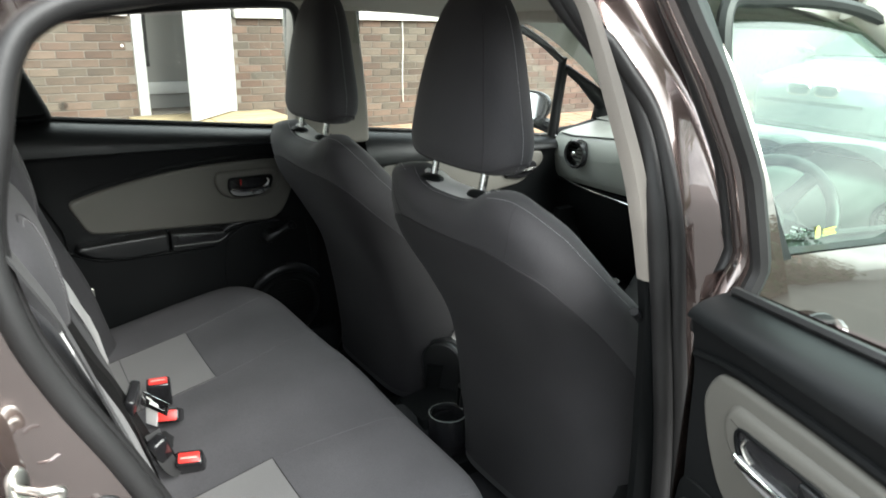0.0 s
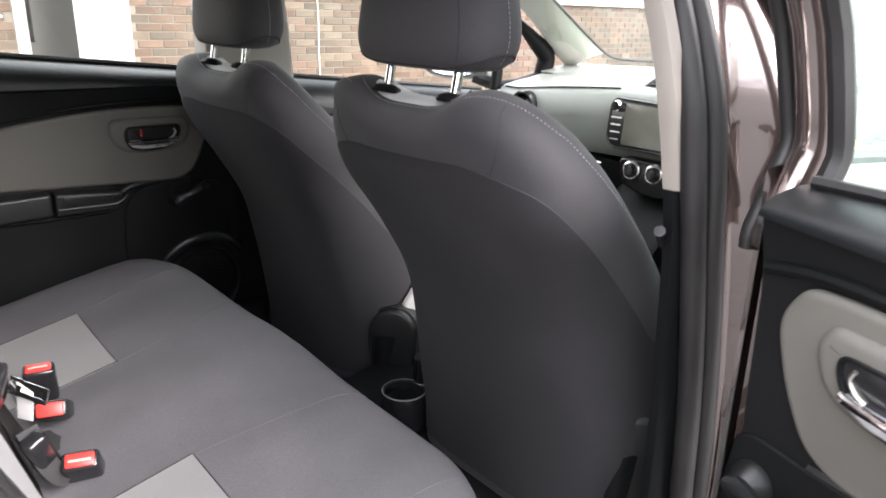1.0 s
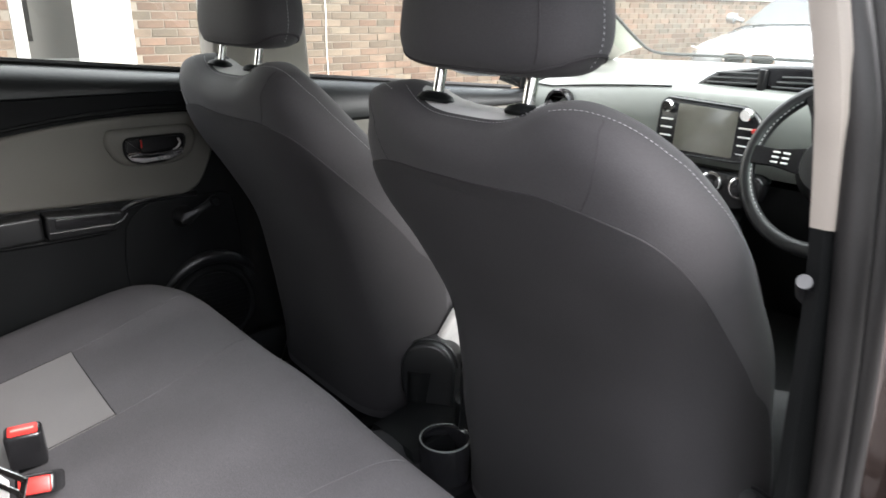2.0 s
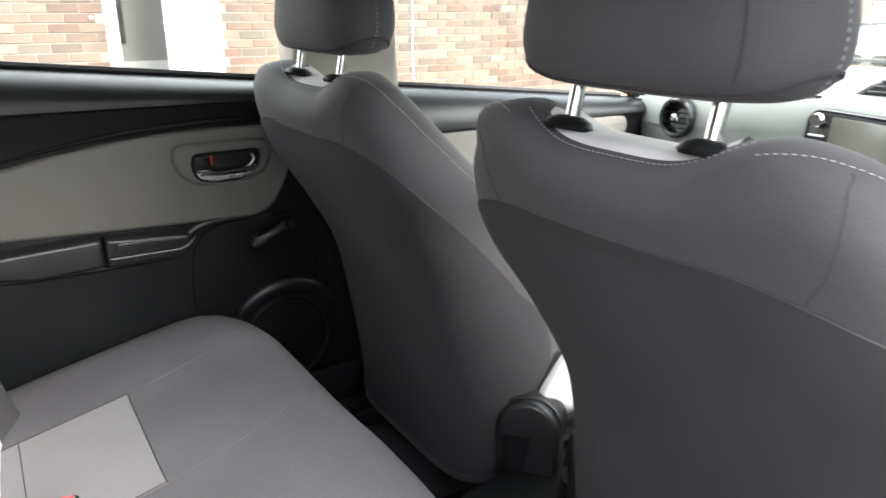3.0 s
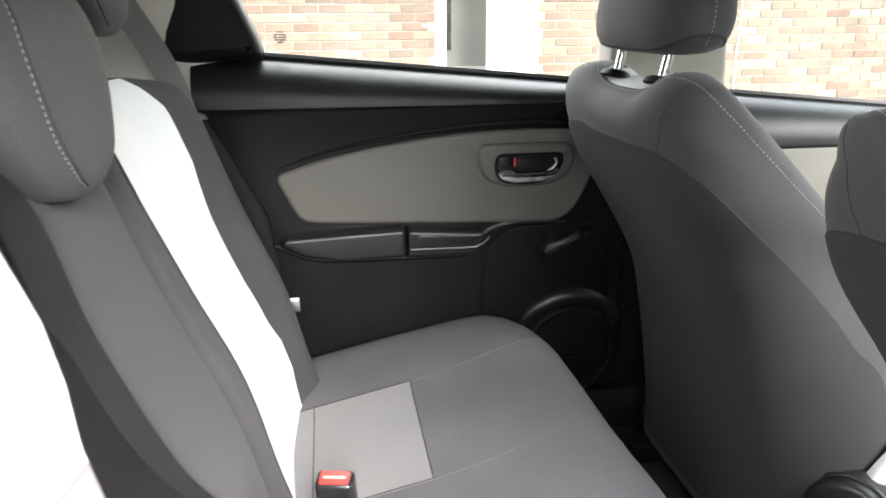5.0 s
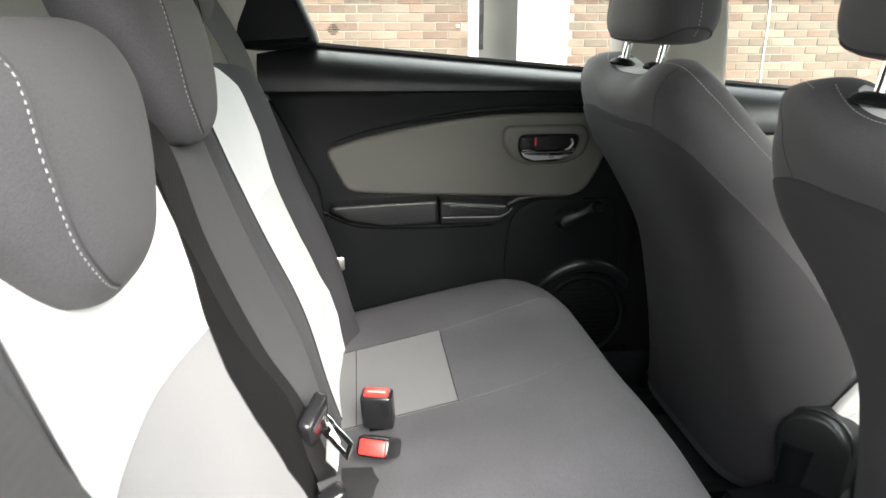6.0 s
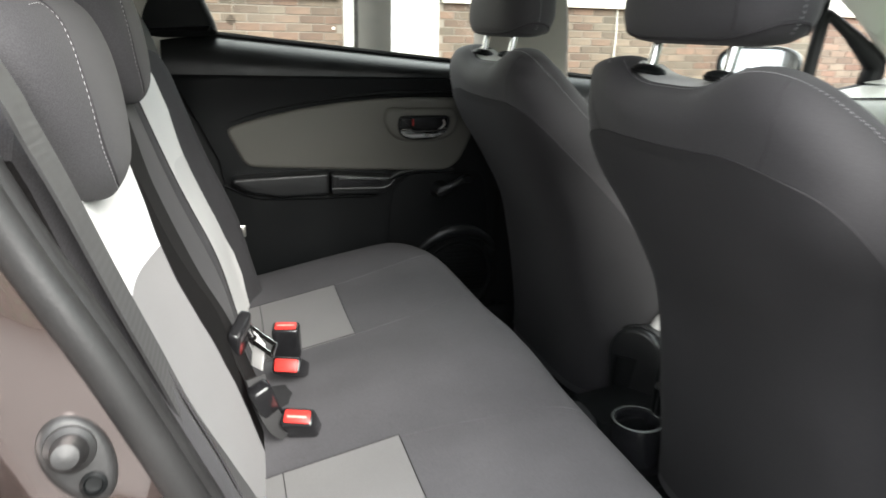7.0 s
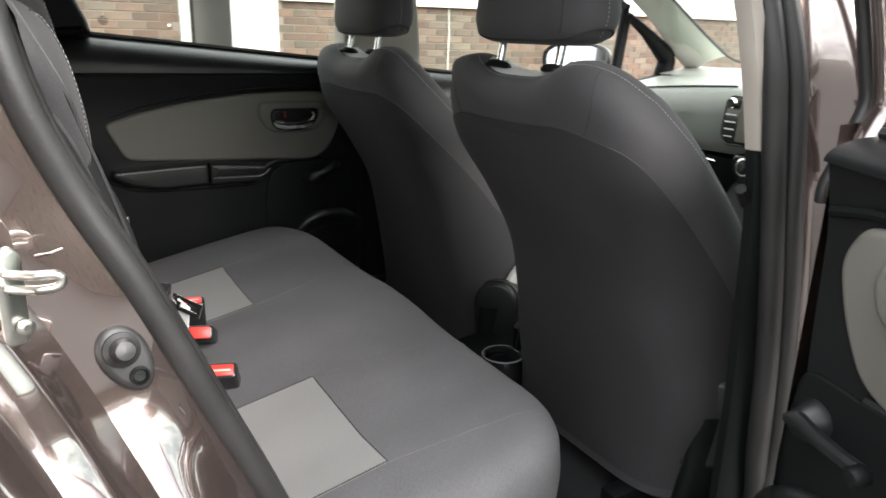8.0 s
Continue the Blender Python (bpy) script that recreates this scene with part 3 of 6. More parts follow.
WS_LINE = spline([(0.86, 0.34, 1.43), (0.98, 0.385, 1.372), (1.111, 0.435, 1.307), (1.202, 0.473, 1.264), (1.333, 0.503, 1.203), (1.52, 0.535, 1.114), (1.62, 0.545, 1.066)], 6)
OUT_LINE = spline([(0.80, 0.655, 1.425), (0.95, 0.665, 1.385), (1.10, 0.675, 1.325), (1.22, 0.685, 1.262), (1.36, 0.695, 1.175), (1.50, 0.70, 1.06), (1.60, 0.70, 0.99)], 6)
rows = []
for p, q in zip(OUT_LINE, WS_LINE):
    rows.append([tuple(p + (q - p) * u + np.array((-0.035, -0.02, 0.012)) * math.sin(math.pi * u) ** 0.7) for u in np.linspace(0, 1, 13)])
part("windscreen_pillar", loft(rows, (False, False), False), M["pillar"], car, "beige windscreen pillar trim, windscreen light put into its colour")
edge = list(WS_LINE) + spline([(1.62, 0.545, 1.066), (1.655, 0.53, 1.050), (1.672, 0.48, 1.043), (1.68, 0.33, 1.045), (1.69, 0.0, 1.047), (1.685, -0.33, 1.045), (1.66, -0.55, 1.045)], 6)[1:]
part("windscreen_seal", tube(edge, 0.0055, 8), M["rubber"], car, "black windscreen edge seal")
part("windscreen_pillar", tube(spline([(1.6, -0.70, 0.99), (1.42, -0.70, 1.085), (1.25, -0.69, 1.20), (1.05, -0.67, 1.32), (0.88, -0.65, 1.40), (0.78, -0.63, 1.44)], 8), 0.045, 12), M["liner"], car, "beige windscreen pillar trim")
part("windscreen_header", box(0.72, 0.86, -0.62, 0.62, 1.375, 1.425, 0.02, 3), M["liner"], car, "pale lining above the windscreen")
part("roof_console", box(0.62, 0.80, -0.09, 0.09, 1.375, 1.415, 0.012, 3), M["trim"], car, "beige overhead console")
wsr = []
for k, x in enumerate(np.linspace(0.86, 1.78, 9)):
    z = 1.405 - (x - 0.86) * 0.47 + 0.03 * math.sin(math.pi * (x - 0.86) / 0.92)
    hw = 0.60 + 0.08 * (x - 0.86)
    wsr.append([(x - 0.10 * (abs(y) / hw) ** 2, y, z) for y in np.linspace(-hw, hw, 13)])
ws = part("windscreen", loft(wsr, (False, False), False), M["glass"], car, "clear windscreen")
ws.visible_shadow = False
part("windscreen_edge", tube(wsr and [Vector(p) + Vector((0, 0, 0.004)) for p in wsr[-1]], 0.012, 8), M["rubber"], car)
part("bonnet", loft([[(x, y, z - 0.10 * (abs(y) / 0.8) ** 3) for y in np.linspace(-0.78, 0.78, 13)] for x, z in ((1.74, 0.94), (1.9, 0.92), (2.2, 0.86), (2.5, 0.74), (2.62, 0.6))], (False, False), False), M["paint"], car, "brown metallic bonnet")
part("scuttle", box(1.70, 1.80, -0.72, 0.72, 0.86, 0.925, 0.01), M["plastic_low"], car)

# floor, tunnel, bulkhead, tail
fl = []
for x in np.linspace(-1.3, 1.6, 40):
    fl.append([(x, y, 0.245 + 0.12 * math.exp(-((y / 0.11) ** 4)) + (0.12 if x < -0.35 else 0.0) + (0.35 * max(0, x - 1.3))) for y in np.linspace(-0.74, 0.74, 41)])
part("floor_carpet", loft(fl, (False, False), False), M["carpet"], car, "black carpet floor with a centre tunnel")
part("bulkhead", box(1.55, 1.6, -0.76, 0.76, 0.15, 1.0), M["carpet"], car)
part("tailgate", loft([[(x, y, z) for y in np.linspace(-0.64, 0.64, 9)] for x, z in ((-1.42, 0.3), (-1.46, 0.7), (-1.45, 0.98))], (False, False), False), M["liner"], car, "beige tailgate lining")
part("tailgate_frame", tube(spline([(-1.45, 0.60, 0.99), (-1.40, 0.60, 1.15), (-1.30, 0.57, 1.38), (-1.28, 0.0, 1.42), (-1.30, -0.57, 1.38), (-1.40, -0.60, 1.15), (-1.45, -0.60, 0.99)], 8), 0.045, 10), M["trim"], car, "beige tailgate frame")
# Unseen rear screen; the tint is added to hold back light on the seats.
rw = part("rear_screen", loft([[(x, y, z) for y in np.linspace(-0.6, 0.6, 9)] for x, z in ((-1.45, 0.99), (-1.29, 1.41))], (False, False), False), M["glass_dark"], car, "rear screen, out of view, its tint added to dim light")
part("parcel_shelf", box(-1.40, -0.86, -0.60, 0.60, 0.985, 1.01, 0.006), M["plastic_low"], car, "black parcel shelf")
for sy in (1, -1):
    front = [(-0.64, sy * 0.735)] if sy > 0 else [(-0.80, sy * 0.70)]
    part("quarter_trim", loft([[(*front[0], z), (-0.95, sy * 0.67, z), (-1.2, sy * 0.64, z), (-1.45, sy * 0.62, z)] for z in (0.3, 0.98)], (False, False), False), M["plastic_low"], car, "black load space side trim")
    part("quarter_trim", loft([[(front[0][0] - 0.1 * (z - 1), front[0][1] - sy * 0.22 * (z - 1), z), (-0.95, sy * (0.66 - 0.25 * (z - 1)), z), (-1.2, sy * (0.63 - 0.2 * (z - 1)), z), (-1.46 + 0.36 * (z - 1), sy * (0.61 - 0.1 * (z - 1)), z)] for z in (0.985, 1.15, 1.3, 1.42)], (False, False), False), M["liner"], car, "beige rear quarter trim")
part("belly", box(-1.5, 2.5, -0.8, 0.8, 0.12, 0.17), M["plastic_low"], car)


# outer body: nose, wings with wheel arches, tail
WHEELS = ((-1.0, -1), (1.53, -1), (-1.0, 1), (1.53, 1))


def arched(bm):
    """Cuts the round wheel arches out of a body side."""
    bmesh.ops.delete(bm, geom=[f for f in bm.faces if any((f.calc_center_median().x - wx) ** 2 + (f.calc_center_median().z - 0.29) ** 2 < 0.335**2 and f.calc_center_median().z < 0.62 for wx, _ in WHEELS)], context="FACES")
    return bm


for sy in (1, -1):
    rows = []
    for x in np.linspace(-1.60, -0.84, 44):
        tail = max(0.0, (-1.38 - x) / 0.22) ** 2
        top = 1.44 - 0.05 * max(0, -0.84 - x) - 0.9 * max(0.0, -1.30 - x)
        zs = np.concatenate((np.linspace(0.22, 1.0, 34), np.linspace(1.03, max(top, 1.06), 8)))
        rows.append([(x, sy * (lerp(z, (0.2, 0.4, 0.7, 0.95, 1.05, 1.44), (0.80, 0.84, 0.855, 0.845, 0.81, 0.69)) - 0.16 * tail), z) for z in zs])
    part("rear_wing", arched(loft(rows, (False, False), False)), M["paint"], car, "brown metallic rear wing")
    rows = []
    for x in np.linspace(1.38, 2.52, 64):
        nose = max(0.0, (x - 1.95) / 0.62) ** 2.2
        top = lerp(x, (1.38, 1.75, 2.2, 2.52), (0.935, 0.905, 0.82, 0.66))
        rows.append([(x, sy * (lerp(z / top, (0.2, 0.45, 0.8, 0.93, 1.0), (0.80, 0.845, 0.85, 0.825, 0.775)) - 0.30 * nose), z) for z in np.linspace(0.2, top, 30)])
    part("front_wing", arched(loft(rows, (False, False), False)), M["paint"], car, "brown metallic front wing")
    lamp = [(2.10 + 0.20 * math.cos(q), 0.735 + 0.065 * math.sin(q)) for q in np.linspace(0, 2 * math.pi, 25)[:-1]]
    part("headlight", plate(lamp, lambda u, v, h: (u, sy * (0.842 - 0.30 * max(0.0, (u - 1.95) / 0.62) ** 2.2 + h - 0.02), v), 0.03, 0.012, 4), M["mirror"], car, "clear headlight")
    rl = fillet([(-1.60, 0.80), (-1.44, 0.82), (-1.45, 1.02), (-1.58, 1.0)], 0.03, 4)
    part("tail_light", plate(rl, lambda u, v, h: (u, sy * (0.855 - 0.16 * max(0.0, (-1.38 - u) / 0.22) ** 2 - 0.01 + h), v), 0.02, 0.008, 4), M["red"], car, "red tail light")
    part("wheel_well", box(1.15, 1.92, sy * 0.60 - 0.02, sy * 0.60 + 0.02, 0.16, 0.66), M["plastic_low"], car)
    part("wheel_well", box(-1.38, -0.64, sy * 0.62 - 0.02, sy * 0.62 + 0.02, 0.16, 0.60), M["plastic_low"], car)
nose_rows = []
for z, x, w in ((0.2, 2.50, 0.50), (0.32, 2.60, 0.52), (0.45, 2.64, 0.53), (0.56, 2.62, 0.53), (0.64, 2.55, 0.53), (0.67, 2.50, 0.53)):
    nose_rows.append([(x - 0.14 * (abs(y) / w) ** 3, y, z) for y in np.linspace(-w, w, 21)])
part("front_bumper", loft(nose_rows, (False, False), False), M["paint"], car, "brown metallic front bumper")
part("grille", plate(fillet([(-0.42, 0.30), (0.42, 0.30), (0.34, 0.44), (-0.34, 0.44)], 0.03, 4), lambda u, v, h: (2.625 - 0.14 * (abs(u) / 0.53) ** 3 + h, u, v), 0.012, 0.006), M["gloss"], car, "black lower grille")
tail_rows = []
for z, x in ((0.22, -1.58), (0.4, -1.66), (0.6, -1.68), (0.8, -1.63), (0.98, -1.56)):
    tail_rows.append([(x + 0.09 * (abs(y) / 0.72) ** 4, y, z) for y in np.linspace(-0.72, 0.72, 21)])
part("tailgate_skin", loft(tail_rows, (False, False), False), M["paint"], car, "brown metallic tailgate and bumper")
for wx, sy in WHEELS:
    m = Matrix.Translation((wx, sy * 0.755, 0.288)) @ Matrix.Rotation(radians(90 * sy), 4, "X")
    w = part("wheel", lathe([(0.12, 0.1), (0.285, 0.1), (0.30, 0.07), (0.30, -0.06), (0.287, -0.092), (0.215, -0.096), (0.205, -0.05), (0.05, -0.05)], m, 40), M["tyre"], car)
    part("rim", lathe([(0.205, -0.05), (0.208, -0.088), (0.195, -0.09), (0.175, -0.062), (0.06, -0.07), (0.04, -0.085), (0.004, -0.086)], m, 32), M["zinc"], w, "silver alloy rim")
    for n in range(5):
        q = 2 * math.pi * n / 5
        part("spoke", tube([m @ Vector((0.04 * math.cos(q), 0.04 * math.sin(q), -0.08)), m @ Vector((0.19 * math.cos(q), 0.19 * math.sin(q), -0.086))], 0.018, 8), M["zinc"], w)

# ---- front seats ----
SEAT_Y = -0.352
BACK = [  # height, rear face, depth, half width
    (0.30, 0.163, 0.173, 0.241), (0.38, 0.163, 0.220, 0.253), (0.48, 0.155, 0.290, 0.278), (0.60, 0.128, 0.324, 0.262), (0.72, 0.098, 0.328, 0.258),
    (0.83, 0.040, 0.297, 0.266), (0.92, -0.011, 0.234, 0.290), (0.99, -0.034, 0.181, 0.285), (1.04, -0.046, 0.149, 0.255), (1.076, -0.041, 0.100, 0.226), (1.096, -0.028, 0.078, 0.160), (1.107, -0.010, 0.040, 0.115)]
BZ = [b[0] for b in BACK]
REAR_ROUND, FRONT_ROUND = (0.36, 0.875), (0.588, 0.80)


def dip(y, z):
    """How far the top sinks between the two humps."""
    return 0.042 * min(1, max(0.0, (z - 0.97) / 0.125)) ** 0.8 * math.exp(-((y / 0.122) ** 4))


def outboard(z):
    """The backrest is set a little towards the door below its top."""
    return lerp(z, (1.04, 1.095), (-0.023, 0.0))


def back_point(a, z, lift=0.0):
    """A point on the backrest at angle a round it (0: rear, 90: the car's left side, 180: front) and height z."""
    rear, depth, half = (lerp(z, BZ, [b[k] for b in BACKS]) for k in (1, 2, 3))
    c, s = math.cos(a), math.sin(a)
    e, ex = REAR_ROUND if c > 0 else FRONT_ROUND
    x = -(abs(c) ** ex) * math.copysign(1, c)
    y = (abs(s) ** e) * math.copysign(1, s)
    px = rear + depth / 2 + x * (depth / 2 + lift)
    py = y * (half + lift) + outboard(z)
    pz = z - dip(py, z) + lift * max(0.0, (z - 0.97) / 0.125)
    return (px, SEAT_Y + py, pz)


BACKS = [tuple(r) for r in spline(BACK, 6)]
BZ = [b[0] for b in BACKS]
flat = [math.asin(v ** (1 / REAR_ROUND[0])) for v in np.linspace(0.1, 0.85, 11)]
ANG = np.array(sorted(list(np.linspace(0, 2 * math.pi, 97)[:-1]) + flat + [2 * math.pi - q for q in flat]))
seat = thing("bucket_seat", (0.3, SEAT_Y, 0.25), "dark charcoal cloth front seat with light grey centre panel", "car seat", "front seats of the car")


def split(bm, test):
    """Parts a bmesh by its faces' centres into two."""
    other = bm.copy()
    bmesh.ops.delete(bm, geom=[f for f in bm.faces if test(f.calc_center_median())], context="FACES")
    bmesh.ops.delete(other, geom=[f for f in other.faces if not test(f.calc_center_median())], context="FACES")
    return bm, other


def is_front(k, a, y):
    """Which strips of the backrest carry the light panel: its front, and the top between the humps."""
    if abs(y) > (0.128 if k < len(BZ) - 6 else 0.110):
        return False
    return (math.cos(a) < -0.35 and k < len(BZ) - 8) or k >= len(BZ) - 1 or (math.cos(a) < 0 and k >= len(BZ) - 8)


grid = [[back_point(a, z) for a in ANG] for z in BZ]
last = grid[-1]
mid_x = sum(p[0] for p in last) / len(last)
grid.append([(mid_x + 0.35 * (p[0] - mid_x), p[1], p[2] + 0.003) for p in last])
grid.append([(mid_x, p[1], p[2] + 0.004) for p in last])
skins = [bmesh.new(), bmesh.new()]
for skin in skins:
    vs = [[skin.verts.new(p) for p in row] for row in grid]
    for k in range(len(grid) - 1):
        for i in range(len(ANG)):
            j = (i + 1) % len(ANG)
            a_mid = (ANG[i] + (ANG[j] if j else 2 * math.pi)) / 2
            y_mid = (grid[k][i][1] + grid[k][j][1]) / 2 - SEAT_Y
            if is_front(k, a_mid, y_mid) == (skin is skins[1]):
                skin.faces.new((vs[k][i], vs[k][j], vs[k + 1][j], vs[k + 1][i]))
    if skin is skins[0]:
        skin.faces.new(vs[0])
    bmesh.ops.remove_doubles(skin, verts=skin.verts, dist=1e-5)
    bmesh.ops.delete(skin, geom=[v for v in skin.verts if not v.link_faces], context="VERTS")
backrest = part("backrest", skins[0], M["cloth_front"], seat, "charcoal cloth backrest")
part("centre_panel", skins[1], M["cloth_mid"], seat, "light grey cloth centre panel")



def crest(y, z, rear_side, lift):
    """A point over the top of the backrest at a fixed distance y from its middle."""
    rear_x, depth, half = (lerp(z, BZ, [b[k] for b in BACKS]) for k in (1, 2, 3))
    e, ex = REAR_ROUND if rear_side else FRONT_ROUND
    s = min(abs(y - outboard(z)) / half, 0.999) ** (1 / e)
    c = math.sqrt(1 - s * s)
    x = -(c**ex) if rear_side else c**ex
    return (rear_x + depth / 2 + x * depth / 2 + (-lift if rear_side and z < 1.101 else lift), SEAT_Y + y, z - dip(y, z) + lift)


strip_rows = []
for y in np.linspace(-0.100, 0.100, 33):
    strip_rows.append([crest(y, z, True, h) for z, h in ((1.1035, 0.001), (1.1055, 0.0045))] + [crest(y, z, False, h) for z, h in ((1.1055, 0.0055), (1.102, 0.004), (1.095, 0.003), (1.08, 0.003), (1.065, 0.003), (1.04, 0.003), (1.01, 0.003), (0.97, 0.003))])
part("top_panel", loft(strip_rows, (False, False), False), M["cloth_mid"], seat, "light grey cloth over the top of the backrest")


def on_back(pts, lift=0.0012, n=8):
    return [Vector(back_point(a, z, lift)) for a, z, _ in spline([(radians(a), z, 0) for a, z in pts], n)]


# the darker rear panel below an arched seam, stitched front edges
SEAM_A = (0, 8, 20, 38, 51, 61, 70, 77, 83, 90, 98, 102, 104, 100, 96, 92)
SEAM_Z = (0.998, 0.989, 0.980, 0.965, 0.941, 0.907, 0.860, 0.809, 0.753, 0.691, 0.651, 0.615, 0.585, 0.534, 0.494, 0.32)
edge_fine = spline([(a, z, 0) for a, z in zip(SEAM_A, SEAM_Z)], 6)
rows = []
for z in np.concatenate((np.linspace(0.32, 0.93, 44), np.linspace(0.94, 0.997, 16))):
    wide = lerp(z, [p[1] for p in edge_fine][::-1], [p[0] for p in edge_fine][::-1])
    bend = min(36.0, 0.5 * wide)
    top_v = math.sin(radians(bend)) ** REAR_ROUND[0]
    span = [math.degrees(math.asin(v ** (1 / REAR_ROUND[0]))) for v in np.linspace(0, top_v, 12)]
    span += list(np.linspace(bend, wide, 25))[1:]
    rows.append([back_point(radians(q), z, 0.0022) for q in [-v for v in span[:0:-1]] + span])
rear_panel = part("rear_panel", loft(rows, (False, False), False), M["cloth_back"], seat, "near-black smooth cloth rear panel")
for sg in (-1, 1):
    part("seam", tube([Vector(back_point(sg * radians(a), z, 0.001)) for a, z, _ in edge_fine[:-6]], 0.0013, 6), M["seam"], backrest)
    part("seam", tube(on_back([(sg * 62, 1.082), (sg * 45, 1.072), (sg * 33, 1.05), (sg * 26, 1.03), (sg * 18, 1.0), (sg * 15, 0.985)], 0.0), 0.0006, 6), M["seam"], backrest)
    part("stitching", dashes(on_back([(sg * 29, 1.090), (sg * 62, 1.087), (sg * 79, 1.074), (sg * 90, 1.045), (sg * 94, 1.01), (sg * 100, 0.972), (sg * 108, 0.92), (sg * 113, 0.87), (sg * 114, 0.82), (sg * 114, 0.66)]), 0.0034, 0.0028, 0.00045), M["thread"], backrest, "white stitching")
rim = [Vector(back_point(math.copysign(math.asin(abs(v) ** (1 / REAR_ROUND[0])), v), 1.100, 0.002)) + Vector((0.002, 0, 0)) for v in np.linspace(-0.9, 0.9, 41)]
part("stitching", dashes(rim, 0.0034, 0.0026, 0.00045), M["thread"], backrest, "white stitching along the top rim")

# cushion, base, rails
cush = []
for x, z, w in ((0.25, 0.40, 0.20), (0.28, 0.47, 0.235), (0.34, 0.475, 0.245), (0.45, 0.49, 0.25), (0.58, 0.505, 0.25), (0.66, 0.50, 0.245), (0.71, 0.47, 0.235), (0.72, 0.42, 0.22)):
    cush.append([(x + (0.02 if k in (0, 10) else 0), SEAT_Y + w * math.sin(b), z - 0.11 * (1 - abs(math.cos(b)) ** 0.5) - (0.0 if k else 0) + 0.03 * math.exp(-(((abs(math.sin(b)) - 0.8) / 0.2) ** 2))) for k, b in enumerate(np.linspace(-math.pi / 2, math.pi / 2, 21))] + [(x, SEAT_Y + w * 0.9, 0.33), (x, SEAT_Y - w * 0.9, 0.33)])
part("seat_cushion", loft(cush), M["cloth_front"], seat, "charcoal cloth seat cushion")
part("seat_base", box(0.20, 0.68, SEAT_Y - 0.19, SEAT_Y + 0.19, 0.29, 0.36, 0.015), M["plastic_low"], seat, "black seat base")
for dy in (-0.18, 0.18):
    part("seat_rail", box(0.12, 0.70, SEAT_Y + dy - 0.02, SEAT_Y + dy + 0.02, 0.245, 0.295, 0.004), M["plastic_low"], seat)
    sy = 1 if dy > 0 else -1
    # round hinge cover on a shield low on each side of the backrest
    hy, lift = SEAT_Y + sy * 0.283, (0.0 if sy > 0 else 0.042)
    shield = [[(x + 0.5 * w * math.cos(q), hy - sy * 0.012 + 0.034 * math.sin(q), z) for q in np.linspace(0, 2 * math.pi, 21)[:-1]] for x, w, z in ((0.30, 0.24, 0.26), (0.285, 0.17, 0.31), (0.275, 0.13, 0.36), (0.268, 0.112, 0.40), (0.265, 0.10, 0.44 + lift))]
    cover = part("hinge_cover", loft(shield), M["plastic_low"], seat, "black plastic recliner hinge cover")
    hn = Vector((-0.76, sy * 0.64, 0.08)).normalized()
    hv = (Vector((0, 0, 1)) - hn * hn.z).normalized()
    hu = hv.cross(hn)
    arch = [(-0.045, -0.118), (0.028, -0.104), (0.054, -0.060)] + [(0.060 * math.cos(q), 0.060 * math.sin(q)) for q in np.linspace(0.0, math.pi, 22)] + [(-0.058, -0.10)]
    hc = Vector((0.262, hy, 0.446 + lift))
    part("cover_plate", plate(arch, lambda u, v, h: hc + hu * u + hv * v + hn * h, 0.022, 0.010, 5, back=0.075), M["plastic"], cover, "arched smooth black hinge cover")
    part("cover_rim", tube([hc + hu * (1.035 * u) + hv * (1.035 * v) - hn * 0.002 for u, v in arch[2:-1]], 0.0035, 8), M["plastic"], cover)
    part("rail_bracket", box(0.20, 0.235, SEAT_Y + dy - 0.016, SEAT_Y + dy + 0.012, 0.295, 0.312, 0.003), M["zinc"], seat, "steel rail bracket")

# headrest on two chrome posts


def shell(levels, cx, cy, e=0.6, n=40, lean=0.0):
    lv = spline(levels, 5)
    rings = []
    for z, x0, depth, half in lv:
        ring = []
        for a in np.linspace(0, 2 * math.pi, n + 1)[:-1]:
            c, s = math.cos(a), math.sin(a)
            ring.append((cx + x0 - math.copysign(abs(c) ** 0.72, c) * depth / 2, cy + math.copysign(abs(s) ** e, s) * half, z))
        rings.append(ring)
    return rings


HR = [(1.114, 0.036, 0.05, 0.095), (1.119, 0.036, 0.085, 0.134), (1.132, 0.037, 0.11, 0.155), (1.155, 0.039, 0.122, 0.164), (1.19, 0.041, 0.122, 0.161), (1.24, 0.042, 0.116, 0.149), (1.29, 0.044, 0.108, 0.134), (1.34, 0.047, 0.098, 0.117), (1.385, 0.050, 0.087, 0.096), (1.42, 0.053, 0.070, 0.069), (1.442, 0.055, 0.045, 0.040)]
hr_rings = shell(HR, -0.010, SEAT_Y)
headrest = part("headrest", loft(hr_rings), M["cloth_front"], seat, "charcoal cloth headrest")


def on_head(a, k, lift=0.001):
    p = np.array(hr_rings[k][a % 40])
    c = np.array((0.03, SEAT_Y, p[2]))
    d = p - c
    return Vector(p + d / np.linalg.norm(d) * lift)


part("stitching", dashes([on_head(-10, k) for k in range(9, 44)], 0.0034, 0.0030, 0.00045), M["thread"], headrest, "white stitching")
part("stitching", dashes([on_head(10, k) for k in range(9, 44)], 0.0034, 0.0030, 0.00045), M["thread"], headrest, "white stitching")
part("seam", tube([on_head(-4, k, 0.0) for k in range(10, 42)], 0.0011, 6), M["seam"], headrest)
fold = []
for a in range(-19, 20):
    s = abs(math.sin(math.pi * a / 20))
    kk = 6 + 6.5 * s**3
    fold.append(on_head(a, int(kk), -0.0004).lerp(on_head(a, int(kk) + 1, -0.0004), kk - int(kk)))
part("piping", tube(fold, 0.0026, 6), M["seam"], headrest, "rolled seam under the headrest")
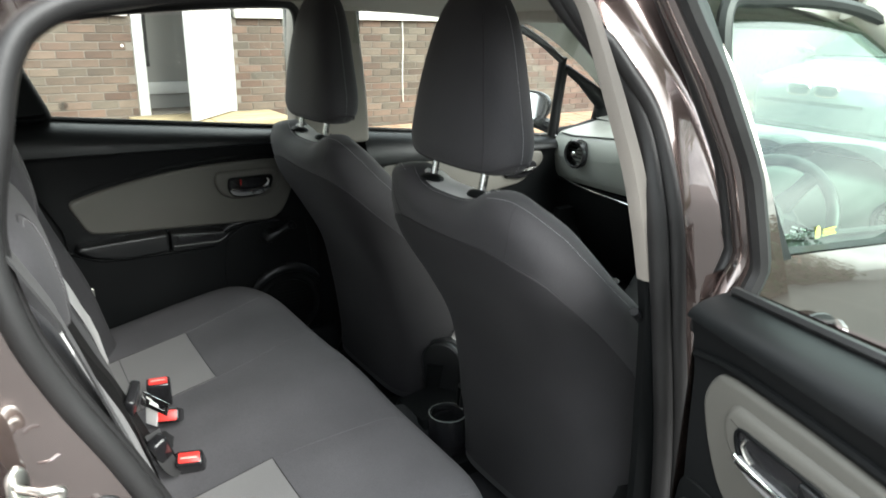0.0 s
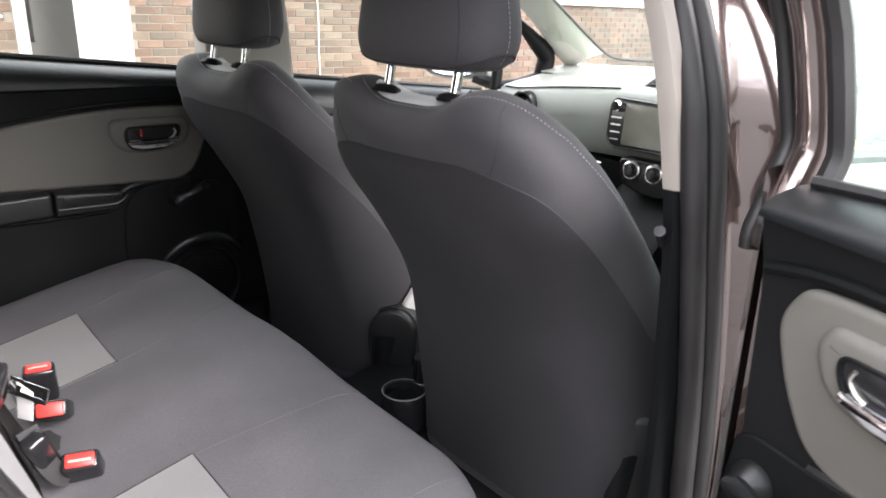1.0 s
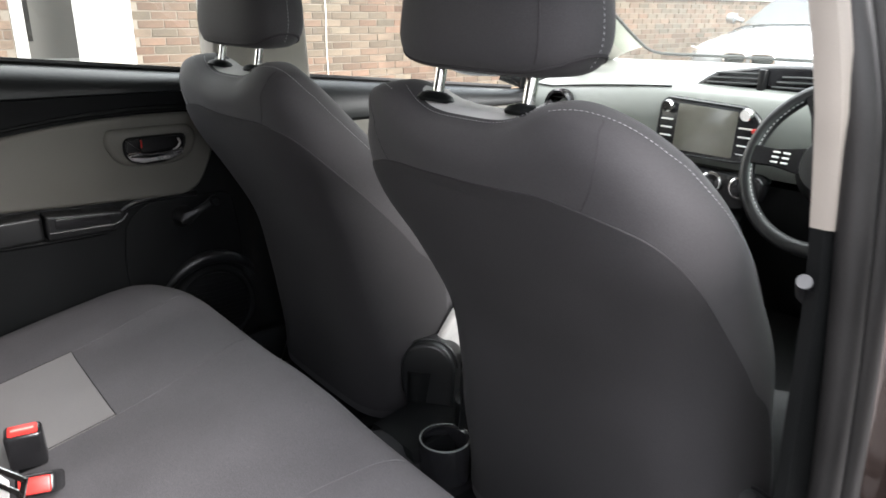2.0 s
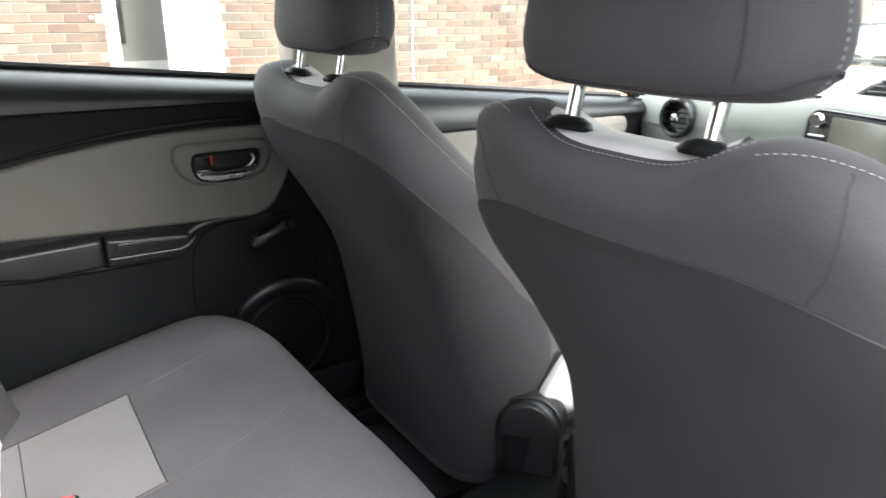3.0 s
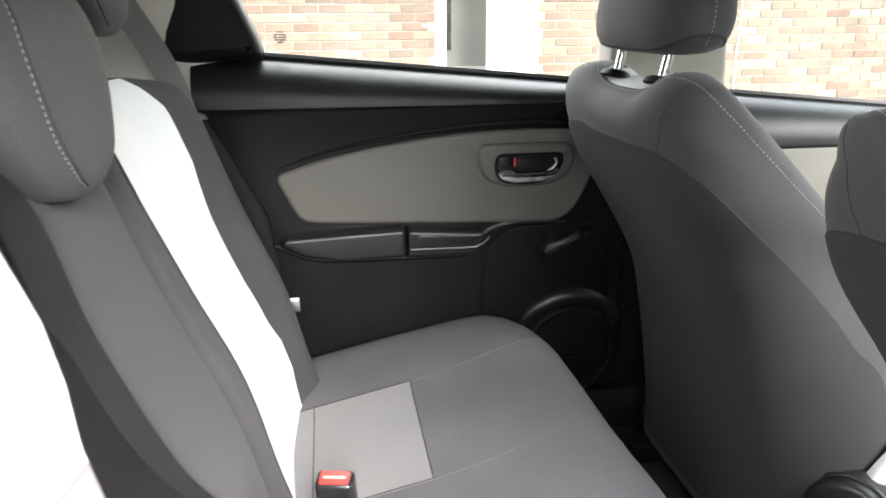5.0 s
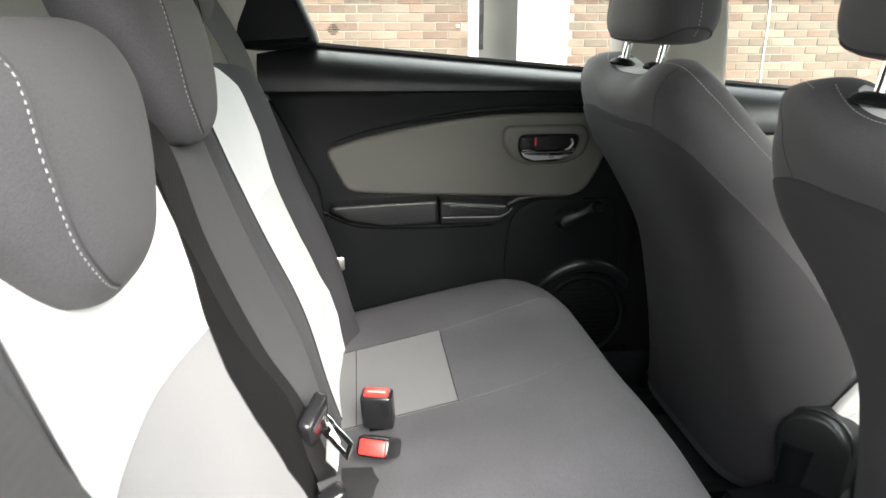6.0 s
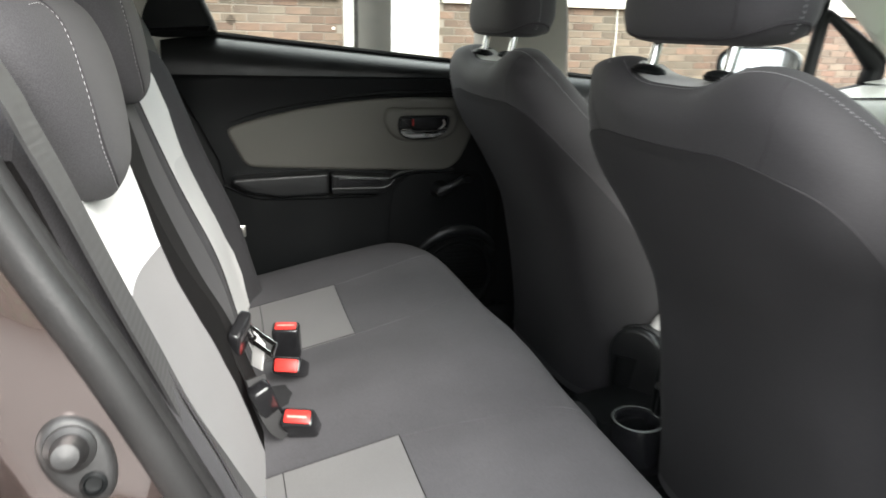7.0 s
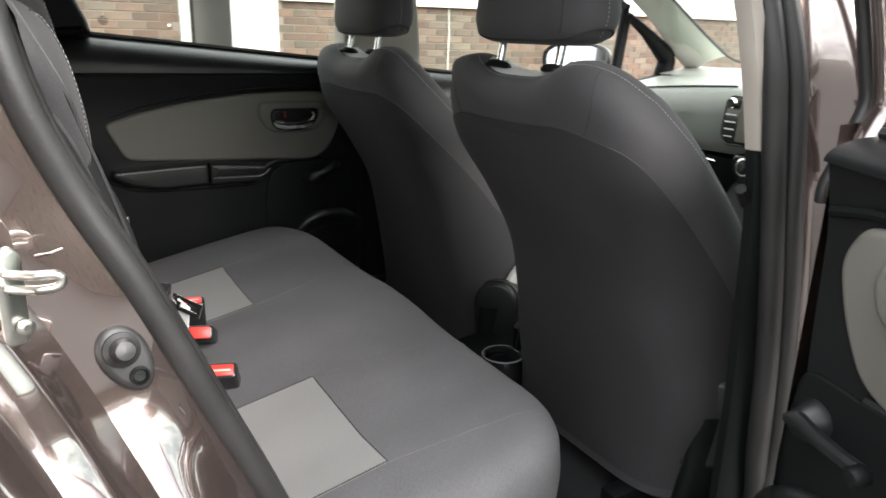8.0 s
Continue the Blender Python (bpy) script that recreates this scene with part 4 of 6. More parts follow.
for dy in (-0.083, 0.083):
    p0, p1 = Vector((-0.006, SEAT_Y + dy, 1.03)), Vector((0.016, SEAT_Y + dy, 1.14))
    part("post", tube([p0, p0.lerp(p1, 0.5), p1], 0.0075, 16), M["chrome"], seat, "chrome headrest post")
    part("post_collar", lathe([(0.024, 0), (0.026, 0.004), (0.022, 0.010), (0.013, 0.014), (0.009, 0.0145)], along((0.0, SEAT_Y + dy, 1.070), (0.016, SEAT_Y + dy, 1.15)), 18), M["plastic_low"], seat, "black plastic post collar")
left_seat = copy_thing(seat, Matrix.Translation((0.3, -SEAT_Y, 0.25)))
for ob in left_seat.children_recursive:
    # the left seat is the right one's mirror image
    ob.data = ob.data.copy()
    for v in ob.data.vertices:
        v.co.y = 2 * SEAT_Y - v.co.y
    ob.data.flip_normals()
flank = fillet([(0.27, 0.455), (0.30, 0.505), (0.37, 0.575), (0.47, 0.56), (0.48, 0.44), (0.33, 0.43)], 0.02, 4)
flank_ob = part("cushion_flank", plate(flank, lambda u, v, h: (u, 0.085 + 0.1 * (u - 0.27) - h, v), 0.02, 0.012, 4), M["cloth_mid"], left_seat, "light grey cloth cushion flank")
part("stitching", dashes([Vector((u, 0.0655 + 0.1 * (u - 0.27) - 0.0012, v)) for u, v in ((0.295, 0.485), (0.33, 0.497), (0.40, 0.515), (0.47, 0.525))], 0.0042, 0.003, 0.0009), M["thread"], flank_ob, "white stitching")

# ---- rear seat ----
rear = thing("rear_bench_seat", (-0.4, 0, 0.3), "charcoal rear bench seat with light grey cloth panels", "car seat")


def front_x(y):
    k = min(max((abs(y) - 0.40) / 0.30, 0), 1)
    return -0.045 - 0.17 * (1 - math.sqrt(max(0, 1 - k**2.6)))


def cush_top(x, y):
    """Height of the rear cushion's upper face."""
    z = 0.506 + 0.19 * (x + 0.35) - 0.25 * max(0, -0.35 - x) * 0.1
    z += 0.012 * math.exp(-(((abs(y) - 0.03) / 0.12) ** 2)) + 0.022 * max(0, (abs(y) - 0.45) / 0.2)
    f = front_x(y)
    r = 0.085
    k = min(max((x - (f - r)) / r, 0), 1)
    z -= 0.06 * (1 - math.sqrt(max(0, 1 - k**2.4)))
    k = min(max((abs(y) - 0.63) / 0.075, 0), 1)
    z -= 0.05 * (1 - math.sqrt(max(0, 1 - k**2.4)))
    return z


ys = list(np.linspace(-0.70, 0.70, 71))
rows = []
for y in ys:
    f = front_x(y)
    us = list(np.linspace(0, 0.8, 16)) + [0.84, 0.88, 0.91, 0.94, 0.965, 0.985, 0.996, 1.0]
    row = [(-0.64, y, 0.30)] + [(-0.64 + (f + 0.64) * u, y, cush_top(-0.64 + (f + 0.64) * u, y)) for u in us]
    zl = row[-1][2]
    row += [(f + 0.004, y, zl - 0.03), (f - 0.002, y, zl - 0.09), (f - 0.03, y, zl - 0.15), (f - 0.06, y, 0.30)]
    rows.append(row)
cushion = part("cushion", loft(rows), M["cloth_lit"], rear, "charcoal cloth bench cushion")


def on_cushion(pts, lift=0.0005, n=8):
    return [Vector((x, y, cush_top(x, y) + lift)) for x, y, _ in spline([(x, y, 0) for x, y in pts], n)]


for (y0, y1) in ((0.179, 0.483), (-0.546, -0.222)):
    mid = (y0 + y1) / 2
    pan = [[(x, y0 + (y1 - y0) * v, cush_top(x, y0 + (y1 - y0) * v) + 0.002) for v in np.linspace(0, 1, 17)] for x in np.linspace(-0.60, -0.353, 15)]
    under = [[(p[0], p[1], p[2] - 0.006) for p in r] for r in pan]
    bm = loft(pan, (False, False), False)
    edge = [r[0] for r in pan] + pan[-1][1:] + [r[-1] for r in pan[::-1]][1:]
    loft([edge, [(p[0], p[1], p[2] - 0.006) for p in edge]], (False, False), False, bm)
    part("cloth_panel", bm, M["cloth_light"], cushion, "light grey cloth seat panel")
    part("seam", tube([Vector(p) + Vector((0, 0, 0.0004)) for p in edge], 0.0010, 6), M["seam"], cushion)
    part("seam", tube(on_cushion([(-0.535, y0), (-0.535, mid), (-0.535, y1)], 0.002), 0.0009, 6), M["seam"], cushion)
for pts in ([(-0.353, 0.179), (-0.25, 0.195), (-0.14, 0.225), (-0.06, 0.25)], [(-0.353, 0.483), (-0.27, 0.497), (-0.18, 0.515), (-0.10, 0.53)], [(-0.353, -0.222), (-0.25, -0.238), (-0.14, -0.262), (-0.06, -0.285)], [(-0.353, -0.546), (-0.28, -0.556), (-0.18, -0.572), (-0.11, -0.585)]):
    part("seam", tube(on_cushion(pts, -0.0009), 0.0017, 6), M["cloth_lit"], cushion)
part("seam", tube([Vector((front_x(y) - 0.002, y, cush_top(front_x(y), y) - 0.012)) for y in np.linspace(-0.60, 0.60, 60)], 0.0010, 6), M["seam"], cushion)


# rear backrest: surface position by height and side
def sb_x(y, z):
    k = abs(y)
    x = -0.572 - 0.325 * (z - 0.5)
    x += (0.042 if y > 0 else 0.026) * math.exp(-(((k - 0.574) / 0.045) ** 2)) - 0.012 * math.exp(-(((k - 0.36) / 0.13) ** 2)) + 0.008 * math.exp(-((k / 0.1) ** 2))
    x += 0.014 * math.exp(-(((z - 0.68) / 0.12) ** 2))
    x -= 0.10 * (min(max((k - 0.60) / 0.055, 0), 1.0) if y > 0 else min(max((k - 0.615) / 0.045, 0), 1.0)) ** 2
    k2 = min(max((z - 1.0) / 0.09, 0), 1)
    x -= 0.05 * (1 - math.sqrt(max(0, 1 - k2**2.2)))
    return x


def sb_top(y):
    return 1.09 - 0.012 * (abs(y) / 0.5) ** 2 - 0.10 * max(0, (abs(y) - 0.52) / 0.14) ** 2


def sb_grid(y0, y1, lift=0.0, z0=0.42, z1=None, ny=24, nz=26):
    rows = []
    for y in np.linspace(y0, y1, ny):
        t = z1 or sb_top(y)
        zs = z0 + (t - z0) * np.linspace(0, 1, nz) ** 0.85
        rows.append([(sb_x(y, z) + lift, y, z) for z in zs])
    return rows


for y0, y1, nm in ((-0.655, 0.145, 40), (0.152, 0.655, 30)):
    g = sb_grid(y0, y1, ny=nm)
    rows = []
    for i, r in enumerate(g):
        e = min(i, len(g) - 1 - i)
        pull = 0.02 * max(0, 1 - e / 2.0) ** 2
        r = [(p[0] - pull, p[1], p[2]) for p in r]
        t = r[-1]
        rows.append(r + [(t[0] - 0.03, t[1], t[2] + 0.004), (t[0] - 0.07, t[1], t[2] - 0.004), (t[0] - 0.085, t[1], t[2] - 0.04), (-0.70, t[1], 0.42)])
    front, flankside = split(loft(rows), lambda c: c.y < -0.620)
    part("backrest", front, M["cloth"], rear, "charcoal cloth folding backrest section")
    if y0 < 0:
        part("side_panel", flankside, M["felt"], rear, "black felt side of the backrest")

def panel_seam(u):
    """Height of the arched seam across a light panel, from its inner to its outer edge."""
    return 0.836 + 0.012 * math.sin(math.pi * min(1.0, 0.7 * u + 0.05))


PANEL_Z = (0.45, 0.54, 0.60, 0.65, 0.73, 0.79, 0.85, 0.89, 0.94, 1.035, 1.067, 1.09)
PANEL_OUT = (0.500, 0.522, 0.518, 0.497, 0.484, 0.489, 0.496, 0.506, 0.518, 0.517, 0.499, 0.47)
NEAR_OUT = (0.535, 0.54, 0.545, 0.55, 0.555, 0.56, 0.565, 0.565, 0.56, 0.545, 0.52, 0.48)
for s in (1, -1):
    inner = (0.215, 0.22, 0.225, 0.225, 0.225, 0.222, 0.22, 0.215, 0.205, 0.195, 0.195, 0.195) if s > 0 else (0.15, 0.15, 0.172, 0.20, 0.218, 0.218, 0.198, 0.172, 0.155, 0.155, 0.16, 0.165)

    def row_at(f0, f1, n):
        rows = []
        for u in np.linspace(0, 1, n):
            row = []
            for v in np.linspace(0, 1, 41):
                z = f0(v) + (f1(v) - f0(v)) * u
                k0, k1 = lerp(z, PANEL_Z, inner), lerp(z, PANEL_Z, PANEL_OUT if s > 0 else NEAR_OUT)
                k = k0 + (k1 - k0) * v
                row.append((sb_x(s * k, z) + 0.002, s * k, z))
            rows.append(row)
        return rows

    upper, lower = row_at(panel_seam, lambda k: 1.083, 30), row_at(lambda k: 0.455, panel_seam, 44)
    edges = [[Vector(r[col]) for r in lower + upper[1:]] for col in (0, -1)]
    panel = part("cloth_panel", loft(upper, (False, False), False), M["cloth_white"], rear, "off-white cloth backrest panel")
    # Far side takes the paler copy, near side the darker, in place of light.
    part("lower_cloth_panel", loft(lower, (False, False), False), M["cloth_low_lit"] if s > 0 else M["cloth_low_dim"], rear, "grey cloth lower backrest panel, its side's light put into the tone")
    if s < 0:
        # The dark gap beside the panel is put in as a black strip.
        gap = [[(sb_x(-k, z) + 0.0018, -k, z) for k in np.linspace(0.098, lerp(z, PANEL_Z, inner) - 0.001, 9)] for z in np.linspace(0.45, 1.085, 44)]
        part("fold_strip", loft(gap, (False, False), False), M["felt"], rear, "black strip laid on for the dark gap at the backrest fold")
    for e in edges:
        part("seam", tube(e, 0.0010, 6), M["seam"], panel)
    if s < 0:
        part("seam", tube([Vector(q) + Vector((0.0002, 0, 0)) for q in upper[0]], 0.0008, 6), M["cloth_low_dim"], panel)


# rear headrests hang over the top of the backrest
def rear_headrest(cy, up, half, label):
    h = thing("rear_headrest", (-0.78, cy, 1.07 + up), label, "headrest", "rear headrests")
    lean = 0.32 if up > 0.1 else 0.05
    lv = [(0.947, 0.014, 0.04, 0.035), (0.954, 0.013, 0.062, 0.062), (0.974, 0.010, 0.086, 0.092), (1.0, 0.005, 0.098, 0.120), (1.04, -0.004, 0.106, 0.157), (1.08, -0.015, 0.11, 0.188), (1.11, -0.025, 0.11, 0.198), (1.135, -0.033, 0.10, 0.188), (1.15, -0.039, 0.078, 0.168), (1.156, -0.042, 0.05, 0.14)]
    lv = [(z, x, d, w * half) for z, x, d, w in lv]
    rings = shell(lv, -0.743, cy, 0.55)
    rings = [[(p[0] - lean * up, p[1], p[2] + up) for p in r] for r in rings]
    b = part("pad", loft(rings), M["cloth"], h, "charcoal cloth pad")
    fine = spline(lv, 5)
    zs = [q[0] for q in fine]

    def on_pad(off, z, lift):
        x0, depth, wide = (lerp(z, zs, [q[n] for q in fine]) for n in (1, 2, 3))
        s = min(abs(off) / wide, 0.98) ** (1 / 0.55)
        p = Vector((-0.743 + x0 + math.sqrt(1 - s * s) ** 0.72 * depth / 2 + lift, cy + off, z + 0.3 * lift))
        return p + Vector((-lean * up, 0, up))

    seam_line = [(0.048, 0.962), (0.070, 0.972), (0.092, 0.990), (0.112, 1.015), (0.122, 1.045), (0.122, 1.080), (0.110, 1.108), (0.104, 1.122), (0.108, 1.132), (0.124, 1.138), (0.155, 1.136)]
    for s in (-1,):
        line = spline([(s * half * 0.9 * o, z, 0) for o, z in seam_line], 6)
        part("stitching", dashes([on_pad(o, z, 0.0014) for o, z, _ in line], 0.0034, 0.0028, 0.00036), M["thread"], b, "white stitching")
        part("seam", tube([on_pad(o - s * 0.007, z + (0.005 if z > 1.13 else 0.0), 0.0002) for o, z, _ in line], 0.0012, 6), M["seam"], b)
    for dy in (-0.075, 0.075):
        part("post", tube([(-0.828, cy + dy, 1.02), (-0.815 - lean * up, cy + dy, 1.10 + up)], 0.006, 10), M["chrome"], h, "chrome headrest post")
    return h


rear_headrest(-0.365, 0.0, 1.0, "charcoal cloth rear headrest with white stitching, pushed down")
rear_headrest(-0.01, 0.062, 0.88, "charcoal cloth middle rear headrest with white stitching")
rear_headrest(0.365, 0.20, 1.0, "charcoal cloth rear headrest with white stitching, raised on chrome posts")

# ---- doors ----
def belt_z(x):
    return 1.044 - 0.0945 * x


def door_rear_x(z):
    return lerp(z, (0.28, 0.50, 0.79, 1.01, 1.09, 1.2), (-0.54, -0.571, -0.607, -0.709, -0.74, -0.76))


def face_y(z):
    """How far the rear door's trim stands from the car's middle, by height."""
    return lerp(z, (0.25, 0.45, 0.60, 0.73, 0.80, 0.92, 0.955, 1.0, 1.06), (0.74, 0.725, 0.715, 0.705, 0.70, 0.695, 0.688, 0.676, 0.67))


def rear_door(sy, label):
    """The rear side door, hinged at its front edge; sy: 1 the car's left, -1 its right."""
    hx, hy = 0.235, 0.80
    d = thing("rear_car_door", (hx, sy * hy, 0.3), label, "car door", "rear doors of the car")

    def S(p):
        """The open door hangs a little lower at its free end."""
        return Vector((p[0], sy * p[1], p[2] + (0.09 * (p[0] - 0.1) if sy < 0 else 0.0)))

    def W(p):
        """The window's frame leans inwards above the belt."""
        k = max(0, p[2] - 1.05) if sy < 0 else 0.0
        fwd = 0.36 * k ** 1.3 if sy < 0 else 0.0
        bow = lerp(p[2], (0.95, 1.06, 1.18, 1.28, 1.40, 1.5), (0.0, 0.06, 0.065, 0.04, 0.0, -0.02)) if sy < 0 else 0.0
        return Vector((p[0] + fwd, sy * (p[1] + bow - 0.12 * k), p[2] + 0.16 * k + (0.05 * (p[0] - 0.1) if sy < 0 else 0.0)))

    # trim body with its outer skin
    rows = []
    for z in list(np.linspace(0.27, 0.95, 18)) + list(np.linspace(0.965, 1.0, 4)):
        x0, x1 = door_rear_x(z), (0.155 if sy > 0 else 0.14)
        rows.append([S((x0 + (x1 - x0) * u, face_y(z), z)) for u in np.linspace(0, 1, 25)])
    body_z = [r[0].z for r in rows]
    shelf = [(-0.003 - 0.057 * (1 - math.sin(q)), 0.667 + 0.077 * (1 - math.cos(q))) for q in np.linspace(0, math.pi / 2, 12)]
    for dz, y in shelf:
        row = []
        for u in np.linspace(0, 1, 25):
            x = door_rear_x(1.05) + ((0.155 if sy > 0 else 0.14) - door_rear_x(1.05)) * u
            row.append(S((x, y, 1.0 + (belt_z(x) - 1.003) * (1 + (dz + 0.003) / 0.062))))
        rows.append(row)
    bm = loft(rows, (False, False), False)
    top = rows[-1]
    loft([top, [p + Vector((0, sy * 0.03, -0.01)) for p in top]], (False, False), False, bm)
    loft([rows[0], [Vector((p.x, sy * 0.79, p.z)) for p in rows[0]]], (False, False), False, bm)
    for col in (0, -1):
        loft([[r[col] for r in rows], [Vector((r[col].x, sy * 0.79, r[col].z)) for r in rows]], (False, False), False, bm)
    panel = part("door_trim", bm, M["door_trim"], d, "dark grained plastic door trim")
    skin = [[S((x, y - 0.02 * ((x + 0.25) / 0.5) ** 2, z)) for x in np.linspace(-0.70 if z > 0.8 else -0.60, 0.22, 13)] for z, y in ((0.27, 0.80), (0.4, 0.835), (0.6, 0.845), (0.8, 0.84), (0.95, 0.825))]
    skin.append([S((x, 0.80 - 0.02 * ((x + 0.25) / 0.5) ** 2, belt_z(x) - 0.012)) for x in np.linspace(-0.70, 0.22, 13)])
    part("door_skin", loft(skin, (False, False), False), M["paint"], d, "brown metallic outer skin")
    part("hinge_edge", loft([[S((0.155, 0.70, z)), S((0.19, 0.74, z)), S((0.20, 0.78, z)), S((0.22, 0.81, z))] for z in (0.27, 0.6, 0.8, 1.03)], (False, False), False), M["paint"], d, "brown metallic hinge edge")

    def P(y):
        return lambda u, v, h: S((u, y - h, v))

    def F(u, v, h):
        if sy < 0:
            u = u + 0.034
        return S((u, face_y(v) - h, v))

    # grey vinyl insert with rounded corners
    top_line = [(-0.588, 0.883), (-0.50, 0.902), (-0.40, 0.923), (-0.30, 0.938), (-0.20, 0.948), (-0.10, 0.952), (0.0, 0.951), (0.05, 0.946)]
    out = fillet([(-0.592, 0.874)] + top_line[1:] + [(0.080, 0.90), (0.062, 0.83), (0.03, 0.768), (-0.01, 0.748), (-0.25, 0.757), (-0.50, 0.770), (-0.545, 0.776)], [0.024] + [0.02] * 7 + [0.03, 0.03, 0.03, 0.03, 0.03, 0.02, 0.045], 5)
    ins = part("trim_insert", plate(out, F, 0.012, 0.011, 4, back=0.01), M["vinyl"], d, "grey vinyl door insert")
    groove = spline([(-0.578, 0.888, 0)] + [(u, v + 0.012, 0) for u, v in top_line[1:]] + [(0.10, 0.945, 0)], 5)
    fade = [min(1.0, 0.15 + 0.04 * n) for n in range(len(groove))]
    part("groove", tube([F(u, v, 0.001) for u, v, _ in groove], [0.0075 * f for f in fade], 8), M["plastic_low"], panel)
    # handle surround, dark cup, chrome lever, lock tab
    oval = fillet([(-0.180, 0.925), (0.012, 0.925), (0.028, 0.895), (0.014, 0.852), (-0.03, 0.832), (-0.13, 0.832), (-0.165, 0.850), (-0.186, 0.89)], [0.02] * 8, 5)
    rim_in = fillet([(-0.145, 0.902), (-0.004, 0.902), (-0.008, 0.872), (-0.03, 0.85), (-0.06, 0.842), (-0.11, 0.842), (-0.135, 0.85), (-0.146, 0.87)], 0.02, 5)
    part("handle_surround", plate(oval, F, 0.024, 0.013, 5), M["vinyl"], ins, "raised grey handle surround")
    cup = part("handle_cup", plate(rim_in, F, 0.0262, 0.003, 3), M["gloss"], ins, "gloss black handle cup")
    ringp = [F(u, v, 0.027) for u, v in rim_in]
    part("cup_rim", tube(ringp, 0.0028, 6, closed=True, up=(0, 1, 0)), M["plastic_low"], ins)
    lever = fillet([(-0.142, 0.866), (-0.118, 0.867), (-0.105, 0.861), (-0.03, 0.864), (-0.014, 0.868), (-0.02, 0.858), (-0.045, 0.847), (-0.11, 0.844), (-0.134, 0.852)], 0.006, 4)
    lev = part("handle_lever", plate(lever, F, 0.038, 0.006, 4), M["satin"], ins, "satin chrome handle lever")
    part("lever_edge", tube([F(u, v, 0.037) for u, v, _ in spline([(-0.140, 0.868, 0), (-0.118, 0.869, 0), (-0.104, 0.8635, 0), (-0.07, 0.8625, 0), (-0.03, 0.866, 0), (-0.016, 0.869, 0)], 6)], 0.0034, 8), M["chrome"], lev, "chrome lever edge")
    # The highlight inside the cup is modelled as a small bright bar.
    part("cup_glint", tube([F(u, v, 0.027) for u, v, _ in spline([(-0.022, 0.893, 0), (-0.018, 0.882, 0), (-0.026, 0.871, 0), (-0.036, 0.866, 0)], 5)], 0.0026, 6), M["zinc"], ins, "glint on the inner edge of the cup, set in as a bright bar")
    part("lock_tab", plate(fillet([(-0.142, 0.899), (-0.110, 0.899), (-0.110, 0.872), (-0.142, 0.872)], 0.003), F, 0.034, 0.003), M["plastic"], ins, "black lock tab")
    if sy > 0:
        part("lock_mark", plate(fillet([(-0.109, 0.897), (-0.1055, 0.897), (-0.1055, 0.878), (-0.109, 0.878)], 0.0008), F, 0.0305, 0.0008), M["red"], ins, "red lock marker")
    # armrest with a pull cup
    arm = fillet([(-0.578, 0.752), (-0.45, 0.757), (-0.335, 0.760), (-0.335, 0.700), (-0.46, 0.697), (-0.54, 0.712), (-0.585, 0.738)], 0.012, 4)
    rest = part("armrest", plate(arm, F, 0.050, 0.009, 5), M["plastic"], d, "black plastic armrest")
    pull = fillet([(-0.330, 0.757), (-0.17, 0.744), (-0.165, 0.728), (-0.19, 0.697), (-0.33, 0.698)], 0.008, 4)
    part("pull_handle", plate(pull, F, 0.048, 0.008, 4), M["plastic"], rest)
    cupo = fillet([(-0.312, 0.747), (-0.198, 0.739), (-0.198, 0.719), (-0.312, 0.722)], 0.007, 4)
    part("pull_recess", plate(cupo, F, 0.0515, 0.001, 2), M["gloss"], rest, "dark recess of the pull")
    part("pull_lip", tube([F(u, v, 0.049) for u, v in ((-0.325, 0.716), (-0.25, 0.715), (-0.19, 0.714), (-0.172, 0.722), (-0.16, 0.735))], 0.0035, 8), M["plastic"], rest)
    sweep = spline([(-0.18, 0.70, 0), (-0.165, 0.725, 0), (-0.13, 0.744, 0), (-0.06, 0.750, 0), (0.02, 0.746, 0)], 6)
    part("moulding", tube([F(u, v, 0.0) for u, v, _ in sweep], 0.008, 8), M["plastic"], panel)
    low = spline([(-0.60, 0.725, 0), (-0.52, 0.690, 0), (-0.40, 0.683, 0), (-0.20, 0.682, 0)], 6)
    part("moulding", tube([F(u, v, -0.002) for u, v, _ in low], 0.006, 8), M["plastic_low"], panel)
    # forward field with the window crank
    fld = fillet([(-0.15, 0.30), (-0.165, 0.60), (-0.155, 0.70), (-0.10, 0.742), (0.11, 0.742), (0.135, 0.60), (0.135, 0.30)], 0.03, 5)
    part("lower_field", plate(fld, F, 0.004, 0.004, 3), M["plastic_low"], panel, "black lower trim field")
    hub = F(-0.018, 0.693, 0.0) if sy > 0 else F(0.082, 0.682, 0.0)
    inward = Vector((0, -sy, 0))
    crank = part("window_crank", lathe([(0.027, 0.0), (0.027, 0.008), (0.024, 0.014), (0.019, 0.026), (0.015, 0.032), (0.005, 0.034)], along(hub, hub + inward), 24), M["plastic"], d, "black window winder")
    tip = F(0.046, 0.733, 0.04) if sy > 0 else F(-0.026, 0.692, 0.045)
    a, b = hub + inward * 0.028, tip
    dirv = (b - a).normalized()
    nrm = dirv.cross(inward).normalized()
    part("crank_arm", loft([[p + nrm * w + inward * h for w, h in ((-q, 0), (-q, 0.008), (-q * 0.5, 0.013), (q * 0.5, 0.013), (q, 0.008), (q, 0))] for p, q in ((a - dirv * 0.018, 0.006), (a, 0.0165), (a.lerp(b, 0.3), 0.0105), (a.lerp(b, 0.7), 0.0085), (b, 0.0105), (b + dirv * 0.010, 0.005))]), M["plastic"], crank)
    part("crank_knob", lathe([(0.010, 0), (0.0125, 0.004), (0.0125, 0.020), (0.009, 0.025), (0.002, 0.026)], along(b, b + inward), 18), M["plastic_low"], crank)
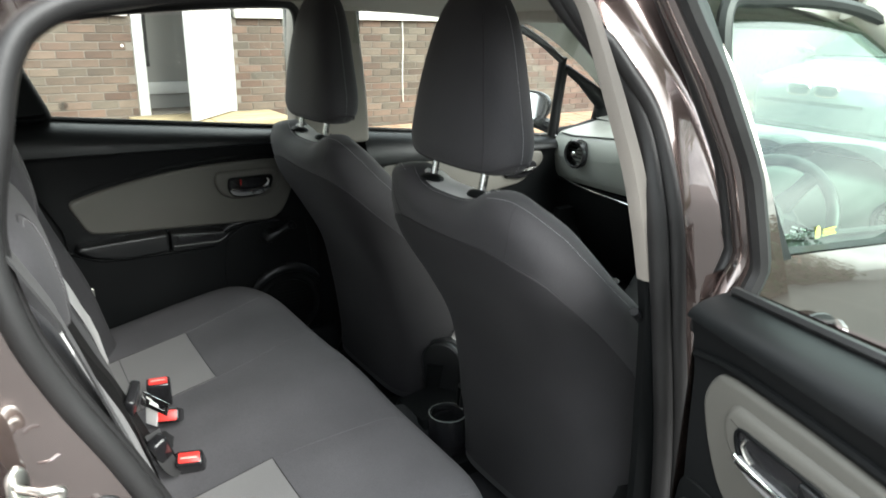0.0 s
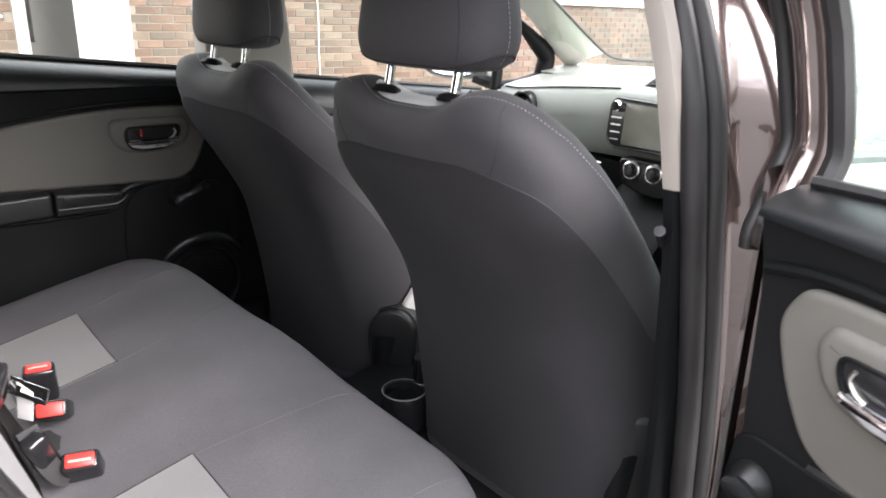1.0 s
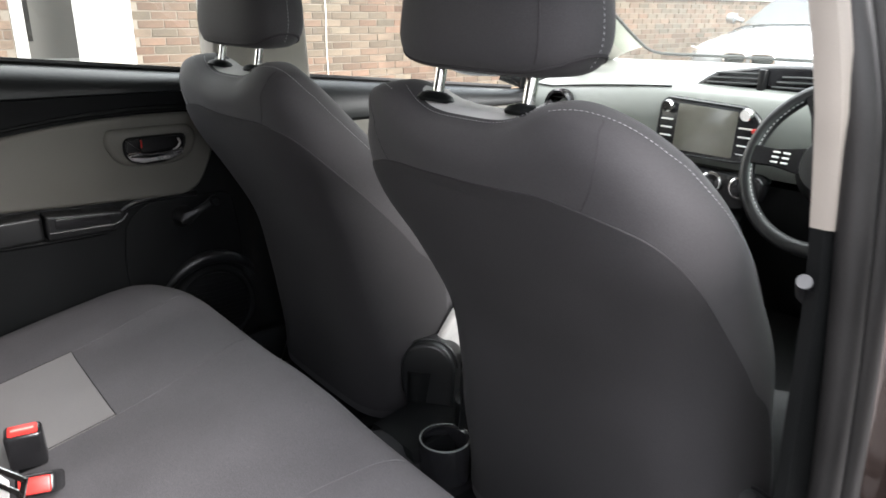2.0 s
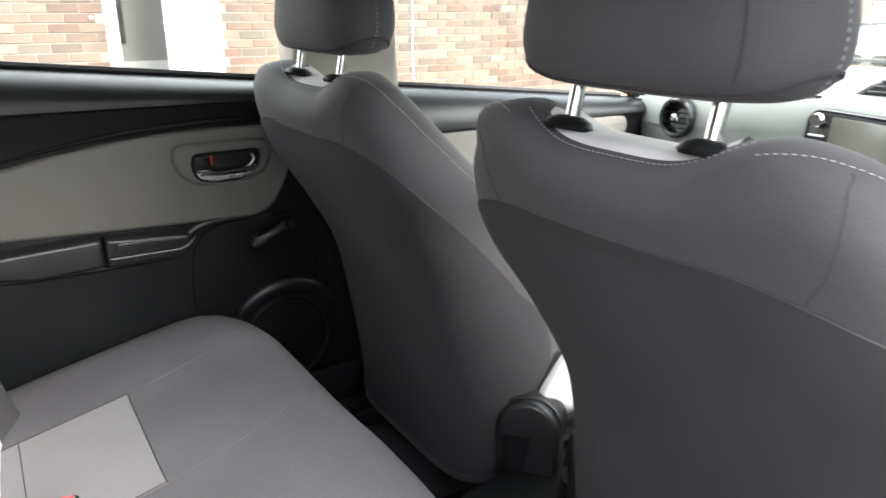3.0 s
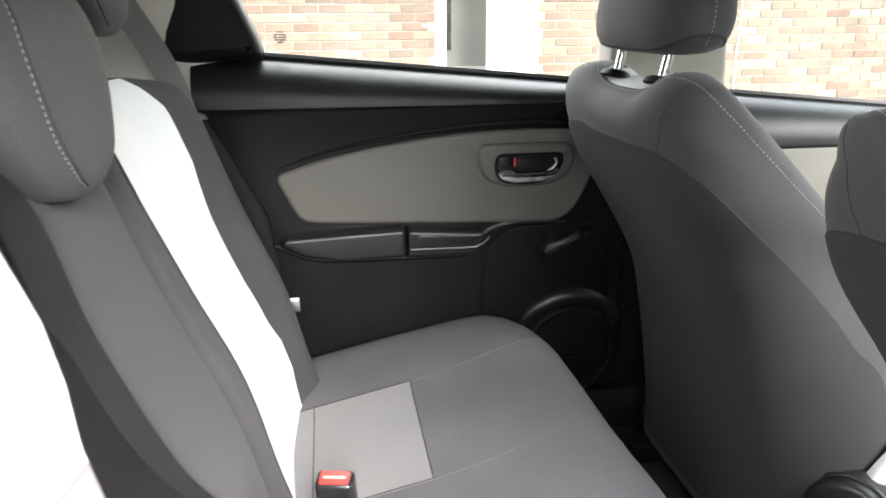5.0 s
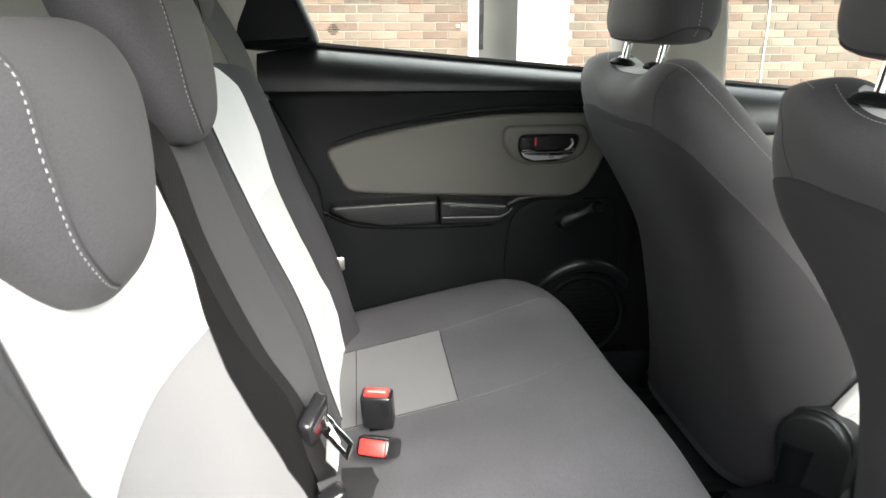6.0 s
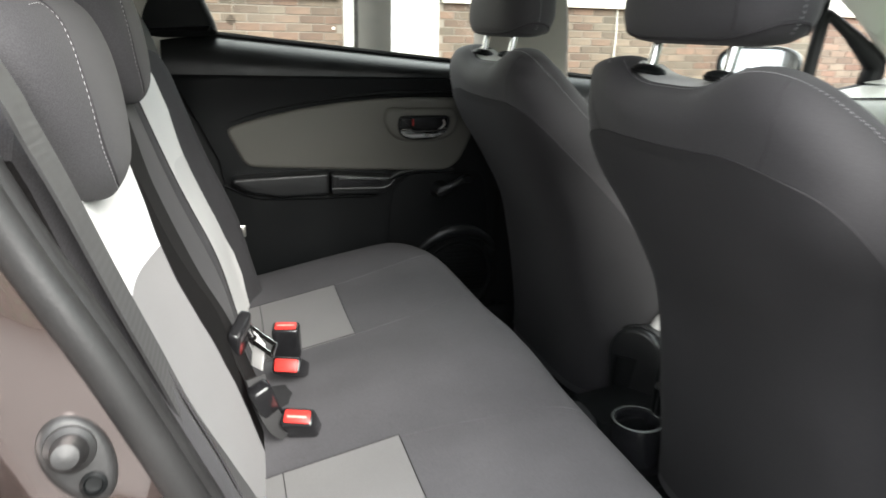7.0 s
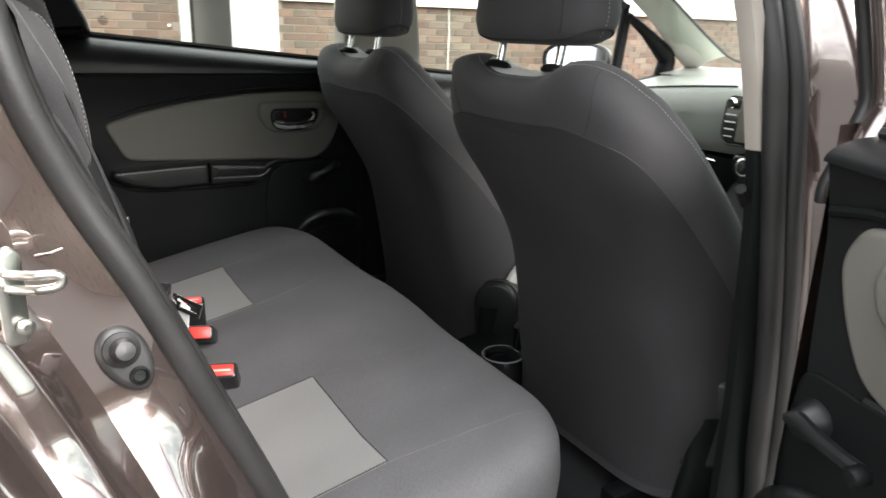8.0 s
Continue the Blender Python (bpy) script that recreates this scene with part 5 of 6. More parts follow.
    # speaker with a moulded rim
    c = F(0.045, 0.43, 0.0)
    sp = part("speaker", lathe([(0.118, -0.004), (0.112, 0.016), (0.104, 0.022), (0.096, 0.020), (0.092, 0.012), (0.05, 0.016), (0.005, 0.018)], along(c, c + inward), 40), M["plastic_low"], d, "round door speaker")
    ridge = [c + inward * (0.002 + 0.010 * math.sin(math.pi * n / 24)) + 0.138 * Vector((math.cos(q), 0, math.sin(q))) for n, q in enumerate(np.linspace(radians(25), radians(165), 25))]
    part("speaker_ridge", tube(ridge, [0.004 + 0.016 * math.sin(math.pi * n / 24) for n in range(25)], 10, up=(0, 1, 0)), M["plastic"], sp, "moulded ridge above the speaker")
    for k in range(-7, 8):
        hh = 0.012 * k
        ww = math.sqrt(max(0.0, 0.088**2 - hh**2))
        part("grille_bar", tube([c + inward * 0.022 + Vector((-ww, 0, hh)), c + inward * 0.026 + Vector((0, 0, hh)), c + inward * 0.022 + Vector((ww, 0, hh))], 0.0014, 4), M["plastic_low"], sp)
    # belt seal, window frame, quarter panel, glass
    xs = np.linspace(-0.61, 0.13, 12)
    part("belt_seal", tube([S((x, 0.737, belt_z(x) + 0.002)) for x in xs], 0.0075, 6), M["rubber"], d, "black window seal")
    quarter = fillet([(-0.80, 1.085), (-0.590, 1.099), (-0.596, 1.13), (-0.630, 1.21), (-0.675, 1.33), (-0.87, 1.34), (-0.88, 1.2)], [0.01, 0.02, 0.02, 0.05, 0.05, 0.03, 0.03], 5)
    part("quarter_panel", plate(quarter, lambda u, v, h: S((u, 0.735 - 0.12 * (v - 1.05) - h, v)), 0.048, 0.024, 6, back=0.03), M["plastic_low"], d, "black quarter panel behind the window")
    frame_path = spline([(-0.615, 0.735, 1.09), (-0.645, 0.715, 1.19), (-0.68, 0.69, 1.29), (-0.62, 0.675, 1.345), (-0.45, 0.665, 1.38), (-0.2, 0.655, 1.405), (0.0, 0.65, 1.415), (0.085, 0.655, 1.40), (0.105, 0.68, 1.28), (0.128, 0.715, 1.12), (0.14, 0.735, 1.03), (0.143, 0.748, 0.96)], 6)
    part("window_frame", tube([W(p) for p in frame_path], 0.014, 8), M["rubber"], d, "black window seal frame")
    outer = spline([(-0.66, 0.76, 1.09), (-0.70, 0.735, 1.19), (-0.735, 0.71, 1.30), (-0.66, 0.69, 1.37), (-0.45, 0.68, 1.408), (-0.2, 0.672, 1.433), (0.03, 0.668, 1.443), (0.13, 0.67, 1.41), (0.15, 0.698, 1.28), (0.172, 0.735, 1.12), (0.186, 0.755, 1.02), (0.19, 0.765, 0.94)], 6)
    part("window_frame", tube([W(p) for p in outer], 0.021, 12), M["paint"], d, "brown metallic window frame")
    front_edge = spline([(0.05, 0.668, 1.46), (0.16, 0.68, 1.43), (0.185, 0.70, 1.28), (0.207, 0.735, 1.12), (0.213, 0.755, 1.01), (0.216, 0.765, 0.93)], 6)
    part("frame_seal", tube([W(p) for p in front_edge], 0.011, 10), M["rubber"], d, "black outer frame seal")
    gl = []
    for v in np.linspace(0, 1, 8):
        x0, x1 = -0.615 - 0.07 * v, 0.135 - 0.04 * v
        gl.append([W((x0 + (x1 - x0) * u, 0.742 - 0.085 * v, belt_z(x0 + (x1 - x0) * u) - 0.01 + (1.36 + 0.05 * u - belt_z(x0 + (x1 - x0) * u)) * v)) for u in np.linspace(0, 1, 10)])
    g = part("window_glass", loft(gl, (False, False), False), M["glass_tint"] if sy < 0 else M["glass"], d, "tinted window glass")
    g.visible_shadow = False
    if sy > 0:
        # small etched mark low in the corner of the glass, as plain bars
        for k, w in enumerate((0.012, 0.022, 0.026, 0.022, 0.012)):
            part("etched_mark", box(-0.559 - w / 2, -0.559 + w / 2, 0.722, 0.7255, 1.125 + 0.0048 * k, 1.1275 + 0.0048 * k), M["etch"], g, "dark etched glass mark")
    return d


rear_door(1, "closed dark grey rear car door with grey vinyl insert")
near_door = rear_door(-1, "rear car door standing wide open, grey vinyl insert")
near_door.matrix_basis = Matrix.Translation((0.167, -0.83, 0.297)) @ Matrix.Rotation(radians(80), 4, "Z")


def front_door(sy, label):
    d = thing("front_car_door", (1.3, sy * 0.8, 0.3), label, "car door", "front doors of the car")

    def S(p):
        return Vector((p[0], sy * p[1], p[2]))

    rows = []
    for z, y in ((0.27, 0.74), (0.5, 0.72), (0.7, 0.70), (0.80, 0.69), (0.86, 0.685), (0.885, 0.678)):
        rows.append([S((x, y, z)) for x in np.linspace(0.335, 1.36, 17)])
    for q in np.linspace(0, math.pi / 2, 12):
        dz, y = -0.003 - 0.057 * (1 - math.sin(q)), 0.667 + 0.077 * (1 - math.cos(q))
        rows.append([S((x, y, 0.89 + (belt_z(min(x, 1.25)) - 0.893) * (1 + (dz + 0.003) / 0.062))) for x in np.linspace(0.335, 1.36, 17)])
    bm = loft(rows, (False, False), False)
    loft([rows[-1], [p + Vector((0, sy * 0.04, -0.012)) for p in rows[-1]]], (False, False), False, bm)
    part("door_trim", bm, M["door_trim"], d, "dark grained plastic door trim")
    skin = [[S((x, y, z)) for x in np.linspace(0.24, 1.40, 13)] for z, y in ((0.27, 0.80), (0.4, 0.835), (0.6, 0.845), (0.8, 0.84), (0.92, 0.822))]
    skin.append([S((x, 0.80, belt_z(x) - 0.012)) for x in np.linspace(0.24, 1.40, 13)])
    part("door_skin", loft(skin, (False, False), False), M["paint"], d, "brown metallic outer skin")
    out = fillet([(0.36, 0.80), (0.40, 0.90), (0.70, 0.905), (1.00, 0.90), (1.12, 0.885), (1.13, 0.84), (1.02, 0.76), (0.8, 0.73), (0.42, 0.74)], 0.03, 5)
    ins = part("trim_insert", plate(out, lambda u, v, h: S((u, lerp(v, (0.7, 0.8, 0.9), (0.70, 0.69, 0.685)) - h, v)), 0.012, 0.01, 4, back=0.01), M["vinyl"], d, "grey vinyl door insert")
    cup = fillet([(0.92, 0.85), (1.08, 0.85), (1.09, 0.81), (1.02, 0.785), (0.93, 0.795)], 0.02, 5)
    part("handle_cup", plate(cup, lambda u, v, h: S((u, 0.685 - h, v)), 0.02, 0.004, 3), M["gloss"], ins, "gloss black handle cup")
    part("handle_lever", tube([S((u, 0.655, v)) for u, v in ((0.94, 0.822), (0.98, 0.817), (1.03, 0.818), (1.07, 0.826))], 0.007, 8), M["chrome"], ins, "chrome lever")
    part("armrest", plate(fillet([(0.42, 0.74), (0.95, 0.72), (0.93, 0.66), (0.44, 0.66)], 0.02, 5), lambda u, v, h: S((u, 0.705 - h, v)), 0.06, 0.025, 5), M["plastic"], d, "black plastic armrest")
    xs = np.linspace(0.35, 1.15, 10)
    part("belt_seal", tube([S((x, 0.742, belt_z(x) + 0.002)) for x in xs], 0.0075, 6), M["rubber"], d, "black window seal")
    part("divider", tube([S(p) for p in ((1.212, 0.735, 0.93), (1.214, 0.72, 1.08), (1.216, 0.70, 1.245))], 0.016, 10), M["plastic_low"], d, "black upright beside the quarter light")
    tri = fillet([(1.227, 0.945), (1.225, 1.08), (1.226, 1.207), (1.345, 1.142), (1.482, 1.052), (1.470, 0.955), (1.35, 0.946)], [0.012, 0.01, 0.022, 0.01, 0.03, 0.02, 0.01], 4)
    tri = [(u, lerp(v, (0.945, 1.21), (0.735, 0.70)), v) for u, v in tri]
    part("quarter_frame", tube([S(p) for p in tri], [0.016 + 0.020 * min(1.0, max(0.0, (p[0] - 1.30) / 0.14)) for p in tri], 10, closed=True, up=(0, 1, 0)), M["plastic_low"], d, "black quarter light frame")
    frame_path = spline([(0.335, 0.74, 1.0), (0.315, 0.715, 1.2), (0.30, 0.69, 1.40), (0.40, 0.68, 1.425), (0.65, 0.672, 1.425), (0.85, 0.668, 1.395), (1.05, 0.67, 1.315), (1.19, 0.682, 1.235)], 6)
    part("window_frame", tube([S(p) for p in frame_path], 0.014, 8), M["rubber"], d, "black window seal frame")
    out = 0.042 if sy < 0 else 0.0
    foot = ((0.225, 0.088), (0.215, 0.075), (0.185, 0.055), (0.175, 0.044)) if sy > 0 else ((0.245, 0.118), (0.193, 0.073), (0.10, 0.055), (0.08, 0.052))
    applique = [[S((x0 + dx * w / 0.088, y + out - dy, z)) for (x0, w), y, z in zip(foot, (0.80, 0.768, 0.728, 0.715), (1.01, 1.2, 1.41, 1.45))] for dx, dy in ((0.0, 0.0), (0.045, 0.0), (0.086, 0.001), (0.0875, 0.004), (0.088, 0.06))]
    part("pillar_cover", loft(applique, (False, False), False), M["plastic"], d, "dark satin pillar cover")
    gl = []
    for v in np.linspace(0, 1, 8):
        x0, x1 = 0.30 - 0.02 * v, 1.40 - 0.52 * v
        gl.append([S((x0 + (x1 - x0) * u, 0.765 - 0.125 * v, belt_z(x0 + (x1 - x0) * u) - 0.012 + (1.405 - belt_z(x0 + (x1 - x0) * u)) * v)) for u in np.linspace(0, 1, 10)])
    g = part("window_glass", loft(gl, (False, False), False), M["glass_green"] if sy < 0 else M["glass"], d, "window glass")
    g.visible_shadow = False
    if sy < 0:
        # small yellow sticker low in the glass, its writing as plain bars
        mark = part("sticker", plate(fillet([(0.574, 0.990), (0.592, 0.990), (0.592, 1.006), (0.588, 1.014), (0.578, 1.014), (0.574, 1.006)], 0.003, 3), lambda u, v, h: S((u, 0.7595 - 0.1 * (v - 0.99) + h, v)), 0.0006, 0.0002), M["yellow"], g, "small yellow glass sticker")
        for k, w in enumerate((0.050, 0.042, 0.046)):
            part("bar", box(0.600, 0.600 + w, -0.7595, -0.7585, 0.991 + 0.006 * k, 0.9935 + 0.006 * k), M["yellow"], mark)
    # outer handle
    part("outer_handle", tube([S(p) for p in spline([(0.34, 0.845, 0.83), (0.38, 0.875, 0.835), (0.46, 0.88, 0.84), (0.52, 0.872, 0.843), (0.55, 0.845, 0.845)], 5)], 0.014, 8), M["paint"], d, "brown metallic outer handle")
    part("handle_dish", plate([(0.45 + 0.10 * math.cos(a), 0.838 + 0.05 * math.sin(a)) for a in np.linspace(0, 2 * math.pi, 25)[:-1]], lambda u, v, h: S((u, 0.842 + h, v)), 0.004, 0.003), M["gloss"], d)
    if sy < 0:
        return d
    # wing mirror
    mc = Vector((1.19, sy * 0.94, 1.03))
    mn = Vector((-0.885, -sy * 0.44, 0.13)).normalized()
    mw = Vector((0, 0, 1)).cross(mn).normalized()
    mv = mn.cross(mw)
    ring = fillet([(-0.142, 0.045), (-0.09, 0.068), (0.09, 0.066), (0.142, 0.035), (0.135, -0.045), (0.06, -0.072), (-0.08, -0.070), (-0.140, -0.03)], 0.04, 5)
    ring = [(-u, v) for u, v in ring]
    hou = [[mc + mw * (u * k) + mv * (v * k) - mn * h for u, v in ring] for h, k in ((-0.008, 0.97), (-0.010, 1.0), (0.0, 1.03), (0.03, 1.02), (0.07, 0.88), (0.10, 0.62), (0.115, 0.3))]
    mir = part("wing_mirror", loft(hou, (False, True)), M["gloss"], d, "black wing mirror housing")
    part("mirror_back", loft([[mc + mw * (u * 0.97) + mv * (v * 0.97) for u, v in ring], [mc + mw * (u * 0.9) + mv * (v * 0.9) - mn * 0.01 for u, v in ring]]), M["gloss"], mir)
    part("mirror_glass", loft([[mc + mw * (u * 0.87) + mv * (v * 0.85) + mn * 0.0045 for u, v in ring], [mc + mw * (u * 0.87) + mv * (v * 0.85) + mn * 0.002 for u, v in ring]]), M["mirror"], mir, "mirror glass")
    part("mirror_arm", tube([mc - mn * 0.05 - Vector((0, sy * 0.09, 0.05)), Vector((1.30, sy * 0.80, 0.94))], 0.03, 10), M["gloss"], mir)
    return d


front_door(1, "closed dark grey front car door with wing mirror")
front_door(-1, "closed brown metallic front car door, clouds mirrored in its glass")

# ---- dashboard ----
dash = thing("dashboard", (1.3, 0, 0.5), "grey soft-touch dashboard with dark lower half", "dashboard")
up_prof = [(1.68, 1.030), (1.60, 1.034), (1.46, 1.024), (1.32, 1.010), (1.22, 1.003), (1.175, 0.992), (1.155, 0.965), (1.145, 0.92), (1.148, 0.87), (1.158, 0.82), (1.175, 0.79), (1.21, 0.775), (1.4, 0.775)]
rows = []
for y in np.linspace(-0.70, 0.70, 45):
    bow = 0.05 * (abs(y) / 0.7) ** 3
    rows.append([(x + (bow if x < 1.4 else 0), y, z - 0.045 * min(1, max(0, y / 0.6)) ** 1.5 * (lerp(x, (1.2, 1.6), (1.0, 0.3)) if z > 0.9 else 0.3)) for x, z, _ in spline([(a, b, 0) for a, b in up_prof], 4)])
upper = part("upper_panel", loft(rows), M["dash"], dash, "grey soft-touch upper panel")
part("top_seam", tube([(1.173 + 0.05 * (abs(y) / 0.7) ** 3, y, 0.9945 - 0.045 * min(1, max(0, y / 0.6)) ** 1.5) for y in np.linspace(0.68, 0.13, 30)], 0.0028, 6), M["plastic_low"], upper, "dark seam along the dash top")
lo_prof = [(1.42, 0.778), (1.215, 0.772), (1.19, 0.76), (1.19, 0.70), (1.22, 0.60), (1.27, 0.47), (1.36, 0.36), (1.45, 0.33)]
rows = [[(x + 0.04 * (abs(y) / 0.7) ** 3, y, z) for x, z in lo_prof] for y in np.linspace(-0.70, 0.70, 25)]
part("lower_panel", loft(rows), M["plastic_low"], dash, "black lower dash and glovebox")
part("trim_line", tube(spline([(1.205, 0.66, 0.775), (1.175, 0.5, 0.765), (1.165, 0.3, 0.757), (1.165, 0.17, 0.75)], 8), 0.0045, 8), M["chrome"], dash, "thin bright trim line")


def vent(y, z, x, r):
    m = along((x, y, z), (x - 1, y - 0.05, z + 0.02))
    v = part("air_vent", lathe([(r * 1.15, -0.02), (r * 1.18, 0.006), (r * 1.05, 0.014), (r * 0.9, 0.012), (r * 0.86, -0.02), (0.002, -0.022)], m, 36), M["gloss"], dash, "round black air vent")
    for k in (-2, -1, 0, 1, 2):
        hh = k * r * 0.3
        ww = math.sqrt((0.86 * r) ** 2 - hh**2)
        part("vent_slat", tube([m @ Vector((-ww, hh, -0.004)), m @ Vector((0, hh, 0.0)), m @ Vector((ww, hh, -0.004))], 0.0022, 5), M["plastic_low"], v)
    part("vent_knob", lathe([(0.012, 0), (0.011, 0.014), (0.004, 0.017)], m, 16), M["chrome"], v, "bright centre knob")


vent(0.52, 0.895, 1.152, 0.048)
vent(-0.64, 0.905, 1.170, 0.052)
# hooded centre vents
hood = fillet([(0.10, 0.985), (0.03, 1.035), (-0.12, 1.06), (-0.24, 1.065), (-0.30, 1.05), (-0.30, 0.99), (-0.05, 0.978)], 0.03, 5)
cv = part("centre_vents", plate(hood, lambda u, v, h: (1.235 - h, u, v), 0.03, 0.012, 4, back=0.1), M["gloss"], dash, "black hooded centre vents")
for y0, y1 in ((0.055, -0.10), (-0.125, -0.275)):
    for k in range(4):
        z = 0.995 + 0.013 * k
        part("vent_slat", tube([(1.203, y0 - 0.012 * k, z), (1.198, (y0 + y1) / 2, z + 0.002), (1.203, y1, z + 0.004)], 0.0028, 5), M["plastic"], cv)
part("vent_bridge", box(1.19, 1.21, -0.122, -0.103, 0.985, 1.05, 0.004), M["plastic"], cv)

# centre screen unit
unit_out = fillet([(0.150, 0.968), (-0.085, 0.960), (-0.125, 0.93), (-0.13, 0.83), (-0.085, 0.815), (0.150, 0.812), (0.172, 0.84), (0.170, 0.95)], 0.02, 5)
head = part("media_unit", plate(unit_out, lambda u, v, h: (1.152 - h + 0.10 * (v - 0.89), u, v), 0.022, 0.008, 4, back=0.06), M["gloss"], dash, "black touch screen unit")
part("unit_rim", tube([(1.131 + 0.10 * (v - 0.89), u, v) for u, v in inset(unit_out, 0.004)], 0.0030, 6, closed=True, up=(1, 0, 0)), M["plastic"], head)
scr = fillet([(0.112, 0.952), (-0.062, 0.946), (-0.062, 0.828), (0.112, 0.828)], 0.006, 3)
part("screen", plate(scr, lambda u, v, h: (1.132 - h + 0.10 * (v - 0.89), u, v), 0.003, 0.001), M["screen"], head, "touch screen, switched off, reflected daylight painted into its colour")
for y in (0.14, -0.088):
    part("knob", lathe([(0.017, 0), (0.0165, 0.014), (0.014, 0.018), (0.004, 0.018)], along((1.136, y, 0.942), (0.1, y, 0.96)), 24), M["chrome"], head, "silver ringed knob")
    for k in range(4):
        part("button", box(1.125, 1.135, y - 0.017, y + 0.017, 0.905 - 0.022 * k, 0.909 - 0.022 * k, 0.001), M["label"], head, "pale button mark")
part("hazard_button", box(1.122, 1.137, -0.118, -0.107, 0.898, 0.910, 0.003), M["red"], head, "red hazard warning button")
head.matrix_basis = Matrix.Translation((0, -0.035, 0)) @ head.matrix_basis
# heater panel with three round dials
pan = fillet([(0.10, 0.79), (-0.19, 0.79), (-0.17, 0.70), (-0.045, 0.67), (0.08, 0.70)], 0.04, 6)
heat = part("heater_panel", plate(pan, lambda u, v, h: (1.19 - h, u, v), 0.05, 0.012, 4), M["gloss"], dash, "black heater panel with three dials")
for y in (0.036, -0.044, -0.126):
    m = along((1.142, y, 0.752), (0.2, y - 0.1, 0.85))
    dl = part("dial", lathe([(0.030, 0), (0.030, 0.010), (0.026, 0.013), (0.0235, 0.013), (0.022, 0.009), (0.003, 0.009)], m, 32), M["chrome"], heat, "chrome ringed dial")
    part("dial_face", lathe([(0.022, 0.0092), (0.0125, 0.012), (0.012, 0.024), (0.003, 0.025)], m, 24), M["gloss"], dl)

# steering wheel
WC, WN = Vector((0.93, -0.425, 0.885)), Vector((-0.90, 0, 0.42)).normalized()
wa = Vector((0, 1, 0))
wb = WN.cross(wa).normalized()
wheel = thing("steering_wheel", WC, "black leather steering wheel with pale stitching", "steering wheel")
rimp = [WC + 0.178 * (wa * math.cos(a) + wb * math.sin(a)) for a in np.linspace(0, 2 * math.pi, 49)[:-1]]
rimo = part("rim", tube(rimp, 0.0165, 12, closed=True, up=tuple(WN)), M["plastic"], wheel, "black leather rim")
part("stitching", dashes([WC + 0.165 * (wa * math.cos(a) + wb * math.sin(a)) + WN * 0.010 for a in np.linspace(-0.9, 0.9, 30)], 0.006, 0.004, 0.0014), M["thread"], rimo, "pale stitching")
wm = Matrix((wa.to_4d(), wb.to_4d(), WN.to_4d(), (0, 0, 0, 1))).transposed()
wm = Matrix.Translation(WC) @ Matrix(((wa.x, wb.x, WN.x, 0), (wa.y, wb.y, WN.y, 0), (wa.z, wb.z, WN.z, 0), (0, 0, 0, 1)))
part("hub", lathe([(0.075, -0.05), (0.078, -0.01), (0.06, 0.022), (0.03, 0.03), (0.004, 0.031)], wm, 32), M["plastic"], wheel, "black airbag hub")
for a0 in (0.0, math.pi, 4.2, 5.22):
    d0 = wa * math.cos(a0) + wb * math.sin(a0)
    q = WN.cross(d0)
    sp = part("spoke", loft([[WC + d0 * r + q * w + WN * h for w, h in ((-s, 0.0), (-s, 0.014), (s, 0.014), (s, 0.0))] for r, s in ((0.06, 0.028), (0.12, 0.018), (0.17, 0.02))]), M["gloss"], wheel, "gloss black spoke")
    if a0 in (0.0, math.pi):
        for k in (-1, 0, 1):
            for j in (0, 1):
                cpt = WC + d0 * (0.095 + 0.022 * j) + q * 0.011 * k + WN * 0.015
                part("button", tube([cpt - d0 * 0.007, cpt + d0 * 0.007], 0.0022, 6), M["label"], sp)
part("column", tube([WC - WN * 0.04, WC - WN * 0.16, WC - WN * 0.30], 0.055, 14), M["plastic_low"], wheel)
part("instrument_hood", loft([[(x, -0.42 + 0.19 * math.cos(a) * s, 0.99 + 0.085 * math.sin(a) * s) for a in np.linspace(0, math.pi, 17)] for x, s in ((1.18, 1.0), (1.25, 0.98), (1.38, 0.8))], (False, True), False), M["plastic_low"], dash, "black instrument hood")

# centre console with cup holder and parking brake
con = thing("centre_console", (0.5, 0, 0.3), "black plastic centre console with rear cup holder", "console")
part("console_body", loft([[(x, -w, 0.25), (x, -w, t - 0.02), (x, -w * 0.85, t), (x, w * 0.85, t), (x, w, t - 0.02), (x, w, 0.25)] for x, w, t in ((0.09, 0.05, 0.33), (0.11, 0.075, 0.365), (0.22, 0.085, 0.372), (0.40, 0.085, 0.36), (0.55, 0.08, 0.39), (0.85, 0.09, 0.42), (1.05, 0.11, 0.52), (1.2, 0.12, 0.70))]), M["plastic_low"], con, "black console body")
part("cup_holder", lathe([(0.052, -0.06), (0.052, 0.014), (0.048, 0.022), (0.043, 0.018), (0.041, -0.045), (0.003, -0.05)], Matrix.Translation((0.168, -0.098, 0.368)), 32), M["gloss"], con, "gloss black cup holder")
# Pale colour on the rim stands for light reflected in black plastic.
part("cup_rim", tube([(0.168 + 0.049 * math.cos(q), -0.098 + 0.049 * math.sin(q), 0.389) for q in np.linspace(0, 2 * math.pi, 37)[:-1]], 0.0016, 6, closed=True, up=(0, 0, 1)), M["dash"], con, "cup holder rim, its reflections painted pale")
part("parking_brake", tube([(0.62, 0.03, 0.40), (0.50, 0.03, 0.44), (0.36, 0.03, 0.475)], [0.02, 0.016, 0.019], 12), M["plastic"], con, "parking brake lever")
part("gear_stick", tube([(0.88, 0.0, 0.43), (0.86, 0.0, 0.54), (0.85, 0.0, 0.60)], [0.012, 0.010, 0.026], 12), M["gloss"], con, "gear lever")

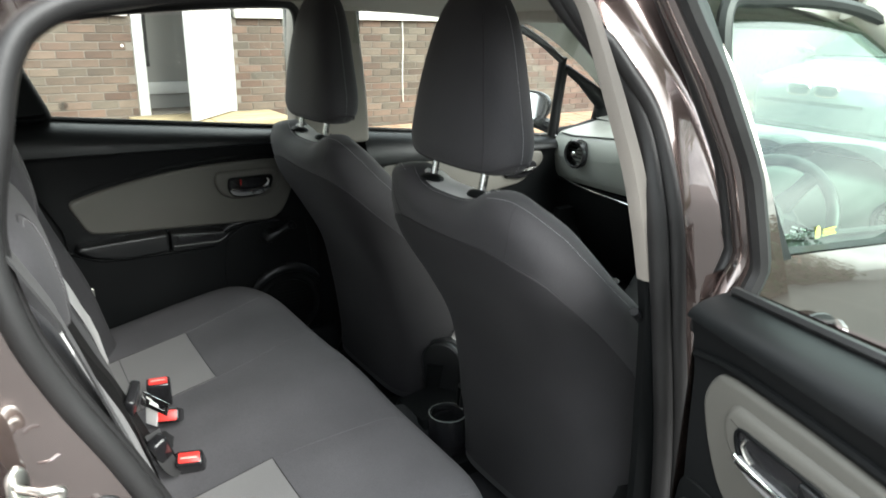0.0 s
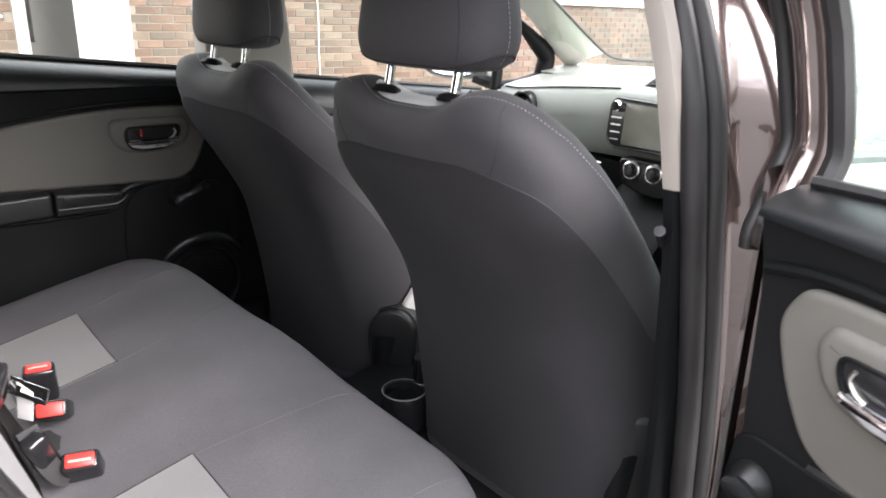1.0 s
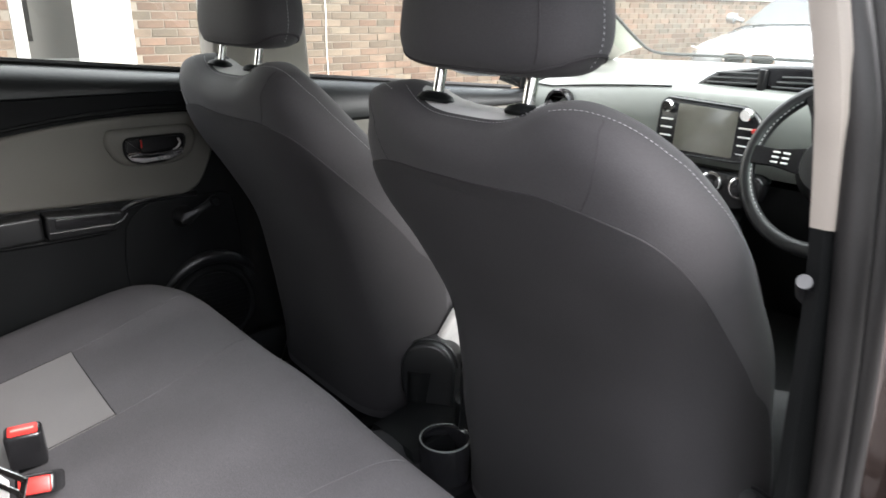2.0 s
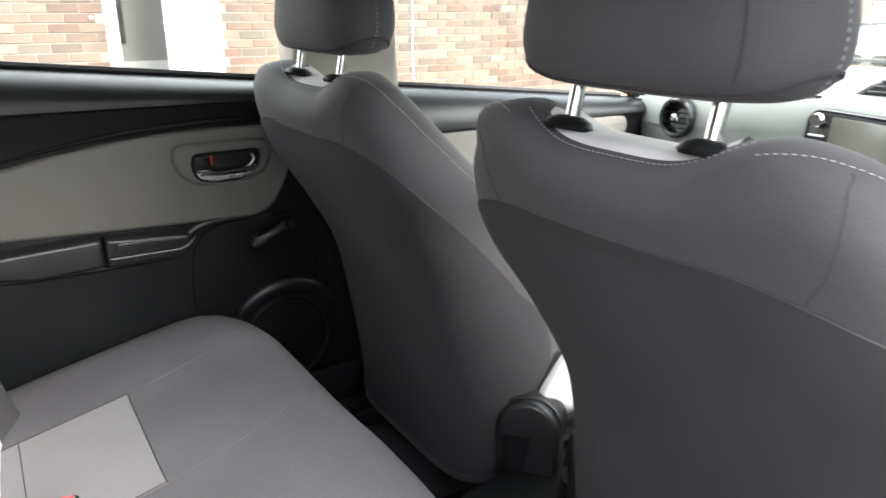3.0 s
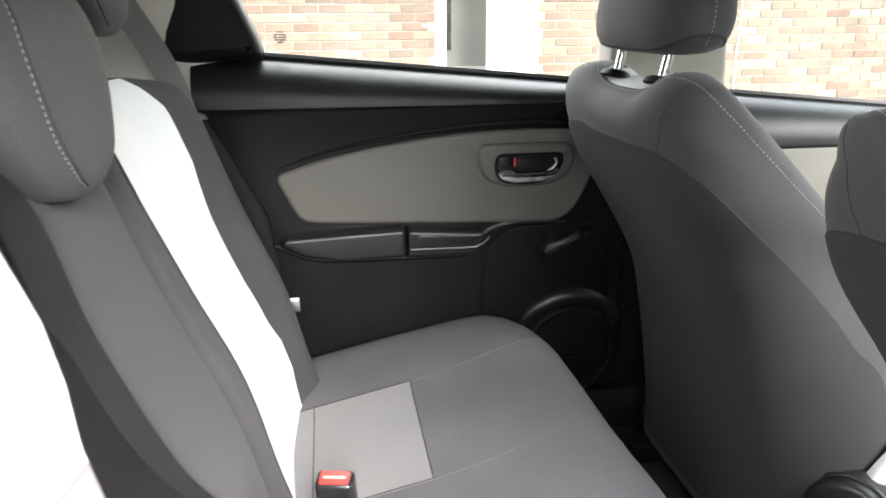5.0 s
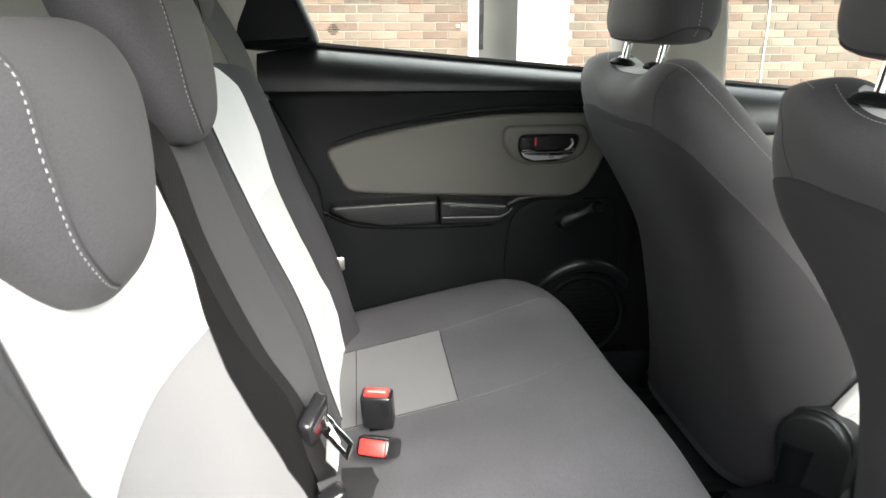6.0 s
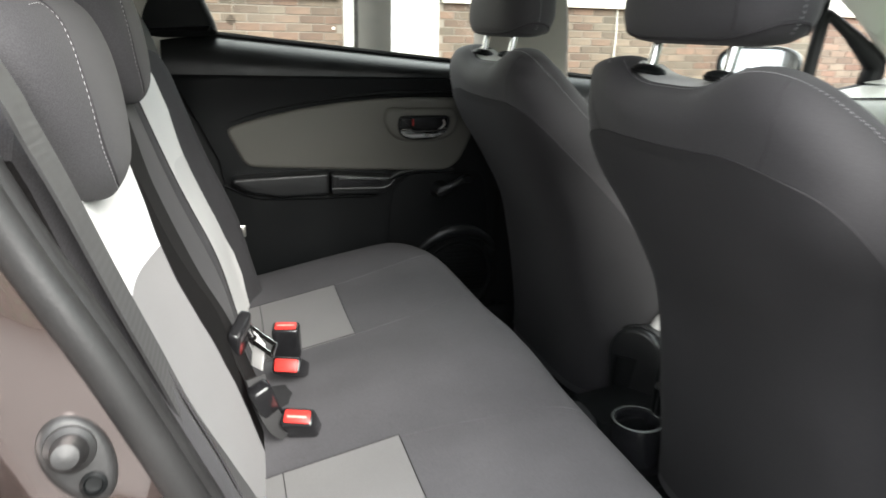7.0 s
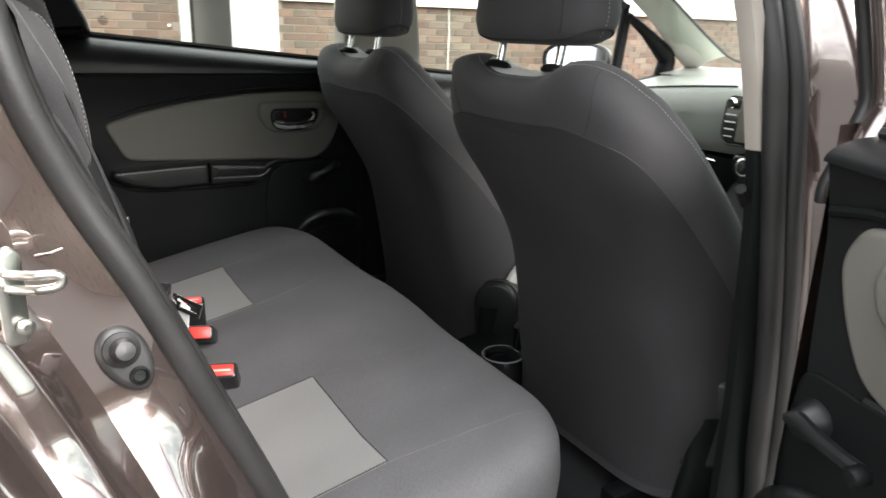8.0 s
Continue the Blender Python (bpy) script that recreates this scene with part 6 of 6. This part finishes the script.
# ---- seat belts and buckles ----
def ribbon(path, width, across, thick=0.0014):
    pts = spline(path, 8)
    rings = []
    for k, p in enumerate(pts):
        t = Vector(pts[min(k + 1, len(pts) - 1)]) - Vector(pts[max(k - 1, 0)])
        c = Vector(across)
        c = (c - t * (c.dot(t) / t.length_squared)).normalized()
        n = t.cross(c).normalized()
        p = Vector(p)
        rings.append([p - c * width / 2 - n * thick, p + c * width / 2 - n * thick, p + c * width / 2 + n * thick, p - c * width / 2 + n * thick])
    return loft(rings)


b1 = thing("seat_belt", (-0.78, -0.64, 1.2), "dark seat belt beside the rear seat, webbing paled for window light", "seat belt", "rear seat belts")
part("webbing", ribbon([(-0.865, -0.66, 1.36), (-0.785, -0.655, 1.21), (-0.727, -0.647, 1.09), (-0.714, -0.636, 1.05), (-0.699, -0.622, 1.00), (-0.677, -0.601, 0.92), (-0.655, -0.581, 0.845), (-0.632, -0.560, 0.766), (-0.598, -0.54, 0.68), (-0.553, -0.52, 0.57), (-0.53, -0.50, 0.49)], 0.050, (-0.06, 1, 0.2)), M["belt"], b1, "dark ribbed webbing, paled for window light")
part("belt_guide", box(-0.885, -0.845, -0.675, -0.655, 1.345, 1.385, 0.006, 3), M["plastic_low"], b1, "black plastic belt guide")
b2 = thing("seat_belt", (-0.8, 0.62, 1.2), "seat belt beside the rear seat, webbing paled for window light", "seat belt", "rear seat belts")
part("webbing", ribbon([(-0.90, 0.60, 1.36), (-0.815, 0.615, 1.205), (-0.755, 0.636, 1.08), (-0.722, 0.655, 0.94), (-0.672, 0.662, 0.75), (-0.625, 0.665, 0.60), (-0.60, 0.66, 0.50)], 0.048, (0.75, 0.55, 0.1)), M["belt_lit"], b2, "ribbed webbing, paled for window light")
part("anchor_plate", box(-0.60, -0.555, 0.645, 0.652, 0.60, 0.632, 0.003), M["zinc"], b2, "steel belt anchor plate")
b3 = thing("seat_belt", (-0.6, -0.1, 0.6), "black centre seat belt with its tongue hanging", "seat belt", "rear seat belts")
part("webbing", ribbon([(-0.80, -0.127, 1.08), (-0.735, -0.127, 1.03), (-0.697, -0.130, 0.90), (-0.645, -0.124, 0.76), (-0.605, -0.09, 0.66), (-0.572, -0.10, 0.57), (-0.545, -0.12, 0.50)], 0.044, (0.25, 1, 0.1)), M["belt_dark"], b3, "black ribbed webbing")
tg = part("tongue_grip", box(-0.030, 0.030, -0.010, 0.010, -0.034, 0.034, 0.007, 3, m=Matrix.Translation((-0.586, -0.082, 0.642)) @ Euler((0.25, -0.45, 1.1)).to_matrix().to_4x4()), M["gloss"], b3, "black plastic tongue grip")
part("grip_slot", box(-0.020, 0.020, -0.0115, 0.0115, 0.010, 0.020, 0.002, 2, m=Matrix.Translation((-0.586, -0.082, 0.642)) @ Euler((0.25, -0.45, 1.1)).to_matrix().to_4x4()), M["belt"], tg)
tdir, tside = Vector((0.030, -0.052, -0.006)).normalized(), Vector((0.25, 0.2, 0.95)).normalized()
tside = (tside - tdir * tside.dot(tdir)).normalized()
tnor = tdir.cross(tside)
tm = Matrix(((tdir.x, tnor.x, tside.x, -0.552), (tdir.y, tnor.y, tside.y, -0.145), (tdir.z, tnor.z, tside.z, 0.656), (0, 0, 0, 1)))
tbm = box(-0.038, 0.034, -0.0013, 0.0013, 0.005, 0.0125, 0.0008, m=tm)
box(-0.038, 0.034, -0.0013, 0.0013, -0.0125, -0.005, 0.0008, bm=tbm, m=tm)
box(0.025, 0.034, -0.0013, 0.0013, -0.0125, 0.0125, 0.0008, bm=tbm, m=tm)
box(-0.040, -0.016, -0.0013, 0.0013, -0.0135, 0.0135, 0.0008, bm=tbm, m=tm)
part("tongue", tbm, M["chrome"], b3, "bright steel tongue")
part("care_label", plate(fillet([(-0.016, -0.034), (0.014, -0.03), (0.018, 0.018), (-0.014, 0.026)], 0.002), lambda u, v, h: tm @ Vector((u - 0.012, -0.006 + 0.3 * v + h, v - 0.018)), 0.001, 0.0004), M["label"], b3, "white care label")


def buckle(x, y, z, rz, tilt, label, bold):
    m = Matrix.Translation((x, y, z)) @ Matrix.Rotation(radians(rz), 4, "Z") @ Matrix.Rotation(radians(tilt), 4, "Y")
    b = thing("belt_buckle", (x, y, z - 0.03), label, "belt buckle", "rear belt buckles")
    part("case", box(-0.016, 0.016, -0.027, 0.027, -0.045, 0.028, 0.007, 3, m=m), M["gloss"], b, "black plastic case")
    part("stalk", box(-0.008, 0.008, -0.018, 0.018, -0.085, -0.04, 0.003, m=m), M["plastic_low"], b)
    part("release_button", box(-0.011 if not bold else -0.013, 0.011, -0.021, 0.021, 0.02, 0.0305 if not bold else 0.034, 0.003, m=m), M["red"], b, "red release button")
    if not bold:
        part("button_slot", box(-0.003, 0.001, -0.016, 0.016, 0.029, 0.0309, 0.0006, m=m), M["slot"], b, "pale slot in the button")
    return b


buckle(-0.497, 0.142, 0.533, 78, -14, "black belt buckle with a red slot, standing upright", False)
buckle(-0.50, 0.036, 0.520, 70, -58, "black belt buckle with a bright red button, lying down", True)
buckle(-0.500, -0.150, 0.510, 70, -40, "black belt buckle with a red button on a short stalk", False)
sl = thing("belt_anchor", (-0.55, -0.12, 0.5), "black plastic belt anchor sleeve on the bench", "belt anchor")
part("sleeve", box(-0.018, 0.018, -0.014, 0.014, -0.05, 0.03, 0.008, 3, m=Matrix.Translation((-0.556, -0.155, 0.565)) @ Euler((0.3, -0.4, 0.3)).to_matrix().to_4x4()), M["gloss"], sl, "black plastic sleeve")
part("strap", ribbon([(-0.566, -0.15, 0.60), (-0.556, -0.155, 0.56), (-0.538, -0.155, 0.515), (-0.52, -0.15, 0.495)], 0.03, (0.8, 0.2, 0.3)), M["belt"], sl)

# front belt at the centre pillar
b4 = thing("seat_belt", (0.2, -0.69, 0.9), "black front seat belt tongue on the centre pillar", "seat belt", "front seat belts")
part("webbing", ribbon([(0.27, -0.68, 1.05), (0.27, -0.675, 0.9), (0.27, -0.67, 0.6), (0.26, -0.66, 0.36)], 0.045, (1, 0.1, 0.2)), M["belt"], b4)
part("tongue_grip", tube([(0.165, -0.685, 0.93), (0.20, -0.675, 0.905), (0.235, -0.665, 0.885)], [0.008, 0.011, 0.008], 10), M["gloss"], b4, "black tongue grip")
part("tongue", box(0.225, 0.265, -0.672, -0.668, 0.86, 0.885, 0.002), M["zinc"], b4, "bright steel tongue")

# ---- latch striker and door switch on the rear pillar ----
st = thing("latch_striker", (-0.770, -0.80, 0.93), "zinc plated steel latch striker loop", "striker")
part("striker_plate", plate(fillet([(-0.012, -0.040), (0.008, -0.040), (0.010, 0.030), (0.0, 0.040), (-0.013, 0.030)], 0.007, 4), lambda u, v, h: Vector((-0.778 + 0.85 * u + 0.3 * h, -0.79 + 0.3 * u - 0.9 * h, 0.940 + v)), 0.004, 0.002), M["zinc"], st, "zinc striker plate")
part("striker_loop", tube(spline([(-0.780, -0.795, 0.9575), (-0.762, -0.81, 0.9575), (-0.748, -0.812, 0.957), (-0.7445, -0.812, 0.9525), (-0.748, -0.812, 0.9475), (-0.762, -0.81, 0.9465), (-0.780, -0.795, 0.946)], 5), 0.0036, 10), M["zinc"], st, "bright steel loop")
part("bolt", lathe([(0.0065, 0), (0.0065, 0.003), (0.004, 0.0045), (0.002, 0.0045)], along((-0.773, -0.793, 0.914), (-0.4, -1.8, 0.914)), 12), M["zinc"], st)
part("seam_lug", tube([(-0.760, -0.775, 0.9645), (-0.750, -0.779, 0.966), (-0.741, -0.775, 0.968)], 0.0013, 8), M["paint"], st, "small pressed lug in the jamb")
part("seam_lug", box(-0.007, 0.007, -0.002, 0.002, -0.014, 0.014, 0.002, 2, m=Matrix.Translation((-0.7625, -0.786, 0.874)) @ Euler((0.25, 0.3, 0.3)).to_matrix().to_4x4()), M["paint"], st, "small pressed lug in the jamb")
swt = thing("door_switch", (-0.704, -0.75, 0.854), "black rubber door switch with its fixing screw", "switch")
smx = along((-0.704, -0.746, 0.856), (-0.604, -1.5, 1.05))
oval = [(0.021 * math.cos(a) * (1 + 0.12 * math.sin(a)), 0.033 * math.sin(a)) for a in np.linspace(0, 2 * math.pi, 33)[:-1]]
tilt = Matrix.Rotation(math.atan2((smx.inverted() @ Vector((-0.704 + 0.013, -0.746, 0.856 - 0.03))).y, (smx.inverted() @ Vector((-0.704 + 0.013, -0.746, 0.856 - 0.03))).x) + math.pi / 2, 4, "Z")
part("switch_base", plate(oval, lambda u, v, h: smx @ tilt @ Vector((u, v, h)), 0.010, 0.007, 4, back=0.02), M["rubber"], swt, "black rubber base")
part("switch_boot", lathe([(0.0165, 0.006), (0.0155, 0.013), (0.0115, 0.016), (0.010, 0.024), (0.008, 0.028), (0.002, 0.029)], smx @ tilt @ Matrix.Translation((0.0, 0.010, 0)), 24), M["rubber"], swt, "domed rubber boot")
part("screw", lathe([(0.0085, 0.008), (0.0085, 0.012), (0.006, 0.0135), (0.005, 0.011), (0.002, 0.011)], smx @ tilt @ Matrix.Translation((0.0, -0.018, 0)), 16), M["plastic_low"], swt, "dark fixing screw")

for holder in (st, swt, b4):
    for ob in holder.children_recursive:
        fitted(ob)

# ---- parked car by the wall ----
oc = thing("parked_car", (8.7, 2.85, 0), "silver parked car with twin oval grilles", "car")
PX, PY = 6.75, 2.85
prof = [  # x from the nose, bonnet height, half width, low edge
    (0.0, 0.72, 0.55, 0.35), (0.06, 0.78, 0.70, 0.28), (0.25, 0.86, 0.83, 0.25), (0.7, 0.95, 0.88, 0.25), (1.15, 1.02, 0.89, 0.25), (1.4, 1.05, 0.89, 0.25), (3.6, 1.05, 0.89, 0.25), (4.4, 0.98, 0.84, 0.3)]
rows = []
for x, z, w, lo in [tuple(v) for v in spline(prof, 4)]:
    rows.append([(PX + x, PY + s * w * k, zz) for s, k, zz in ((-1, 0.97, lo), (-1, 1.0, lo + 0.25), (-1, 1.0, z - 0.16), (-1, 0.96, z - 0.06), (-1, 0.8, z - 0.01), (-1, 0.4, z + 0.015), (1, 0.0, z + 0.02), (1, 0.4, z + 0.015), (1, 0.8, z - 0.01), (1, 0.96, z - 0.06), (1, 1.0, z - 0.16), (1, 1.0, lo + 0.25), (1, 0.97, lo))])
part("body", loft(rows), M["other_paint"], oc, "silver glossy body")
rows = []
for x, z, w in ((1.25, 1.0, 0.80), (1.75, 1.30, 0.70), (2.1, 1.43, 0.62), (2.9, 1.45, 0.62), (3.6, 1.33, 0.62), (4.05, 1.05, 0.70)):
    rows.append([(PX + x, PY - 0.84 if x in (1.25, 4.05) else PY - w - 0.12, 0.98), (PX + x, PY - w, z - 0.04), (PX + x, PY - w * 0.85, z), (PX + x, PY, z + 0.02), (PX + x, PY + w * 0.85, z), (PX + x, PY + w, z - 0.04), (PX + x, PY + w + 0.12, 0.98)])
part("glasshouse", loft(rows), M["inner_dark"], oc, "dark windows")
part("windscreen", loft([[(PX + 1.24, PY + y * 0.78, 1.045), (PX + 1.74, PY + y * 0.68, 1.335), (PX + 1.98, PY + y * 0.62, 1.425)] for y in np.linspace(-1, 1, 7)], (False, False), False), M["gloss"], oc, "windscreen reflecting sky")
for s in (-1, 1):
    gm = [(s * 0.155 + 0.125 * math.copysign(abs(math.cos(a)) ** 0.6, math.cos(a)), 0.715 + 0.055 * math.copysign(abs(math.sin(a)) ** 0.6, math.sin(a))) for a in np.linspace(0, 2 * math.pi, 29)[:-1]]
    gr = part("grille", plate(gm, lambda u, v, h: (PX + 0.05 - h - 0.0, PY + u, v), 0.05, 0.01), M["gloss"], oc, "black oval grille")
    part("grille_rim", tube([(PX - 0.003, PY + u, v) for u, v in gm], 0.012, 6, closed=True, up=(1, 0, 0)), M["chrome"], gr, "chrome grille rim")
    hl = fillet([(s * 0.45, 0.70), (s * 0.50, 0.77), (s * 0.80, 0.82), (s * 0.82, 0.72), (s * 0.6, 0.68)], 0.03, 4)
    part("headlight", plate(hl, lambda u, v, h: (PX + 0.08 + 0.35 * max(0, abs(u) - 0.5) - h, PY + u, v), 0.03, 0.01), M["mirror"], oc, "clear headlight")
    part("wing_mirror", tube(spline([(PX + 1.45, PY + s * 0.90, 1.07), (PX + 1.43, PY + s * 1.0, 1.10), (PX + 1.43, PY + s * 1.1, 1.10)], 4), [0.03] * 4 + [0.07] * 4 + [0.05], 10), M["other_paint"], oc, "silver wing mirror")
    for wx in (0.85, 3.55):
        part("wheel", lathe([(0.15, -0.1), (0.31, -0.1), (0.33, -0.07), (0.33, 0.07), (0.31, 0.1), (0.21, 0.095), (0.2, 0.05), (0.05, 0.06)], Matrix.Translation((PX + wx, PY + s * 0.80, 0.33)) @ Matrix.Rotation(radians(90), 4, "X"), 32), M["tyre"], oc)
        part("rim", lathe([(0.20, 0.06), (0.205, 0.105), (0.19, 0.11), (0.17, 0.08), (0.04, 0.09)], Matrix.Translation((PX + wx, PY + s * 0.80, 0.33)) @ Matrix.Rotation(radians(90 if s < 0 else -90), 4, "X"), 24), M["zinc"], oc, "alloy rim")

# ---- hedge across the yard, seen in reflections ----
lv, lf = [], []
rng = np.random.RandomState(4)
for k in range(17000):
    x = rng.uniform(-9, 16)
    # Taller unseen end towards -x, added to darken reflections in the centre pillar.
    h = lerp(x, (-6.0, -1.5), (3.2, 1.75)) + 0.5 * noise.noise(Vector((x * 0.6, 0, 0))) + 0.25 * noise.noise(Vector((x * 2.1, 5, 0)))
    z = h * rng.uniform(0.02, 1) ** 0.8
    y = -9.5 + rng.uniform(-0.7, 0.7) * (1 - 0.4 * z / h)
    s = rng.uniform(0.05, 0.11)
    d1 = rng.normal(size=3)
    d1 /= np.linalg.norm(d1)
    d2 = np.cross(d1, rng.normal(size=3))
    d2 /= np.linalg.norm(d2)
    c = np.array((x, y, z))
    i = len(lv)
    lv += [c - d1 * s, c + d2 * s * 0.5, c + d1 * s, c - d2 * s * 0.5]
    lf.append((i, i + 1, i + 2, i + 3))
me = bpy.data.meshes.new("hedge")
me.from_pydata([tuple(v) for v in lv], [], lf)
me.materials.append(M["leaf"])
hedge = tagged(new("hedge", me), "dense dark green hedge across the yard", "hedge", kind="stuff")
part("stems", box(-9, 16, -9.7, -9.3, 0.0, 1.1, 0.05), M["bark"], hedge, "dark twiggy core")

# ---- bricks, last ----
half = bmesh.new()


def brick_mesh(name, length, mat):
    bm = box(-length / 2, length / 2, -0.03, 0.0, 0.0045, BRICK_H - 0.0045, 0.002, 1)
    m = bpy.data.meshes.new(name)
    bmesh.ops.recalc_face_normals(bm, faces=bm.faces)
    bm.to_mesh(m)
    bm.free()
    m.materials.append(mat)
    return m


full = brick_mesh("brick", BRICK_L - 0.009, M["brick"])
rest_bm_v, rest_bm_f = [], []
near_count = 0
rows_n = int((WALL_TOP - 0.15) / BRICK_H)
rb = random.Random(7)
for r in range(rows_n + 1):
    z0 = WALL_TOP - (r + 1) * BRICK_H
    if z0 < 0.1:
        continue
    off = (BRICK_L / 2 if r % 2 else 0.0) + rb.uniform(-0.006, 0.006)
    spans = ((-3.2, DX0 - 0.04), (DX1 + 0.04, 13.5))
    for a, b in spans:
        x = math.floor((a - off) / BRICK_L) * BRICK_L + off
        while x < b:
            l, rr = max(x, a), min(x + BRICK_L, b)
            x += BRICK_L
            if rr - l < 0.05:
                continue
            w, c = rr - l, (l + rr) / 2
            push = rb.uniform(-0.002, 0.002)
            if -1.0 < c < 3.4 and z0 > 0.45 and near_count < 300 and w > BRICK_L - 0.01:
                ob = new("brick", full)
                ob.parent = wall
                ob.matrix_basis = Matrix.Translation((c, WALL_Y + 0.03 + push, z0)) @ Matrix.Rotation(rb.uniform(-0.006, 0.006), 4, "Y")
                near_count += 1
            else:
                i = len(rest_bm_v)
                hw = w / 2 - 0.0045
                for dx in (-hw, hw):
                    for y in (WALL_Y + push, WALL_Y + 0.03):
                        for dz in (0.0045, BRICK_H - 0.0045):
                            rest_bm_v.append((c + dx, y, z0 + dz))
                rest_bm_f += [tuple(i + k for k in q) for q in ((0, 4, 5, 1), (0, 1, 3, 2), (4, 6, 7, 5), (1, 5, 7, 3), (0, 2, 6, 4))]
me = bpy.data.meshes.new("bricks")
me.from_pydata(rest_bm_v, [], rest_bm_f)
me.materials.append(M["brick_far"])
rest_ob = tagged(new("bricks", me), "weathered brown bricks", kind="stuff")
rest_ob.parent = wall
# cable and fixing on the wall
cable = thing("wall_cable", (2.78, WALL_Y - 0.01, 0.6), "thin white cable run down the brick wall", "cable")
part("cable", tube(spline([(2.775, WALL_Y - 0.006, 1.335), (2.782, WALL_Y - 0.008, 1.1), (2.776, WALL_Y - 0.008, 0.85), (2.786, WALL_Y - 0.006, 0.58)], 6), 0.0045, 6), M["white"], cable)
part("clip", box(0.258, 0.278, WALL_Y - 0.012, WALL_Y + 0.002, 1.11, 1.13, 0.003), M["white"], wall, "small white fixing on the wall")
